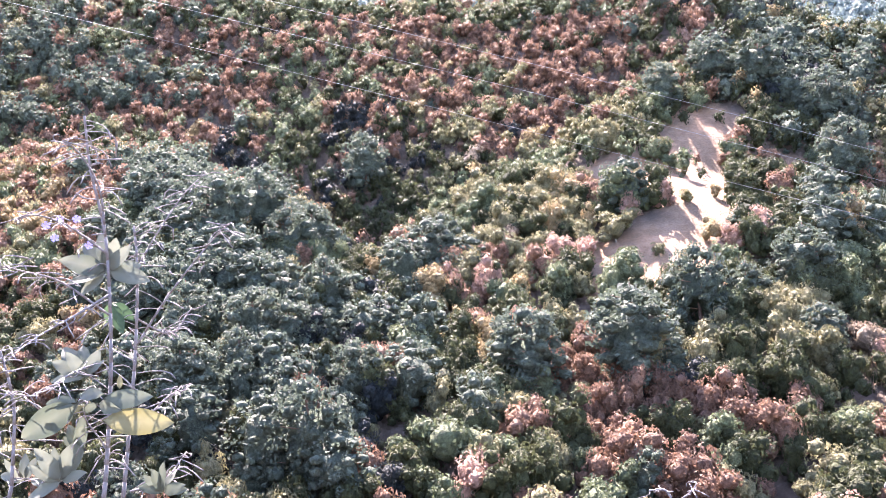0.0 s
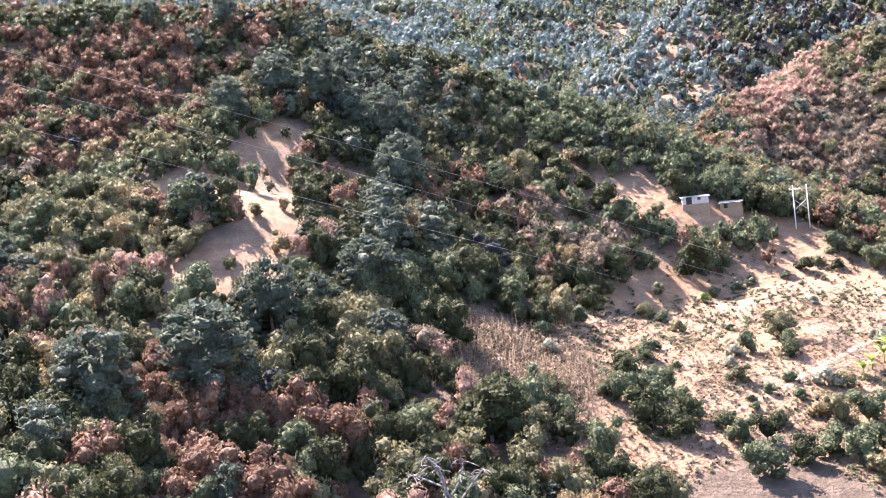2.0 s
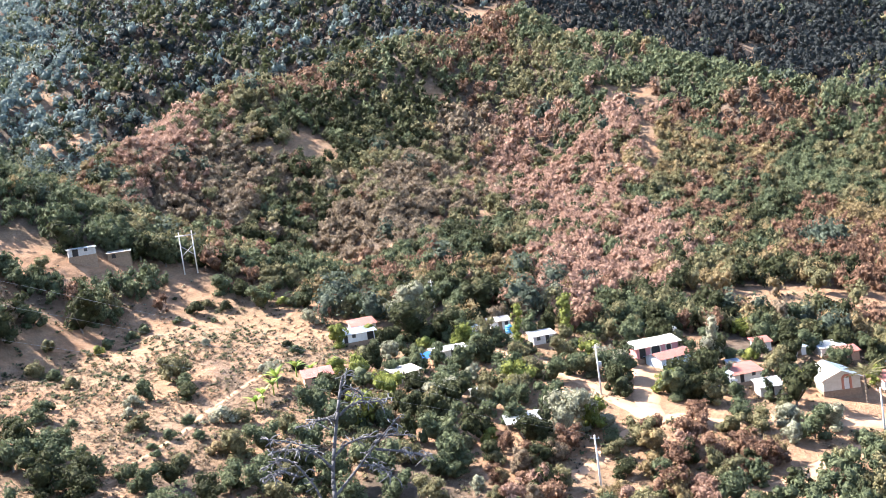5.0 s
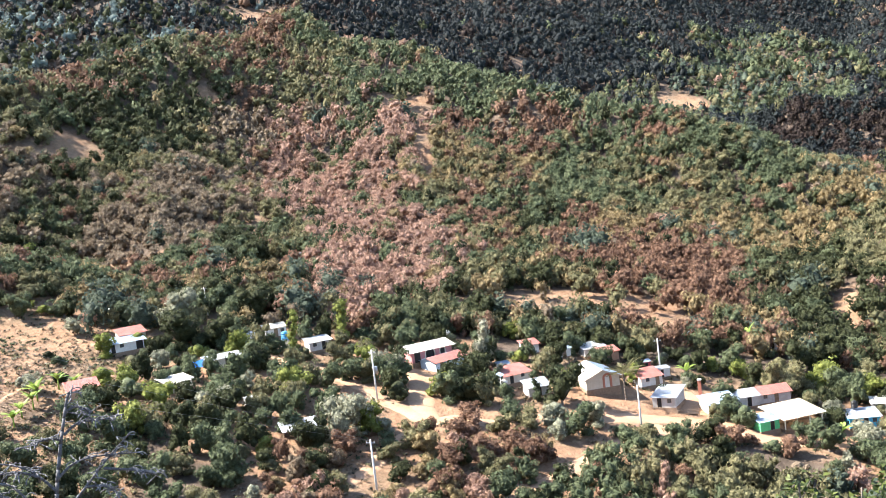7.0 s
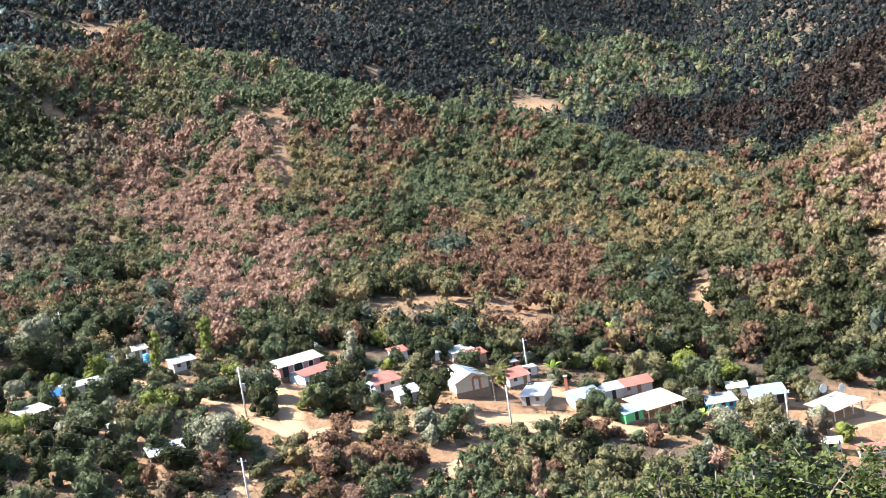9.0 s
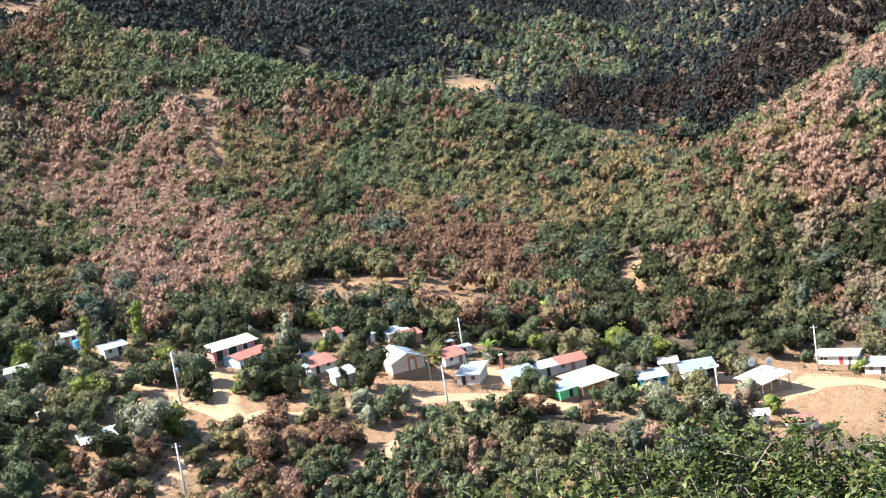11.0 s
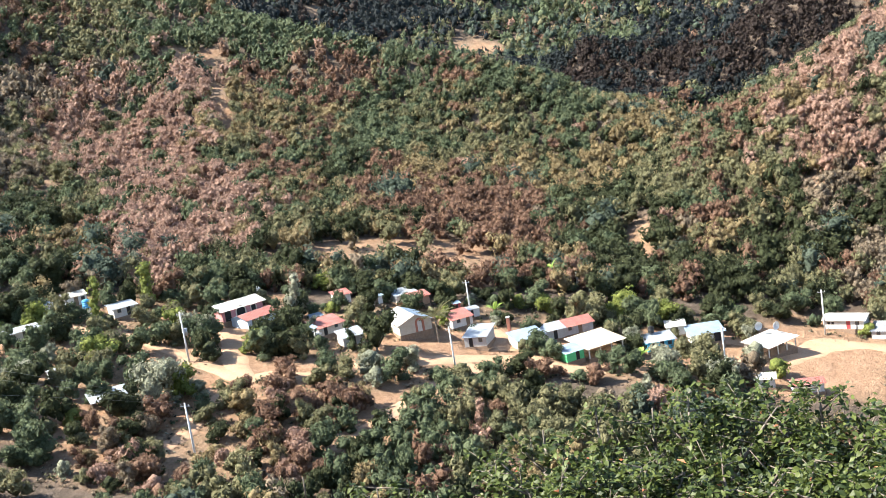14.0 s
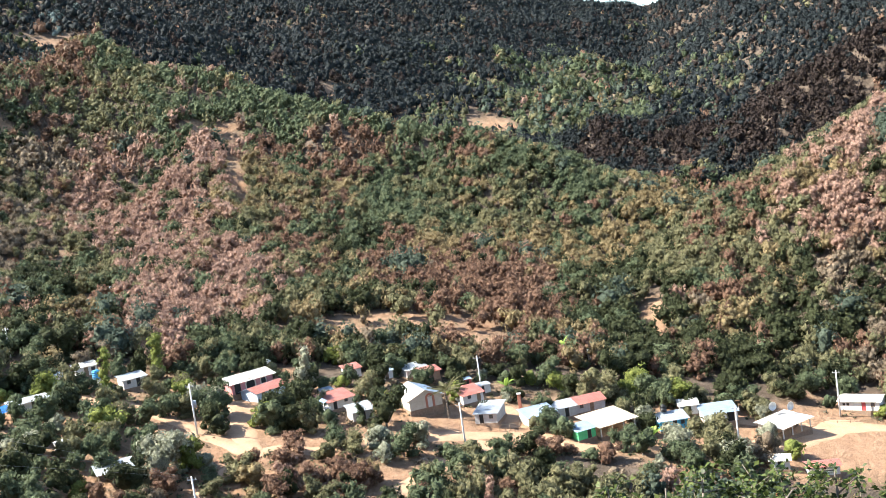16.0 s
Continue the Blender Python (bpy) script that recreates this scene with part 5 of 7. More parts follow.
    for k, quad in enumerate(sheets):
        lift = Vector((0, 0, 0.05))
        span = (Vector(quad[1]) - Vector(quad[0])).length
        part("roof_sheet", ridged_sheet([Vector(p) + lift for p in quad], 0.05, max(6, int(span / 0.5))), roof_mat if k == 0 or second is None else second, root)
    if roof == "front_gable":
        for yy in (0.0, d - t):
            bm = bmesh.new()
            tri = [(-half, h), (half, h), (0, h + rise)]
            ring = [[bm.verts.new((p[0], yy + e, p[1])) for p in tri] for e in (0, t)]
            bm.faces.new(ring[0]), bm.faces.new(ring[1][::-1])
            for k in range(3):
                j = (k + 1) % 3
                bm.faces.new((ring[0][j], ring[0][k], ring[1][k], ring[1][j]))
            bmesh.ops.recalc_face_normals(bm, faces=bm.faces[:])
            part("gable_wall", bm, wall_mat, root)
    return root


def W(x, z=1.0, leaf="glass", w=0.9, h=0.9):
    return ("window", x - w / 2, x + w / 2, z, z + h, leaf)


def D(x, leaf="wood", w=0.95, h=2.05):
    return ("door", x - w / 2, x + w / 2, 0.0, h, leaf)


def arch(root, x, w, h, thick, mat, name="door_arch"):
    """A round-headed surround standing a little proud of the front wall."""
    bm = bmesh.new()
    inner, outer = [], []
    r0, r1 = w / 2, w / 2 + thick
    path = [(-1, 0.0)] + [(-math.cos(math.pi * k / 10), math.sin(math.pi * k / 10)) for k in range(11)] + [(1, 0.0)]
    for k, (cx, cy) in enumerate(path):
        z0 = 0.0 if k in (0, len(path) - 1) else h - r0 + cy * r0
        z1 = 0.0 if k in (0, len(path) - 1) else h - r0 + cy * r1
        inner.append((x + cx * r0, z0))
        outer.append((x + cx * r1, z1))
    rows = [[bm.verts.new((p[0], yy, p[1])) for p in line] for yy in (-0.10, 0.03) for line in (inner, outer)]
    for k in range(len(path) - 1):
        bm.faces.new((rows[0][k], rows[1][k], rows[1][k + 1], rows[0][k + 1]))
        bm.faces.new((rows[1][k], rows[3][k], rows[3][k + 1], rows[1][k + 1]))
        bm.faces.new((rows[0][k + 1], rows[2][k + 1], rows[2][k], rows[0][k]))
    bmesh.ops.recalc_face_normals(bm, faces=bm.faces[:])
    part(name, bm, mat, root)


# the arcaded hall with its white roof
school = house("village_hall", "dark pink hall with arches under a broad white roof", 190.8, 86.2, 26, 10.5, 8.5, 3.2, "gable", M["roof_white"], M["wall_pink"],
               [("door", -4.6, -3.0, 0, 2.4, "unlit"), ("door", -1.6, 0.6, 0, 2.5, "unlit"), ("window", 2.2, 3.4, 0.9, 2.2, "unlit")], 0.22, 0.8)
arch(school, -0.5, 2.2, 2.7, 0.25, M["wall_cream"])
arch(school, 2.8, 1.2, 2.4, 0.2, M["wall_cream"], "window_arch")
house("long_house", "long house with red upper and pale blue lower roof", 188.8, 81.5, 36, 8.5, 6.0, 2.5, "gable", M["roof_red"], M["wall_pale"], [D(-2.5), W(1.5)], 0.3, 0.5, M["roof_blue"])
house("shed", "small whitewashed shed with a tin roof", 192.8, 71.8, 20, 2.6, 2.4, 2.3, "shed", M["roof_blue"], M["wall_white"], [D(0)], 0.1, 0.25)
house("low_house", "low house under a faded red sheet roof", 187.5, 67.5, 28, 6.6, 5.0, 2.3, "shed", M["roof_red"], M["wall_cream"], [D(-1.5, "unlit"), W(1.3)], 0.2)
house("low_house", "low grey house with a rusty tin roof", 183.2, 62.0, 18, 4.8, 4.0, 2.0, "shed", M["roof_tin"], M["wall_grey"], [D(0, "unlit")], 0.2)
church = house("church", "cream plastered church with a white gable roof and arched brick doorway", 190.7, 51.9, 18, 7.6, 11.0, 3.0, "front_gable", M["roof_white"], M["wall_cream"],
               [("door", 0.4, 1.6, 0, 2.4, "wall_white")], 0.42, 0.5, M["roof_blue"])
arch(church, 1.0, 1.2, 2.7, 0.45, M["brick"])
house("shack", "small shack with a red sheet roof behind the trees", 206.7, 70.7, 20, 3.8, 3.2, 2.2, "shed", M["roof_red"], M["wall_white"], [D(0)], 0.2)
house("shack", "small shack with a bluish tin roof behind the trees", 207.8, 64.0, 30, 3.4, 3.0, 2.4, "shed", M["roof_blue"], M["wall_white"], [D(0)], 0.15)
house("shack", "low shack with a grey tin roof behind the church", 211.5, 58.5, 25, 5.5, 4.0, 2.3, "shed", M["roof_tin"], M["wall_grey"], [D(0)], 0.15)
house("shack", "low shack with a faded red roof behind the church", 209.5, 55.0, 22, 4.6, 3.4, 2.2, "shed", M["roof_red"], M["wall_adobe"], [D(0)], 0.18)
house("privy", "dark red privy with a pale tin roof", 208.2, 47.3, 15, 1.8, 1.8, 2.4, "shed", M["roof_blue"], M["red_paint"], [D(0, "unlit", 0.7, 1.8)], 0.12, 0.25)
house("privy", "whitewashed cubicle with a tin roof", 206.2, 43.4, 22, 2.6, 2.2, 2.4, "shed", M["roof_tin"], M["wall_white"], [D(-0.6, "unlit", 0.7, 1.8)], 0.1, 0.2)
house("cottage", "cottage with a red sheet roof beside the yard", 199.3, 44.6, 25, 5.2, 4.6, 2.4, "shed", M["roof_red"], M["wall_white"], [D(1.4), W(-1.0)], 0.22)
house("cottage", "grey cottage with a long galvanised roof by the track", 189.5, 40.6, -18, 5.0, 7.0, 2.2, "shed", M["roof_tin"], M["wall_grey"], [D(-1.0, "unlit"), W(1.2)], 0.12)
house("cottage", "block-walled cottage with a bluish tin roof", 191.6, 30.3, 24, 6.6, 5.0, 2.5, "shed", M["roof_blue"], M["wall_cream"], [D(-2.0), W(1.0), W(2.2)], 0.16)
house("cottage", "cottage with a red gable roof among bushes", 202.0, 22.5, 22, 7.4, 6.0, 2.5, "gable", M["roof_red"], M["wall_grey"], [W(-2.0), D(0.5)], 0.35)
house("shack", "grey tin-roofed shack beside the open hall", 198.0, 26.5, 20, 4.4, 3.6, 2.2, "shed", M["roof_tin"], M["wall_grey"], [D(0, "unlit")], 0.18)
house("open_hall", "open-sided hall with cream flat roof on white columns", 190.8, 16.6, 34, 9.0, 8.0, 2.7, "shed", M["roof_cream"], M["wall_adobe"], (), 0.10, 0.7, open_front=True)
house("lean_to", "green boarded lean-to with a pale blue roof", 187.2, 22.0, 32, 4.4, 3.6, 2.0, "shed", M["roof_blue"], M["wall_green"], [D(0.6, "unlit")], 0.16)
house("cottage", "bright blue cottage with a dark doorway", 197.0, 6.8, 14, 6.2, 5.0, 2.6, "shed", M["roof_tin"], M["wall_blue"], [D(0.2, "unlit"), W(-1.8), W(1.9)], 0.10)
house("cottage", "cottage with a pale tin roof and shaded porch", 203.1, -1.8, 12, 7.4, 5.5, 2.6, "shed", M["roof_blue"], M["wall_white"], [D(2.2, "unlit", 1.6), D(-1.0), W(-2.6)], 0.14)
house("shack", "white-roofed shack behind the blue cottage", 206.5, 4.0, 5, 4.0, 3.0, 2.6, "shed", M["roof_white"], M["wall_white"], [D(0)], 0.2)
house("corner_shop", "open-fronted building with white roof on columns at the bend", 200.5, -15.2, 52, 9.5, 6.5, 2.9, "shed", M["roof_white"], M["wall_cream"], (), 0.07, 0.7, open_front=True)
house("white_house", "long white house with small windows beside the road", 217.5, -28.6, -14, 9.0, 6.0, 2.6, "gable", M["roof_white"], M["wall_white"],
      [W(-3.4, 1.1, "unlit", 0.6, 0.6), W(-2.5, 1.1, "unlit", 0.6, 0.6), D(1.0, "red_paint"), W(3.0)], 0.2, 0.5)
house("low_house", "low grey house beside the sandy road", 213.5, -36.0, -12, 7.0, 5.0, 2.4, "shed", M["roof_tin"], M["wall_grey"], [W(-2.0), D(0.5, "unlit")], 0.14)
house("low_house", "roadside house below the bend with a red roof", 182.5, -17.4, 10, 6.0, 3.6, 1.9, "gable", M["roof_red"], M["wall_white"], [D(0, "unlit")], 0.3)
house("shack", "white shack among bushes below the road", 183.2, -10.5, 0, 3.6, 2.6, 1.9, "shed", M["roof_white"], M["wall_white"], [D(0, "unlit")], 0.12)
house("privy", "small white hut on the slope above the village", 234.6, 25.5, 0, 2.4, 2.2, 2.8, "shed", M["roof_white"], M["wall_white"], [D(0, "unlit", 0.7, 1.9)], 0.1, 0.2)
house("low_house", "long low whitewashed wall and roof on the far side", 232.0, 42.5, -8, 9.0, 2.4, 1.6, "shed", M["roof_tin"], M["wall_white"], [D(0, "unlit", 0.9, 1.4)], 0.1, 0.2)
house("long_house", "long cream house with a flat grey roof", 168.3, 119.6, 12, 8.0, 4.6, 2.5, "shed", M["roof_tin"], M["wall_cream"], [W(-3.0, 1.0, "unlit", 0.5), W(-2.2, 1.0, "unlit", 0.5), D(0.6, "unlit")], 0.06, 0.4)
house("cottage", "small cottage with a white tin roof", 153.4, 119.0, 22, 5.0, 5.2, 2.6, "shed", M["roof_white"], M["wall_cream"], [D(1.5, "unlit")], 0.08, 0.8)
house("privy", "white and blue cubicle beside a tall tree", 185.4, 124.1, 20, 2.6, 2.6, 2.8, "shed", M["roof_blue"], M["wall_white"], [D(0.7, "plastic_blue", 0.8, 2.0)], 0.08, 0.15)
house("cottage", "cottage with a white awning roof", 190.6, 121.5, 10, 5.0, 4.0, 2.7, "shed", M["roof_white"], M["wall_white"], [D(0), W(1.6)], 0.12)
house("cottage", "grey cottage half hidden behind trees", 187.1, 109.1, 16, 5.4, 4.6, 2.5, "shed", M["roof_tin"], M["wall_grey"], [D(0.8, "unlit"), W(-1.4)], 0.12)
house("privy", "white block shed on a rubble footing", 154.6, 104.8, 35, 2.2, 2.2, 2.5, "shed", M["roof_tin"], M["wall_white"], [D(0, "wall_grey", 0.8, 1.9)], 0.06, 0.15)
house("big_shed", "wide shed with a long tin roof and dark porch", 166.6, 141.0, 10, 8.0, 6.0, 2.5, "shed", M["roof_blue"], M["wall_white"], [D(3.0, "unlit", 1.6), W(-1.0), D(-3.0, "unlit")], 0.10, 0.7)
house("cottage", "cottage with a red roof behind the wide shed", 172.0, 143.5, 14, 6.0, 4.5, 2.6, "shed", M["roof_red"], M["wall_cream"], [D(0)], 0.22)
house("cottage", "blue-walled cottage with a white roof", 182.1, 160.1, 14, 5.6, 4.4, 2.4, "shed", M["roof_white"], M["wall_blue"], [W(0), D(1.8)], 0.14)
house("low_house", "low house with faded red and grey roof among bananas", 143.0, 131.8, 6, 6.0, 4.6, 2.3, "shed", M["roof_red"], M["wall_adobe"], [D(1.5, "unlit"), W(-1.0)], 0.2)
house("ridge_hut", "grey hut with a flat tin roof on the ridge", 156.5, 212.5, 6, 7.2, 4.0, 2.3, "shed", M["roof_tin"], M["wall_grey"], [D(-1.8, "unlit", 1.6), W(1.0)], 0.06, 0.5)
house("ridge_hut", "low white shelter beside the hut on the ridge", 165.0, 210.3, -6, 6.0, 3.4, 1.5, "shed", M["roof_white"], M["wood"], [D(-1.4, "unlit", 1.2, 1.3)], 0.12, 0.4)
house("far_house", "long house with a pale blue roof below the woods", 227.2, 145.8, 14, 7.0, 4.2, 2.0, "shed", M["roof_blue"], M["wall_white"], [D(0, "unlit")], 0.16)
house("far_house", "small white house at the foot of the woods", 219.2, 168.5, 0, 2.4, 2.6, 2.6, "shed", M["roof_white"], M["wall_white"], [D(0, "unlit", 0.8)], 0.1, 0.2)
house("privy", "small red hut on the saddle beside the pylon", 176.5, 188.0, 10, 1.9, 1.9, 2.6, "shed", M["roof_tin"], M["red_paint"], [D(0, "unlit", 0.7, 1.8)], 0.1, 0.2)
house("far_house", "small greenish hut at the foot of the woods", 252.3, 147.9, 0, 3.4, 2.6, 2.2, "shed", M["roof_tin"], M["wall_green"], [D(0, "unlit")], 0.1, 0.3)


def shelter(x, y, yaw, w, d, h):
    """A sheet roof on four posts."""
    root = tagged(new("shelter"), "flat tin sheet shelter on wooden posts over bare soil", "shelter")
    drop = place(root, x, y, yaw, w, d)
    for px in (-w / 2 + 0.2, w / 2 - 0.2):
        for py in (0.2, d - 0.2):
            bm = bmesh.new()
            limb(bm, (px, py, -drop - 0.4), (px, py, h + 0.12 * py), 0.07, 0.06, 8)
            part("post", bm, M["wood"], root)
    part("roof_sheet", ridged_sheet([(-w / 2, 0, h + 0.05), (w / 2, 0, h + 0.05), (w / 2, d, h + 0.05 + 0.12 * d), (-w / 2, d, h + 0.05 + 0.12 * d)], 0.05, 12), M["roof_tin"], root)


shelter(144.9, 90.0, 8, 6.4, 5.0, 1.7)


def water_tank(x, y, z, mat, label, r=0.55, h=1.2, stand=0.0):
    root = tagged(new("water_tank"), label, "water tank")
    root.location = (x, y, z)
    bm = bmesh.new()
    for k in range(4):
        limb(bm, (0, 0, stand + h * k / 4), (0, 0, stand + h * (k + 0.92) / 4), r, r, 20)
    part("drum", bm, mat, root)
    bm = bmesh.new()
    limb(bm, (0, 0, stand + h), (0, 0, stand + h + 0.2), r * 0.95, r * 0.3, 20)
    part("lid", bm, mat, root)
    if stand:
        bm = bmesh.new()
        box(bm, -r, -r, -1.0, r, r, stand - 0.004)
        part("stand", bm, M["wall_grey"], root)


water_tank(205.2, 88.9, ground_at(205.2, 88.9), M["roof_white"], "pale slab on a tall grey block water tank", 0.72, 0.25, 2.6)
water_tank(187.8, 117.6, ground_at(187.8, 117.6), M["plastic_blue"], "bright blue plastic water tank on a white block stand", 0.9, 1.6, 1.4)
water_tank(200.5, 8.6, ground_at(198, 7) + 3.25, M["plastic_black"], "black plastic water tank on a flat roof", 0.6, 1.1, 0.0)


def dish(x, y, z, yaw):
    root = tagged(new("satellite_dish"), "white satellite dish on a short mast", "satellite dish", group="dishes on the corner shop")
    root.matrix_basis = pose(x, y, z, 0, 0, yaw)
    bm = bmesh.new()
    limb(bm, (0, 0, -0.1), (0, 0, 0.9), 0.04, 0.04, 8)
    part("mast", bm, M["steel"], root)
    bm = bmesh.new()
    rings = []
    for k in range(5):
        r = 0.85 * k / 4
        rings.append([bm.verts.new((r * math.cos(6.2832 * j / 16), -0.25 + 0.35 * (r / 0.85) ** 2 * -1, 0.9 + r * math.sin(6.2832 * j / 16))) for j in range(16)])
    for a, b in zip(rings[:-1], rings[1:]):
        for j in range(16):
            bm.faces.new((a[j], a[(j + 1) % 16], b[(j + 1) % 16], b[j]))
    bmesh.ops.remove_doubles(bm, verts=bm.verts[:], dist=0.001)
    bmesh.ops.solidify(bm, geom=bm.faces[:], thickness=0.03)
    part("bowl", bm, M["roof_white"], root)


dish(205.6, -11.2, ground_at(204, -13) + 3.75, -60)
dish(206.0, -14.4, ground_at(205, -15) + 3.75, -50)


def utility_pole(x, y, h, label, extra="arm", lean=0.0):
    root = tagged(new("utility_pole"), label, "utility pole", group="poles of the village")
    root.matrix_basis = pose(x, y, ground_at(x, y), 0, lean, 0)
    bm = bmesh.new()
    limb(bm, (0, 0, -1.0), (0, 0, h), 0.19, 0.12, 10)
    part("shaft", bm, M["concrete"], root)
    bm = bmesh.new()
    box(bm, -0.05, -0.75, h - 0.55, 0.05, 0.75, h - 0.43)
    part("crossarm", bm, M["steel"], root)
    for k in (-0.6, 0.0, 0.6):
        bm = bmesh.new()
        limb(bm, (0, k, h - 0.43), (0, k, h - 0.2), 0.05, 0.03, 6)
        part("insulator", bm, M["wall_white"], root)
    if extra == "transformer":
        bm = bmesh.new()
        limb(bm, (0.42, -0.2, h * 0.52), (0.42, -0.2, h * 0.66), 0.36, 0.36, 14)
        part("transformer", bm, M["steel"], root, "grey transformer drum")
    if extra == "lamp":
        bm = bmesh.new()
        limb(bm, (0, 0, h - 0.8), (-0.9, -0.5, h - 0.3), 0.04, 0.03, 6)
        part("lamp_arm", bm, M["steel"], root)
        bm = bmesh.new()
        box(bm, -1.4, -0.65, h - 0.36, -0.8, -0.35, h - 0.24)
        part("lamp_head", bm, M["wall_white"], root)


utility_pole(168.3, 87.9, 9.2, "pale concrete utility pole with a grey transformer", "transformer")
utility_pole(176.3, 42.0, 8.9, "pale concrete utility pole beside the track", lean=-1.5)
utility_pole(189.7, -4.3, 8.9, "pale concrete utility pole in front of the cottages", "lamp", 1.0)
utility_pole(215.6, -24.7, 9.4, "tall pale utility pole at the bend")
utility_pole(208.3, 44.7, 7.2, "thin pale utility pole behind the cottages")
utility_pole(134.1, 72.0, 9.0, "pale concrete utility pole below the village")
utility_pole(197.0, 142.8, 6.5, "thin pale utility pole among silvery trees")


def street_lamp(x, y):
    root = tagged(new("street_lamp"), "white street lamp with a solar panel", "street lamp")
    root.location = (x, y, ground_at(x, y))
    bm = bmesh.new()
    limb(bm, (0, 0, -0.5), (0, 0, 4.4), 0.08, 0.06, 8)
    part("post", bm, M["wall_white"], root)
    bm = bmesh.new()
    slab(bm, [(-0.9, -0.5, 4.2), (0.9, -0.5, 4.2), (0.9, 0.5, 4.7), (-0.9, 0.5, 4.7)], 0.06)
    part("solar_panel", bm, M["roof_blue"], root)
    bm = bmesh.new()
    box(bm, -0.5, -0.8, 3.7, 0.1, -0.55, 3.85)
    part("lamp_head", bm, M["steel"], root)


street_lamp(180.5, 68.4)


def pylon():
    """Two tall poles with a crossarm and braces."""
    root = tagged(new("power_pylon"), "pale two-legged wooden pylon with crossed braces on the ridge", "pylon")
    ax, ay, bx, by = 175.6, 200.3, 177.8, 198.1
    za, zb = ground_at(ax, ay), ground_at(bx, by)
    root.location = (ax, ay, za)
    o = Vector((ax, ay, za))
    d = Vector((bx - ax, by - ay, 0))
    top = 10.4
    for base, b in ((Vector((0, 0, 0)), 0.0), (d, zb - za)):
        bm = bmesh.new()
        limb(bm, base + Vector((0, 0, b - 1)), base + Vector((0, 0, top)), 0.17, 0.12, 10)
        part("pole", bm, M["concrete"], root)
    u = d.normalized()
    bm = bmesh.new()
    limb(bm, -u * 0.9 + Vector((0, 0, top - 1.0)), d + u * 0.9 + Vector((0, 0, top - 1.0)), 0.15, 0.15, 6)
    part("crossarm", bm, M["steel"], root)
    for z0, z1 in ((top - 3.4, top - 6.0), (top - 6.0, top - 3.4)):
        bm = bmesh.new()
        limb(bm, Vector((0, 0, z0)), d + Vector((0, 0, z1)), 0.10, 0.10, 6)
        part("brace", bm, M["steel"], root)
    for s in (-0.8, 1.6, 4.0):
        bm = bmesh.new()
        limb(bm, u * s + Vector((0, 0, top - 1.0)), u * s + Vector((0, 0, top - 0.55)), 0.06, 0.05, 6)
        part("insulator", bm, M["wall_white"], root)


pylon()


def pickup(x, y, yaw):
    """A parked pickup truck."""
    root = tagged(new("pickup_truck"), "white pickup truck parked under a red roof", "truck")
    place(root, x, y, yaw, 4.6, 1.8)
    prof = [(-2.3, 0.45), (2.3, 0.45), (2.3, 0.85), (1.3, 1.0), (0.7, 1.55), (-0.5, 1.58), (-0.75, 1.02), (-2.3, 1.0)]
    bm = bmesh.new()
    ring = [[bm.verts.new((p[0], yy, p[1])) for p in prof] for yy in (0, 1.7)]
    bm.faces.new(ring[0]), bm.faces.new(ring[1][::-1])
    for k in range(len(prof)):
        j = (k + 1) % len(prof)
        bm.faces.new((ring[0][j], ring[0][k], ring[1][k], ring[1][j]))
    bmesh.ops.recalc_face_normals(bm, faces=bm.faces[:])
    bmesh.ops.bevel(bm, geom=bm.edges[:], offset=0.06, segments=2, affect="EDGES")
    body = part("body", bm, M["car_white"], root)
    bm = bmesh.new()
    box(bm, -0.4, -0.012, 1.08, 0.75, 1.712, 1.45)
    part("side_window", bm, M["glass"], body)
    for wx in (-1.45, 1.45):
        for wy in (0.08, 1.62):
            bm = bmesh.new()
            limb(bm, (wx, wy - 0.12, 0.36), (wx, wy + 0.12, 0.36), 0.36, 0.36, 16)
            wheel = part("wheel", bm, M["rubber"], root)
            bm = bmesh.new()
            limb(bm, (wx, wy - 0.13, 0.36), (wx, wy + 0.13, 0.36), 0.2, 0.2, 12)
            part("rim", bm, M["steel"], wheel)


pickup(184.0, 70.5, 25)


def tarpaulin(x, y, yaw, z):
    root = tagged(new("tarpaulin"), "bright blue tarpaulin stretched over poles", "tarpaulin")
    drop = place(root, x, y, yaw, 2.4, 2.0)
    bm = bmesh.new()
    g = [[bm.verts.new((-1.3 + 0.43 * i, 0.5 * j, z + 0.25 * j - 0.16 * math.sin(3.14 * i / 6))) for i in range(7)] for j in range(5)]
    for j in range(4):
        for i in range(6):
            bm.faces.new((g[j][i], g[j][i + 1], g[j + 1][i + 1], g[j + 1][i]))
    bmesh.ops.solidify(bm, geom=bm.faces[:], thickness=0.02)
    part("sheet", bm, M["tarp"], root)
    for px in (-1.2, 1.2):
        bm = bmesh.new()
        limb(bm, (px, 0.05, -drop - 0.3), (px, 0.05, z), 0.05, 0.04, 6)
        part("pole", bm, M["wood"], root)


tarpaulin(162.8, 121.6, 10, 1.7)


def gate_pillar(x, y):
    root = tagged(new("brick_pillar"), "tall red brick pillar with a dark cap beside the yard", "pillar")
    root.location = (x, y, ground_at(x, y))
    bm = bmesh.new()
    box(bm, -0.3, -0.3, -0.5, 0.3, 0.3, 3.2)
    part("shaft", bm, M["brick"], root)
    bm = bmesh.new()
    box(bm, -0.38, -0.38, 3.204, 0.38, 0.38, 3.4)
    part("cap", bm, M["concrete"], root)


gate_pillar(199.8, 35.7)


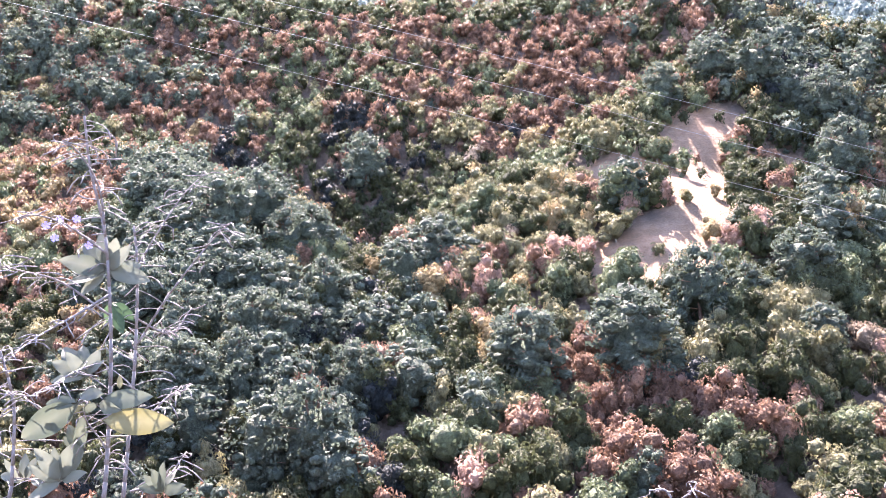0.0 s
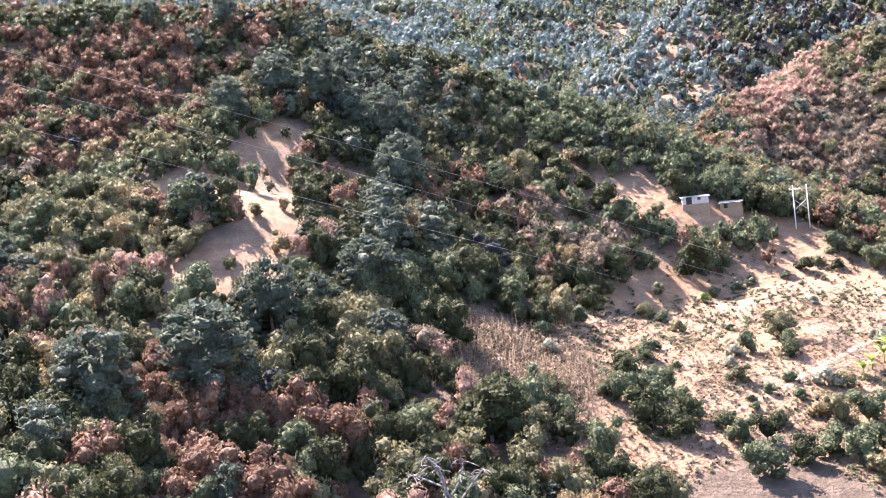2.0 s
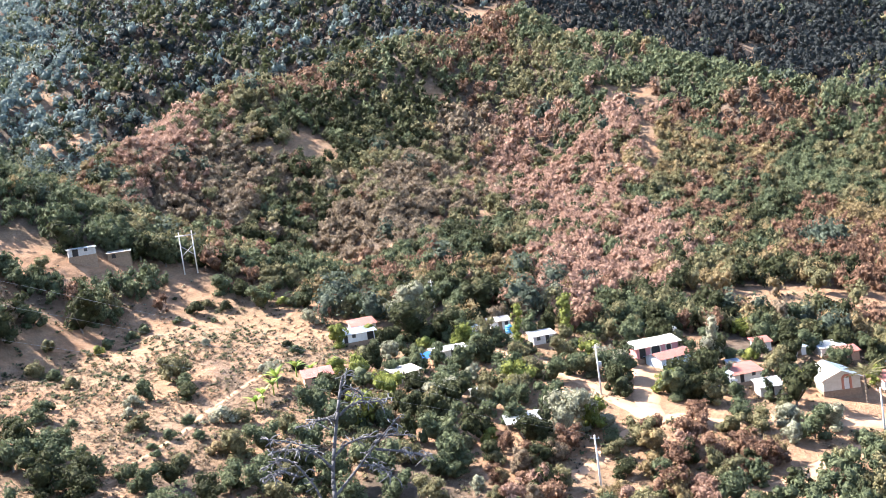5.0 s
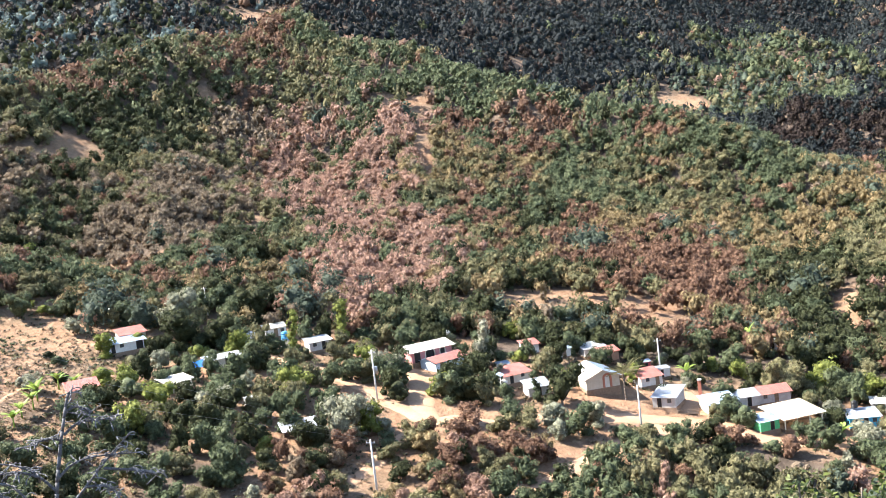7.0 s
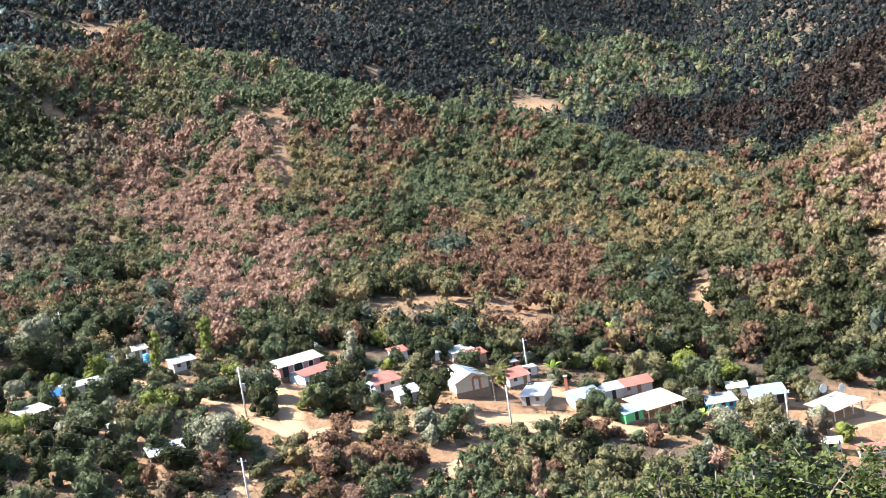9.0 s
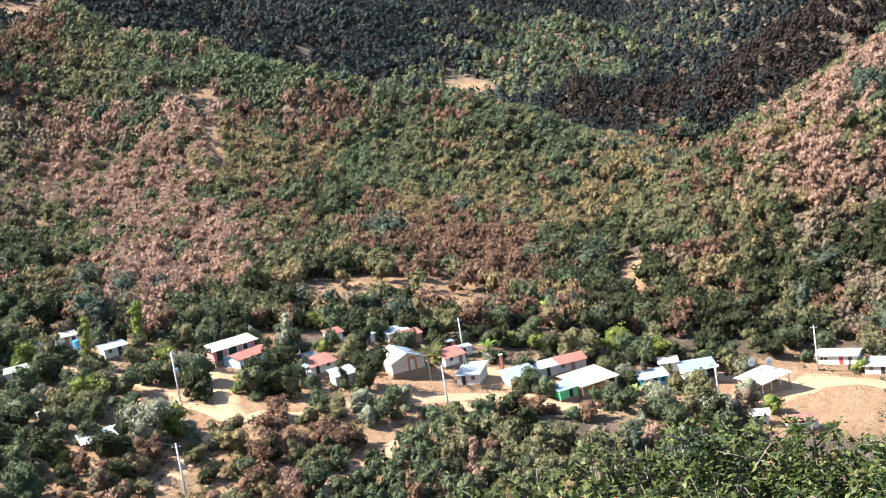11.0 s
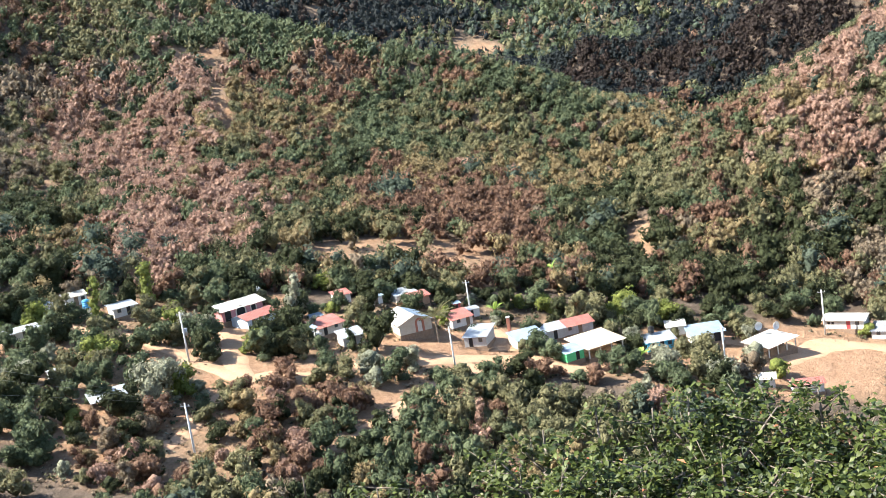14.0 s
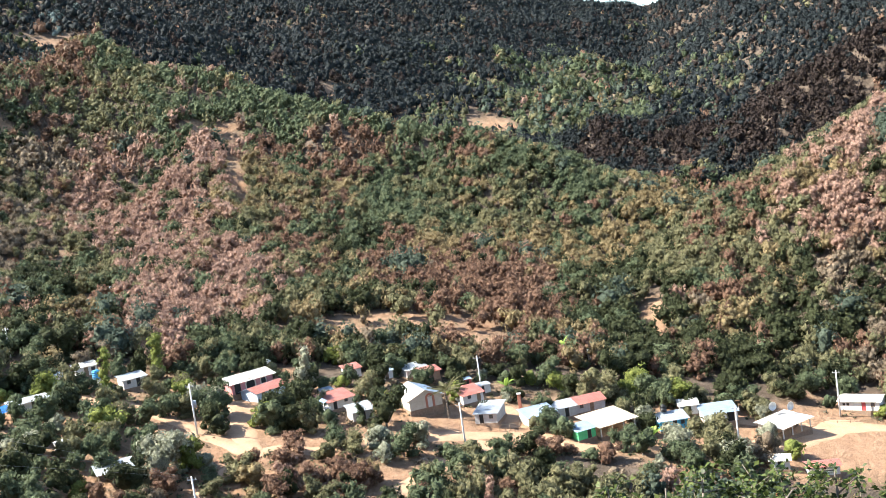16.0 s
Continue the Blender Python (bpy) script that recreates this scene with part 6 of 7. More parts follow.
def fence(points, label, height=1.3, gap=2.0):
    """Posts with two rails."""
    root = tagged(new("fence"), label, "fence")
    root.location = (points[0][0], points[0][1], ground_at(*points[0]))
    o = Vector(root.location)
    posts = []
    for (ax, ay), (bx, by) in zip(points[:-1], points[1:]):
        n = max(1, int(math.hypot(bx - ax, by - ay) / gap))
        posts += [(ax + (bx - ax) * k / n, ay + (by - ay) * k / n) for k in range(n)]
    posts.append(points[-1])
    tops = []
    for p in posts:
        b = Vector((p[0], p[1], ground_at(*p))) - o
        bm = bmesh.new()
        limb(bm, b - Vector((0, 0, 0.4)), b + Vector((0, 0, height)), 0.06, 0.05, 6)
        part("post", bm, M["wood"], root)
        tops.append(b)
    for a, b in zip(tops[:-1], tops[1:]):
        for h in (0.55, 1.15):
            bm = bmesh.new()
            limb(bm, a + Vector((0, 0, h * height / 1.3)), b + Vector((0, 0, h * height / 1.3)), 0.03, 0.03, 5)
            part("rail", bm, M["wood"], root)


fence([(188, 38), (190, 34.5), (191.5, 31.5)], "thin metal fence round the yard")
fence([(207, -13), (211, -21), (213, -31)], "low weathered fence along the sandy bend", 1.0, 2.5)


# ---- tracks ----
def track(name, points, width, label):
    """A sandy track draped over the ground, uneven at the edges."""
    pts = []
    for (ax, ay), (bx, by) in zip(points[:-1], points[1:]):
        n = max(2, int(math.hypot(bx - ax, by - ay) / 1.2))
        pts += [(ax + (bx - ax) * k / n, ay + (by - ay) * k / n) for k in range(n)]
    pts.append(points[-1])
    p = np.array(pts, float)
    for k in range(4):
        p[1:-1] = 0.25 * p[:-2] + 0.5 * p[1:-1] + 0.25 * p[2:]
    t = np.gradient(p, axis=0)
    t /= np.linalg.norm(t, axis=1)[:, None]
    side = np.stack([t[:, 1], -t[:, 0]], 1)
    wob = 0.5 + 0.9 * fractal(p[:, 0], p[:, 1], 5.0, 3, 3)
    cols = np.linspace(-1, 1, 9)
    x = p[:, 0, None] + side[:, 0, None] * cols * width / 2 * wob[:, None]
    y = p[:, 1, None] + side[:, 1, None] * cols * width / 2 * wob[:, None]
    z = land(x, y) + 0.12 - 0.5 * np.abs(cols)[None] ** 6 - 0.08 * np.exp(-((np.abs(cols) - 0.45) / 0.12) ** 2)[None]
    n, m = len(p), len(cols)
    v = np.stack([x, y, z], -1).reshape(-1, 3)
    i, j = np.meshgrid(np.arange(n - 1), np.arange(m - 1), indexing="ij")
    a = i * m + j
    f = np.stack([a, a + m, a + m + 1, a + 1], -1).reshape(-1, 4)
    tagged(new(name, mesh_of(name, v, f, M["road"], True)), label, "road", kind="structure")


track("road_1", [(182, 125), (179, 112), (178, 103), (173, 94), (169, 87), (165, 79), (162, 74)], 5.0, "sandy village track with worn ruts")
track("road_2", [(187, 87.5), (176, 83), (168, 79), (163, 75)], 6.0, "sandy way up to the village hall")
track("road_3", [(163, 75), (168, 72), (167, 66), (173, 61), (176, 56), (181, 47), (186, 39), (187, 33), (186, 27)], 5.5, "sandy main track through the village")
track("road_4", [(140, 59), (145, 55), (150, 51), (159, 48), (169, 45), (174, 42), (182, 40)], 5.5, "sandy track climbing to the village with deep ruts")
track("road_5", [(132, 80), (136, 79), (141, 77), (150, 78), (159, 76), (163, 75)], 4.5, "sandy track below the village")
track("road_6", [(190, 5), (190, -2), (196, -11), (203, -19), (210, -24), (211, -32), (207, -42)], 9.0, "wide pale sandy bend of the road")
track("road_7", [(186, 27), (183, 22), (186, 15), (188, 10), (190, 4)], 4.5, "sandy track in front of the open hall")
track("road_8", [(94, 132), (105, 135), (113, 136), (122, 140), (130, 142), (139, 144), (144, 144)], 1.7, "pale sandy path cut across the bare hill")
track("road_9", [(190, 35), (195, 36), (199, 38), (203, 42)], 6.0, "swept sandy yard between cottages")
track("road_10", [(207, -5), (207, -11), (209, -18)], 5.0, "pale sandy forecourt behind the corner shop")


# ---- trees that crowd round the houses ----
TRACKS = [(180, 115), (178, 103), (173, 94), (167, 82), (176, 83), (168, 79), (168, 72), (168, 66), (174, 60), (181, 47), (186, 37), (187, 30), (150, 51), (159, 48), (169, 45), (145, 55), (141, 77), (150, 78), (184, 22), (187, 14), (190, 2), (195, -9), (203, -19), (210, -26), (199, -29), (194, -35), (195, 36), (200, 39), (190, 88)]


def village_trees():
    """Thickets in the yards and on the slope below, one stand for each sort."""
    stands = {}
    x, y = thicket(122, 246, 44, 99, 4.7)
    low_x, low_y = thicket(122, 170, 58, 84, 3.6)
    for px, py in zip([*x, *low_x], [*y, *low_y]):
        d, a = math.hypot(px, py), math.degrees(math.atan2(px, py))
        if openness(np.array([px]), np.array([py]))[0] > 0.97 or d > 227:
            continue
        bare = a < 49 and d > 165 or (a > 93 and d < 225)
        if bare or any(math.hypot(px - u, py - v) < 4.6 or math.hypot(px - 0.965 * u, py - 0.965 * v) < 4.2 or math.hypot(px - 0.94 * u, py - 0.94 * v) < 3.0 for u, v in TRACKS):
            continue
        # keep trees off the houses, and out of the camera's view of their fronts
        if any(math.hypot(px - u, py - v) < 0.45 * w + 1.6 or math.hypot(px - u * 0.965, py - v * 0.965) < 0.25 * w + 0.8 for u, v, w in FOOTPRINTS):
            continue
        if rng.uniform() < 0.25:
            continue
        below = d < 172 and 56 < a < 80
        sorts = ["russet", "green", "olive", "russet", "dry", "rose", "dark", "ochre"] if below else ["green", "green", "dark", "lime", "silver", "olive", "green", "dark"]
        sp = sorts[int(rng.integers(0, 8))]
        kind = "shrub" if rng.uniform() < 0.3 else "tree"
        stands.setdefault((sp, kind), []).append((px, py, rng.uniform(2.4, 4.6) if below else rng.uniform(2.8, 6.0)))
    for (sp, kind), places in stands.items():
        p = np.array(places)
        spots = np.stack([p[:, 0], p[:, 1], land(p[:, 0], p[:, 1]) - 0.1 * p[:, 2]], -1)
        scatter_woods(sp + ("_thicket" if kind == "shrub" else "_yard_trees"), spots, p[:, 2], M[sp], FORMS[kind], 420, 0.054, WORDS[sp] + " trees and bushes crowding round the village houses", 0)


village_trees()

# ---- palms, bananas, maize ----
def blade(length, width, droop, bends=8, fold=0.25):
    """A long leaf along +y from the origin, folded on its rib and drooping."""
    v, f = [], []
    for k in range(bends + 1):
        s = k / bends
        w = width * (math.sin(math.pi * min(1, s * 0.93 + 0.05)) ** 0.6) * 0.5
        y, z = length * s * (1 - 0.18 * droop * s), -droop * length * s * s * 0.6
        v += [(-w, y, z + fold * w), (0, y, z), (w, y, z + fold * w)]
    for k in range(bends):
        a = 3 * k
        f += [(a, a + 1, a + 4, a + 3), (a + 1, a + 2, a + 5, a + 4)]
    return np.array(v), np.array(f)


def banana(x, y, size, seed):
    r = random.Random(seed)
    root = tagged(new("banana_plant"), "green banana plant with broad drooping leaves on the slope", "banana plant", group="bananas below the houses")
    root.location = (x, y, ground_at(x, y))
    bm = bmesh.new()
    limb(bm, (0, 0, -0.4), (0, 0, size * 0.55), 0.16, 0.10, 8)
    part("stem", bm, M["leaf_banana"], root)
    for k in range(9):
        v, f = blade(size * r.uniform(0.6, 0.85), size * 0.24, r.uniform(0.2, 0.9))
        ob = part("leaf", mesh_of("leaf", v, f, M["leaf_banana"], True), None, root)
        ob.matrix_basis = pose(0, 0, size * 0.52, r.uniform(25, 70), 0, 40 * k + r.uniform(-15, 15))


for k, (x, y, size) in enumerate([(136, 136.7, 3.6), (145.2, 139.3, 3.4), (129, 134.4, 3.2), (139, 138.5, 3.8), (132.5, 136, 3.0), (164, 116, 3.0), (147, 137, 2.8), (236, 31, 4.2), (239, 29, 3.8), (189.5, 10.5, 3.4), (208, 39.5, 3.2)]):
    banana(x, y, size, k)


def palm(x, y, h):
    root = tagged(new("palm_tree"), "tall feathery palm with a pale trunk beside the church", "palm")
    root.location = (x, y, ground_at(x, y))
    bm = bmesh.new()
    for k in range(8):
        limb(bm, (0.03 * math.sin(k), 0, h * 0.62 * (k - 0.5) / 8), (0.03 * math.sin(k + 1), 0, h * 0.62 * (k + 0.6) / 8), 0.22 - 0.008 * k, 0.20 - 0.008 * k, 10)
    part("trunk", bm, M["bark"], root)
    r = random.Random(4)
    for k in range(22):
        vs, fs, base = [], [], 0
        length = h * r.uniform(0.38, 0.48)
        droop = r.uniform(0.3, 1.1)
        for j in range(2, 22):
            s = j / 22
            c = np.array([0, length * s, -droop * length * s * s * 0.55])
            for side in (-1, 1):
                tip = c + np.array([side * 0.75 * math.sin(3.0 * s + 0.15), 0.35, -0.22])
                vs += [c + (0, -0.05, 0), c + (0, 0.10, 0), tip]
                fs.append((base, base + 1, base + 2))
                base += 3
        ob = part("frond", mesh_of("frond", np.array(vs), np.array(fs), M["olive"]), None, root)
        ob.matrix_basis = pose(0, 0, h * 0.62, r.uniform(5, 65), 0, 16.4 * k)


palm(190.5, 47.8, 8.5)


def maize():
    """A patch of standing dry maize."""
    x, y = thicket(140, 200, 18, 34, 0.72)
    q = blotch(x, y, 76, 157, 13, 15, -26)
    keep = q > rng.uniform(0.15, 0.5, len(x))
    x, y = x[keep], y[keep]
    z = land(x, y)
    n = len(x)
    vs, fs, base = [], [], 0
    for k in range(5):
        a, h = rng.uniform(0, 6.28, n), rng.uniform(1.5, 2.6, n)
        low = rng.uniform(0.0, 0.6, n) * h * (k > 0)
        foot = np.stack([x, y, z + low], -1)
        lean = np.stack([np.cos(a), np.sin(a), np.zeros(n)], -1)
        wide = np.stack([-np.sin(a), np.cos(a), np.zeros(n)], -1) * (0.13 if k else 0.07)
        tip = foot + (lean * 0.75 + [0, 0, 0.25] if k else lean * 0.15 + np.array([0, 0, 1.0]) * h[:, None])
        vs.append(np.stack([foot - wide, foot + wide, tip], 1).reshape(-1, 3))
        fs.append(np.arange(3 * n).reshape(n, 3) + base)
        base += 3 * n
    me = mesh_of("dry_maize", np.vstack(vs), np.vstack(fs), M["straw"], False, np.tile(np.repeat(rng.uniform(0, 1, n), 3), 5))
    tagged(new("dry_maize", me), "patch of standing dry maize on the slope", "crop", kind="stuff")


maize()


# ---- wires from the knoll above the road down to the pole below the village ----
def wire(a, b, sag):
    pts = [Vector(a).lerp(Vector(b), k / 48) - Vector((0, 0, sag * 4 * (k / 48) * (1 - k / 48))) for k in range(49)]
    cu = bpy.data.curves.new("power_line", "CURVE")
    cu.dimensions, cu.bevel_depth, cu.bevel_resolution = "3D", 0.008, 1
    sp = cu.splines.new("POLY")
    sp.points.add(len(pts) - 1)
    for p, q in zip(sp.points, pts):
        p.co = (*q, 1)
    cu.materials.append(M["wire"])
    tagged(new("power_line", cu), "thin grey power line spanning the valley", "power line", group="power lines")


utility_pole(-72.0, 43.5, 14.0, "utility pole on the knoll beside the road")
TOP = ground_at(-72, 43.5) + 13.6
END = ground_at(134.1, 72.0) + 8.7
# negative sag: bowed upwards so the lines fit the camera's view
wire((-72, 43.5, TOP), (134.1, 71.4, END), -1.4)
wire((-72, 44.2, TOP + 0.1), (134.1, 72.0, END + 0.1), -3.6)
wire((-72, 42.9, TOP + 0.2), (134.1, 72.6, END + 0.2), -5.0)


# ---- plants close to the road ----
def leaf_shape(length, width, bend=0.15, fold=0.2, points=12):
    """An ovate leaf along +y: a cupped, slightly crumpled blade with a folded midrib."""
    v, f = [], []
    rows = (-1.0, -0.55, 0.0, 0.55, 1.0)
    for k in range(points + 1):
        s = k / points
        w = width * 0.5 * (math.sin(math.pi * s ** 0.85) ** 0.72 if 0 < s < 1 else 0.02)
        z = -bend * length * (s - 0.2) ** 2
        for c in rows:
            crumple = 0.05 * width * math.sin(13 * s + 2.5 * c) * abs(c)
            v.append((w * c, length * s + 0.06 * length * c * c * (1 - s), z + fold * w * (abs(c) - 0.45 * c * c) + crumple))
    m = len(rows)
    for k in range(points):
        for q in range(m - 1):
            a = m * k + q
            f.append((a, a + 1, a + m + 1, a + m))
    return np.array(v), np.array(f)


def tube_line(bm, pts, r0, r1, sides=6):
    n = len(pts) - 1
    for k in range(n):
        limb(bm, pts[k], pts[k + 1], r0 + (r1 - r0) * k / n, r0 + (r1 - r0) * (k + 1) / n, sides)


def smoothed(pts, steps=5):
    """Points along a smooth curve through pts."""
    p = [Vector(q) for q in pts]
    p = [p[0] * 2 - p[1]] + p + [p[-1] * 2 - p[-2]]
    out = []
    for k in range(1, len(p) - 2):
        for j in range(steps):
            t = j / steps
            out.append(0.5 * ((2 * p[k]) + (p[k + 1] - p[k - 1]) * t + (2 * p[k - 1] - 5 * p[k] + 4 * p[k + 1] - p[k + 2]) * t * t + (3 * p[k] - p[k - 1] - 3 * p[k + 1] + p[k + 2]) * t ** 3))
    return out + [p[-2]]


def spikes(name, material, stem, path, count, length, radius, r, start=0.25):
    """Curled dry flower spikes along the outer part of a stem, each a piece of its own."""
    for k in range(count):
        s = start + (1 - start) * (k + r.uniform(0, 1)) / count
        i = min(int(s * (len(path) - 1)), len(path) - 2)
        a = path[i].lerp(path[i + 1], s * (len(path) - 1) - i)
        t = r.uniform(0, 6.28)
        d = Vector((math.cos(t), math.sin(t), r.uniform(-0.1, 0.7))).normalized()
        size = length * r.uniform(0.5, 1.2)
        droop, curl = size * r.uniform(0.1, 0.75), Vector((r.gauss(0, 1), r.gauss(0, 1), r.gauss(0, 0.6))) * size * 0.16
        pts = [a + d * size * u + curl * math.sin(3.0 * u) + Vector((0, 0, -droop * u * u)) for u in (0, 0.25, 0.5, 0.75, 1.0)]
        bm = bmesh.new()
        tube_line(bm, pts, radius * 0.6, radius, 5)
        tip = pts[-1]
        limb(bm, pts[-2], tip + (tip - pts[-2]) * 0.3, radius * 1.2, radius * 0.8, 5)
        part(name, bm, material, stem)


def rosette_leaf(parent, centre, length, mat, r, tilt=None):
    v, f = leaf_shape(length, length * r.uniform(0.52, 0.64), r.uniform(0.1, 0.5), r.uniform(0.05, 0.3))
    ob = part("leaf", mesh_of("leaf", v - np.array([0, length * 0.5, 0]), f, mat, True), None, parent)
    ob.matrix_basis = Matrix.LocRotScale(Vector(centre), Euler((radians(r.uniform(15, 115) if tilt is None else tilt), radians(r.uniform(-115, 115)), radians(r.uniform(-35, 35)))), None)
    return ob


def face(parent, base, turn, length, mat, r):
    """A leaf that springs from base at turn degrees above the horizontal, its blade turned towards the camera."""
    v, f = leaf_shape(length, length * r.uniform(0.36, 0.46), r.uniform(0.05, 0.35), r.uniform(0.15, 0.4))
    a, lean = radians(turn + r.uniform(-6, 6)), radians(r.uniform(-38, 30))
    along = Vector((math.cos(a) * math.cos(lean), math.sin(lean), math.sin(a) * math.cos(lean)))
    up = Vector((r.uniform(-0.7, 0.7), -1.0, r.uniform(0.0, 1.1)))
    side = along.cross(up).normalized()
    turned = Matrix((side, along, side.cross(along))).transposed().to_4x4()
    ob = part("leaf", mesh_of("leaf", v, f, mat, True), None, parent)
    ob.matrix_basis = Matrix.Translation(base) @ turned
    return ob


def roadside_shrub():
    r = random.Random(12)
    root = tagged(new("roadside_shrub"), "tall sage-green shrub with felted leaves and dry flower spikes", "shrub")
    stems = [
        [(-0.694, 2.056, -0.594), (-0.681, 2.102, -0.475), (-0.668, 2.139, -0.357), (-0.648, 2.177, -0.191), (-0.634, 2.200, -0.030), (-0.634, 2.210, 0.064)],
        [(-0.717, 1.999, -0.573), (-0.697, 2.036, -0.457), (-0.683, 2.065, -0.330), (-0.668, 2.090, -0.156), (-0.660, 2.098, 0.044), (-0.672, 2.087, 0.179), (-0.669, 2.076, 0.283)],
        [(-0.895, 2.041, -0.569), (-0.876, 2.048, -0.418), (-0.854, 2.046, -0.265), (-0.858, 2.020, -0.152)],
    ]
    twigs = [
        [(-0.650, 2.199, -0.182), (-0.570, 2.192, -0.083), (-0.464, 2.184, 0.024), (-0.423, 2.158, 0.049)],
        [(-0.637, 2.210, -0.030), (-0.616, 2.233, 0.015), (-0.544, 2.266, 0.116), (-0.494, 2.291, 0.163)],
        [(-0.660, 2.098, 0.044), (-0.651, 2.061, 0.143), (-0.675, 2.012, 0.218), (-0.700, 1.966, 0.228)],
        [(-0.661, 2.097, -0.068), (-0.708, 2.009, -0.101), (-0.752, 1.920, -0.130), (-0.773, 1.837, -0.159)],
        [(-0.685, 2.081, -0.199), (-0.716, 1.999, -0.206), (-0.759, 1.908, -0.231), (-0.784, 1.828, -0.205)],
        [(-0.662, 2.121, -0.354), (-0.632, 2.152, -0.329), (-0.591, 2.186, -0.292), (-0.561, 2.212, -0.287)],
        [(-0.654, 2.201, -0.123), (-0.592, 2.242, -0.168), (-0.549, 2.282, -0.121)],
    ]
    twigs += [
        [(-0.660, 2.098, 0.011), (-0.713, 2.044, 0.072), (-0.756, 1.992, 0.097), (-0.781, 1.947, 0.089)],
        [(-0.665, 2.094, -0.112), (-0.728, 2.023, -0.035), (-0.772, 1.952, -0.006), (-0.788, 1.892, 0.008)],
        [(-0.665, 2.099, -0.463), (-0.609, 2.144, -0.457), (-0.569, 2.190, -0.412)],
    ]
    foot = Vector((-0.73, 2.02, ground_at(-0.73, 2.02)))
    root.location = foot
    for k, line in enumerate(stems):
        low = Vector(line[0])
        start = foot + Vector((0.05 * (k - 1), 0.03 * k, -0.05))
        path = smoothed([start, start.lerp(low, 0.5) + Vector((0.02, 0, 0)), *line], 4)
        bm = bmesh.new()
        tube_line(bm, [p - foot for p in path], 0.0062, 0.0022, 8)
        st = part("stem", bm, M["stem"], root)
        spikes("flower_spike", M["fluff_pale"], st, [p - foot for p in path], 34, 0.075, 0.0014, r, 0.5)
    twigs.append([(-0.704, 2.06, -0.46), (-0.689, 2.06, -0.373), (-0.719, 2.04, -0.294), (-0.696, 2.06, -0.25)])
    for line in twigs:
        path = [p - foot for p in smoothed(line, 4)]
        bm = bmesh.new()
        tube_line(bm, path, 0.0026, 0.0011, 6)
        tw = part("twig", bm, M["stem"], root)
        spikes("flower_spike", M["fluff_pale"], tw, path, 22, 0.05, 0.0013, r, 0.2)
    # sprays of leaves: kind, where they spring from, and the turn and length of each leaf
    sprays = [
        ("leaf_pale", (-0.671, 2.12, -0.023), [(150, 0.095), (172, 0.1), (122, 0.08), (97, 0.085), (62, 0.07), (35, 0.075), (12, 0.07), (197, 0.08), (218, 0.07), (78, 0.06), (345, 0.085), (135, 0.06)]),
        ("leaf_dark", (-0.682, 2.16, -0.087), [(292, 0.075), (250, 0.05), (318, 0.06)]),
        ("leaf_pale", (-0.714, 2.05, -0.222), [(97, 0.072), (132, 0.09), (114, 0.06), (62, 0.06), (152, 0.07), (40, 0.055), (168, 0.06), (80, 0.05)]),
        ("leaf_sage", (-0.713, 2.0, -0.263), [(205, 0.14), (176, 0.07), (228, 0.06)]),
        ("leaf_sage", (-0.676, 2.0, -0.269), [(6, 0.1), (338, 0.055), (200, 0.045)]),
        ("leaf_pale", (-0.656, 1.98, -0.249), [(178, 0.062)]),
        ("leaf_yellow", (-0.669, 1.98, -0.299), [(352, 0.135)]),
        ("leaf_yellow", (-0.64, 2.02, -0.249), [(85, 0.03)]),
        ("leaf_yellow", (-0.747, 2.03, -0.289), [(200, 0.045), (30, 0.04)]),
        ("leaf_pale", (-0.776, 2.04, -0.417), [(100, 0.068), (130, 0.07), (70, 0.075), (150, 0.07), (45, 0.06), (175, 0.08), (20, 0.065), (60, 0.09), (115, 0.085), (197, 0.07)]),
        ("leaf_sage", (-0.751, 2.08, -0.371), [(110, 0.06), (60, 0.075), (85, 0.07), (140, 0.05)]),
        ("leaf_sage", (-0.6, 2.1, -0.472), [(100, 0.058), (60, 0.052), (135, 0.052), (25, 0.058), (80, 0.068), (155, 0.052), (5, 0.05)]),
        ("leaf_pale", (-0.871, 2.1, -0.42), [(95, 0.055), (130, 0.06), (60, 0.05), (165, 0.06)]),
    ]
    for mat, spot, leaves in sprays:
        for turn, length in leaves:
            face(root, Vector(spot) - foot, turn, length, M[mat], r)
    for x, y, z in ((-0.745, 2.02, 0.075), (-0.725, 2.04, 0.085), (-0.700, 2.06, 0.083), (-0.688, 2.08, 0.030), (-0.735, 2.03, 0.050)):
        bm = bmesh.new()
        for k in range(5):
            t = 1.2566 * k
            slab(bm, [(0, 0, 0), (0.008 * math.cos(t), 0.008 * math.sin(t), 0.003), (0.009 * math.cos(t + 0.6), 0.009 * math.sin(t + 0.6), 0.002), (0.006 * math.cos(t + 1.0), 0.006 * math.sin(t + 1.0), 0.001)], 0.0008)
        ob = part("flower", bm, M["petal"], root, "lilac flower")
        ob.matrix_basis = Matrix.LocRotScale(Vector((x, y, z)) - foot, Euler((1.2, 0, 0.3)), None)


roadside_shrub()


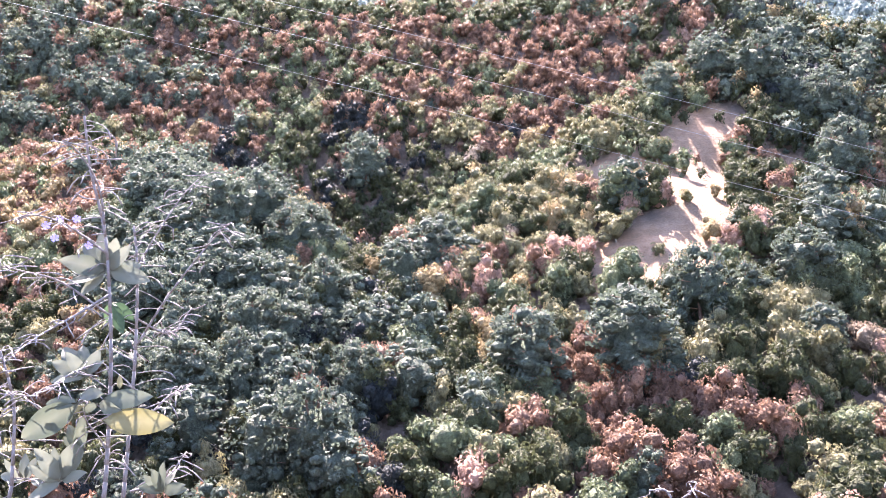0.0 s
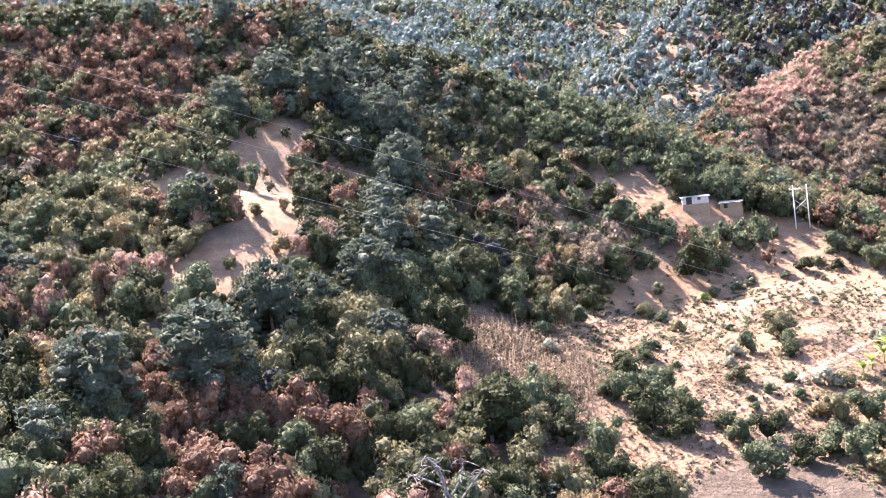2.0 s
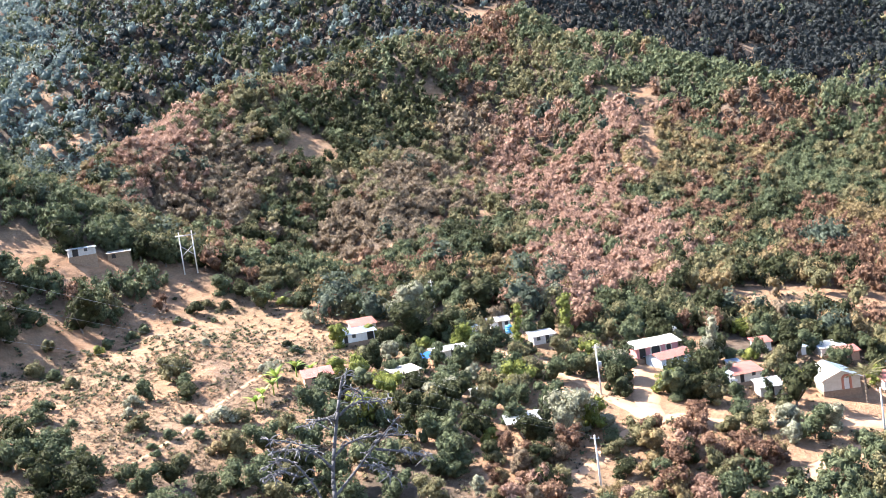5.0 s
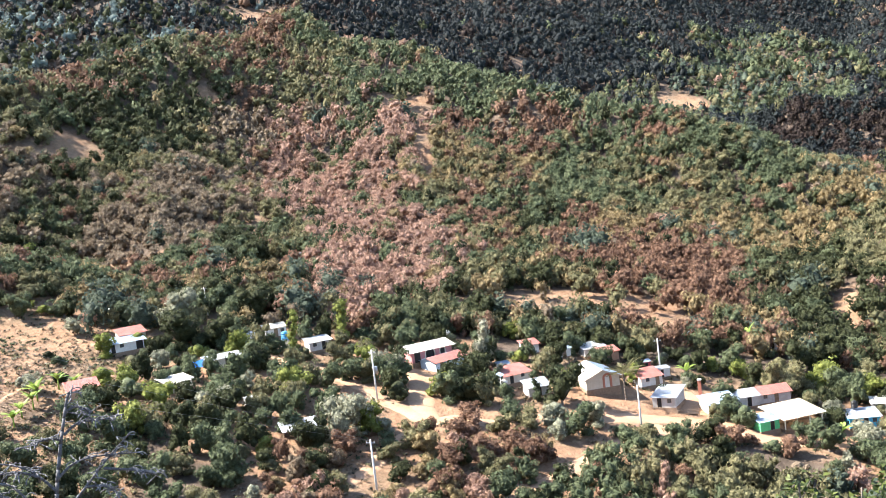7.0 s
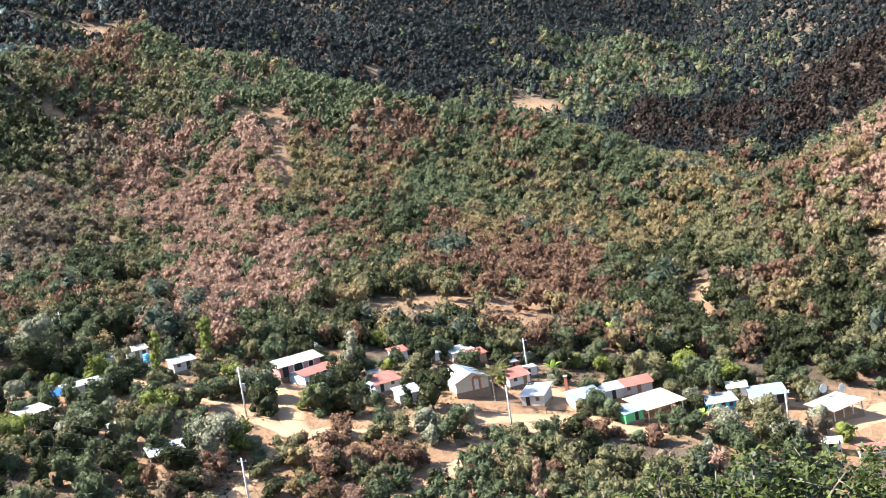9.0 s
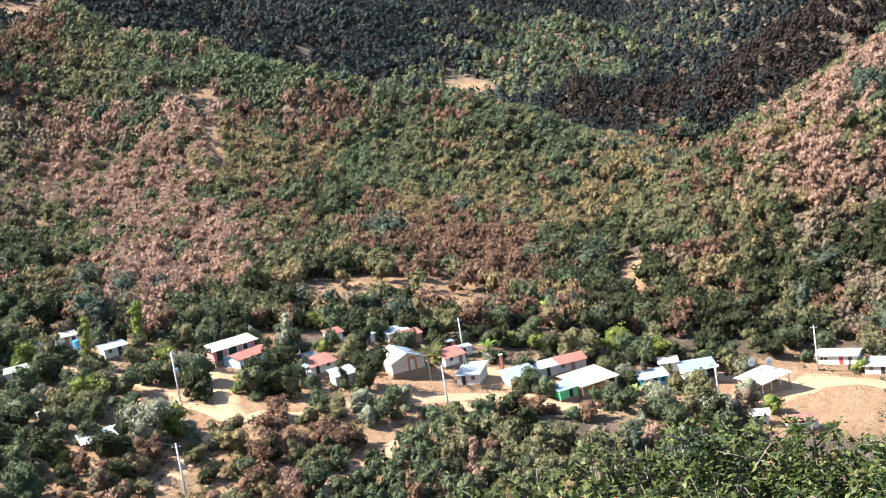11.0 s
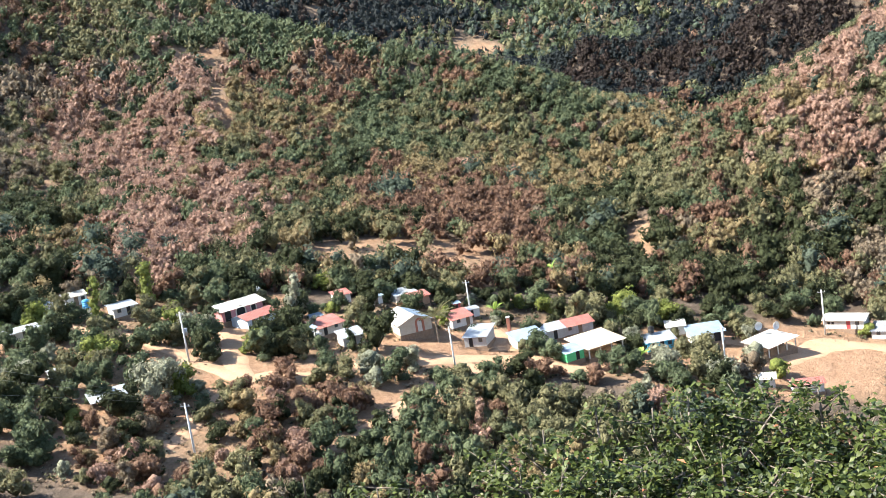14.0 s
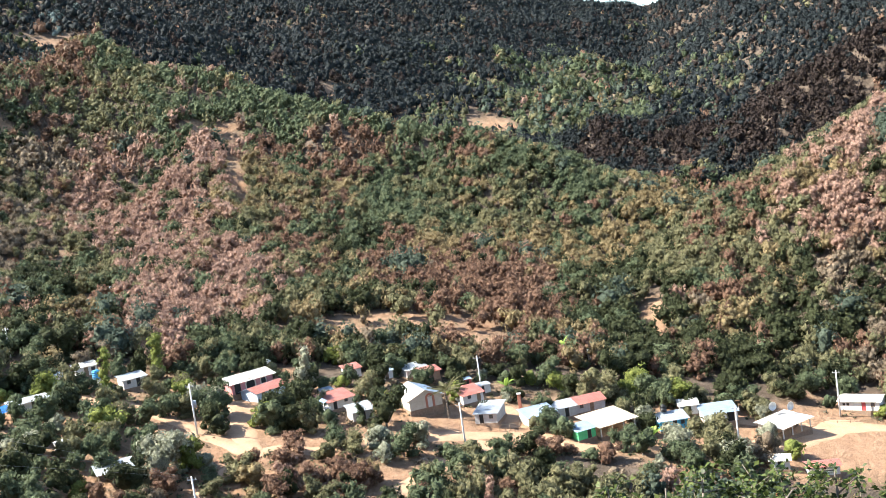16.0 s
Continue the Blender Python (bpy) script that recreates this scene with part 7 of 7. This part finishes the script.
def dry_plant(label, lines, foot_xy, radius, fuzz, spike_len, stem_mat, fluff_mat, seed):
    """A leafless plant: a stem, branches, and dry flower heads hanging along them."""
    r = random.Random(seed)
    root = tagged(new("dry_plant"), label, "plant", group="dry plants by the road")
    foot = Vector((*foot_xy, ground_at(*foot_xy)))
    root.location = foot
    for k, line in enumerate(lines):
        pts = [Vector(p) for p in line]
        if k == 0:
            pts = [foot - Vector((0, 0, 0.05)), foot.lerp(pts[0], 0.5)] + pts
        path = [p - foot for p in smoothed(pts, 4)]
        bm = bmesh.new()
        tube_line(bm, path, radius if k == 0 else radius * 0.5, radius * 0.4 if k == 0 else radius * 0.22, 7)
        ob = part("stem" if k == 0 else "branch", bm, stem_mat, root)
        spikes("flower_head", fluff_mat, ob, path, fuzz if k else fuzz // 2, spike_len, radius * 0.20, r, 0.35 if k else 0.75)
    return root


B_LINES = [
    [(1.847, 1.224, -0.764), (1.889, 1.242, -0.634), (1.904, 1.249, -0.579), (1.935, 1.249, -0.490), (1.964, 1.243, -0.408), (1.972, 1.238, -0.395)],
    [(1.938, 1.248, -0.485), (1.930, 1.258, -0.478), (1.907, 1.282, -0.478), (1.890, 1.298, -0.485)],
    [(1.943, 1.246, -0.475), (1.966, 1.226, -0.457), (1.995, 1.192, -0.459), (2.022, 1.161, -0.457)],
    [(1.955, 1.245, -0.432), (1.970, 1.231, -0.426), (1.982, 1.214, -0.438), (1.981, 1.209, -0.459)],
    [(1.905, 1.250, -0.574), (1.894, 1.274, -0.543), (1.874, 1.303, -0.515), (1.825, 1.358, -0.491)],
    [(1.913, 1.250, -0.553), (1.939, 1.230, -0.531), (1.971, 1.197, -0.526), (2.020, 1.136, -0.534)],
    [(1.895, 1.240, -0.624), (1.941, 1.210, -0.578), (1.984, 1.180, -0.531), (2.020, 1.151, -0.494)],
]
B_LINES += [
    [(1.866, 1.250, -0.670), (1.872, 1.272, -0.605), (1.851, 1.317, -0.541), (1.811, 1.352, -0.549)],
    [(1.941, 1.210, -0.578), (1.962, 1.185, -0.583), (1.976, 1.157, -0.607)],
    [(1.971, 1.187, -0.551), (2.004, 1.143, -0.565), (2.027, 1.106, -0.582)],
    [(1.894, 1.274, -0.543), (1.871, 1.303, -0.526), (1.833, 1.341, -0.521)],
    [(1.856, 1.298, -0.578), (1.838, 1.323, -0.562), (1.811, 1.346, -0.566)],
]
dry_plant("leafless grey plant with drooping faded flower heads", B_LINES, (1.83, 1.21), 0.0062, 26, 0.024, M["stem_dark"], M["fluff"], 3)
A_LINES = [
    [(1.730, 3.889, -1.549), (1.738, 3.963, -1.339), (1.744, 4.017, -1.158), (1.704, 4.053, -1.086)],
    [(1.742, 3.984, -1.270), (1.818, 3.984, -1.165), (1.836, 3.995, -1.099)],
    [(1.743, 3.969, -1.314), (1.881, 3.956, -1.171), (1.907, 3.950, -1.151)],
    [(1.741, 4.005, -1.203), (1.648, 4.057, -1.148), (1.615, 4.070, -1.145)],
    [(1.738, 3.979, -1.291), (1.560, 4.058, -1.252), (1.530, 4.073, -1.237)],
    [(1.758, 3.984, -1.249), (1.721, 4.039, -1.111), (1.695, 4.059, -1.074)],
]
a_plant = dry_plant("dry pale plant with curled twigs and a few green leaves", A_LINES, (1.70, 3.82), 0.010, 8, 0.06, M["stem"], M["fluff_pale"], 5)
rr = random.Random(8)
for x, y, z, size in ((1.323, 3.930, -1.209, 0.09), (1.361, 3.910, -1.234, 0.09), (1.277, 3.939, -1.225, 0.08), (1.387, 3.910, -1.210, 0.07), (1.572, 3.837, -1.235, 0.08), (1.608, 3.815, -1.260, 0.08), (1.545, 3.838, -1.264, 0.08)):
    rosette_leaf(a_plant, Vector((x, y, z)) - a_plant.location, size, M["leaf_oak"], rr)
bm = bmesh.new()
tube_line(bm, [Vector(p) - a_plant.location for p in ((1.70, 3.83, -1.55), (1.55, 3.87, -1.30), (1.33, 3.92, -1.24))], 0.006, 0.003)
part("branch", bm, M["stem"], a_plant)
dry_plant("small dry pale plant with curled twigs", [[(0.852, 4.194, -1.404), (0.826, 4.252, -1.230), (0.805, 4.276, -1.156), (0.737, 4.288, -1.150)], [(0.831, 4.259, -1.204), (0.894, 4.258, -1.169), (0.928, 4.261, -1.133)]],
          (0.85, 4.12), 0.010, 10, 0.06, M["stem"], M["fluff_pale"], 6)


def oak_bush(x, y, top, spread, leaves, seed, leaf_len=0.064):
    """A leafy young oak: branching stems and single leaves."""
    r, g = random.Random(seed), np.random.default_rng(seed)
    root = tagged(new("young_oak"), "leafy green young oak with a few turned leaves below the road", "bush", group="young oaks below the road")
    base = ground_at(x, y)
    root.location = (x, y, base)
    h = top - base
    bm, ends = bmesh.new(), []
    for k in range(7):
        t = 0.9 * k + r.uniform(-0.3, 0.3)
        q = spread * (0.15 if k == 0 else r.uniform(0.45, 0.9))
        tip = Vector((q * math.cos(t), q * math.sin(t), h * (0.93 if k == 0 else r.uniform(0.55, 0.88))))
        path = smoothed([Vector((0, 0, -0.2)), Vector((tip.x * 0.25, tip.y * 0.25, h * 0.35)), tip * 0.7 + Vector((0, 0, h * 0.08)), tip], 4)
        tube_line(bm, path[::2], 0.028, 0.006, 6)
        for j in range(9):
            a = path[r.randint(len(path) // 3, len(path) - 1)]
            d = Vector((r.gauss(0, 1), r.gauss(0, 1), r.uniform(-0.2, 0.9))).normalized() * spread * r.uniform(0.2, 0.45)
            b = a + d
            b.z = min(b.z, h * (1.0 if r.random() < 0.3 else 0.93))
            tube_line(bm, [a, b], 0.008, 0.003, 4)
            ends.append((a, b))
    part("trunk", bm, M["bark"], root)
    v0, f0 = leaf_shape(1.0, 0.56, 0.4, 0.25, 2)
    v0 = v0[:, [0, 1, 2]]
    for name, mat, count in (("leaves", "leaf_oak", int(leaves * 2.9)), ("turned_leaves", "leaf_turned", max(5, leaves // 70))):
        vs, fs, nb = [], [], 0
        for k in range(count):
            a, b = ends[r.randrange(len(ends))]
            s = r.uniform(0.35, 1.05)
            c = a.lerp(b, s) + Vector((r.gauss(0, 0.035), r.gauss(0, 0.035), r.gauss(0, 0.03)))
            m = Euler((r.gauss(0.1, 0.6), r.gauss(0, 0.5), r.uniform(0, 6.283))).to_matrix()
            size = leaf_len * r.uniform(0.55, 1.3)
            vs.append((v0 * size) @ np.array(m).T + np.array(c))
            fs.append(f0 + nb)
            nb += len(v0)
        part(name, mesh_of(name, np.vstack(vs), np.vstack(fs), M[mat], True), None, root, "red-brown turned leaves" if name == "turned_leaves" else "")["kind"] = "stuff"


# along the drop below the road: bearing, distance, height of the top below the eye
for k, (bearing, away, rise, spread, leaves) in enumerate([
    (69.5, 9.6, -19.4, 0.75, 420), (73.5, 9.4, -20.8, 0.75, 420), (77.0, 9.2, -21.8, 0.8, 450), (80.3, 9.0, -20.4, 0.8, 600), (83.2, 8.9, -19.1, 0.8, 700), (86.2, 8.8, -18.3, 0.85, 800),
    (89.0, 9.0, -18.6, 0.85, 800), (91.0, 8.8, -18.0, 0.8, 800), (93.6, 9.0, -19.3, 0.85, 800), (96.4, 9.2, -18.8, 0.75, 800), (97.9, 8.9, -18.1, 0.6, 700), (100.8, 9.0, -19.3, 0.85, 700),
    (84.0, 7.9, -22.0, 0.7, 600), (88.5, 7.8, -21.6, 0.7, 600), (93.0, 7.8, -21.9, 0.7, 600), (97.5, 7.9, -21.8, 0.7, 600), (101.5, 8.0, -21.5, 0.7, 500), (104.5, 8.8, -18.6, 0.9, 600),
]):
    a = radians(bearing)
    oak_bush(away * math.sin(a), away * math.cos(a), away * math.tan(radians(rise)), spread, leaves, 60 + k)
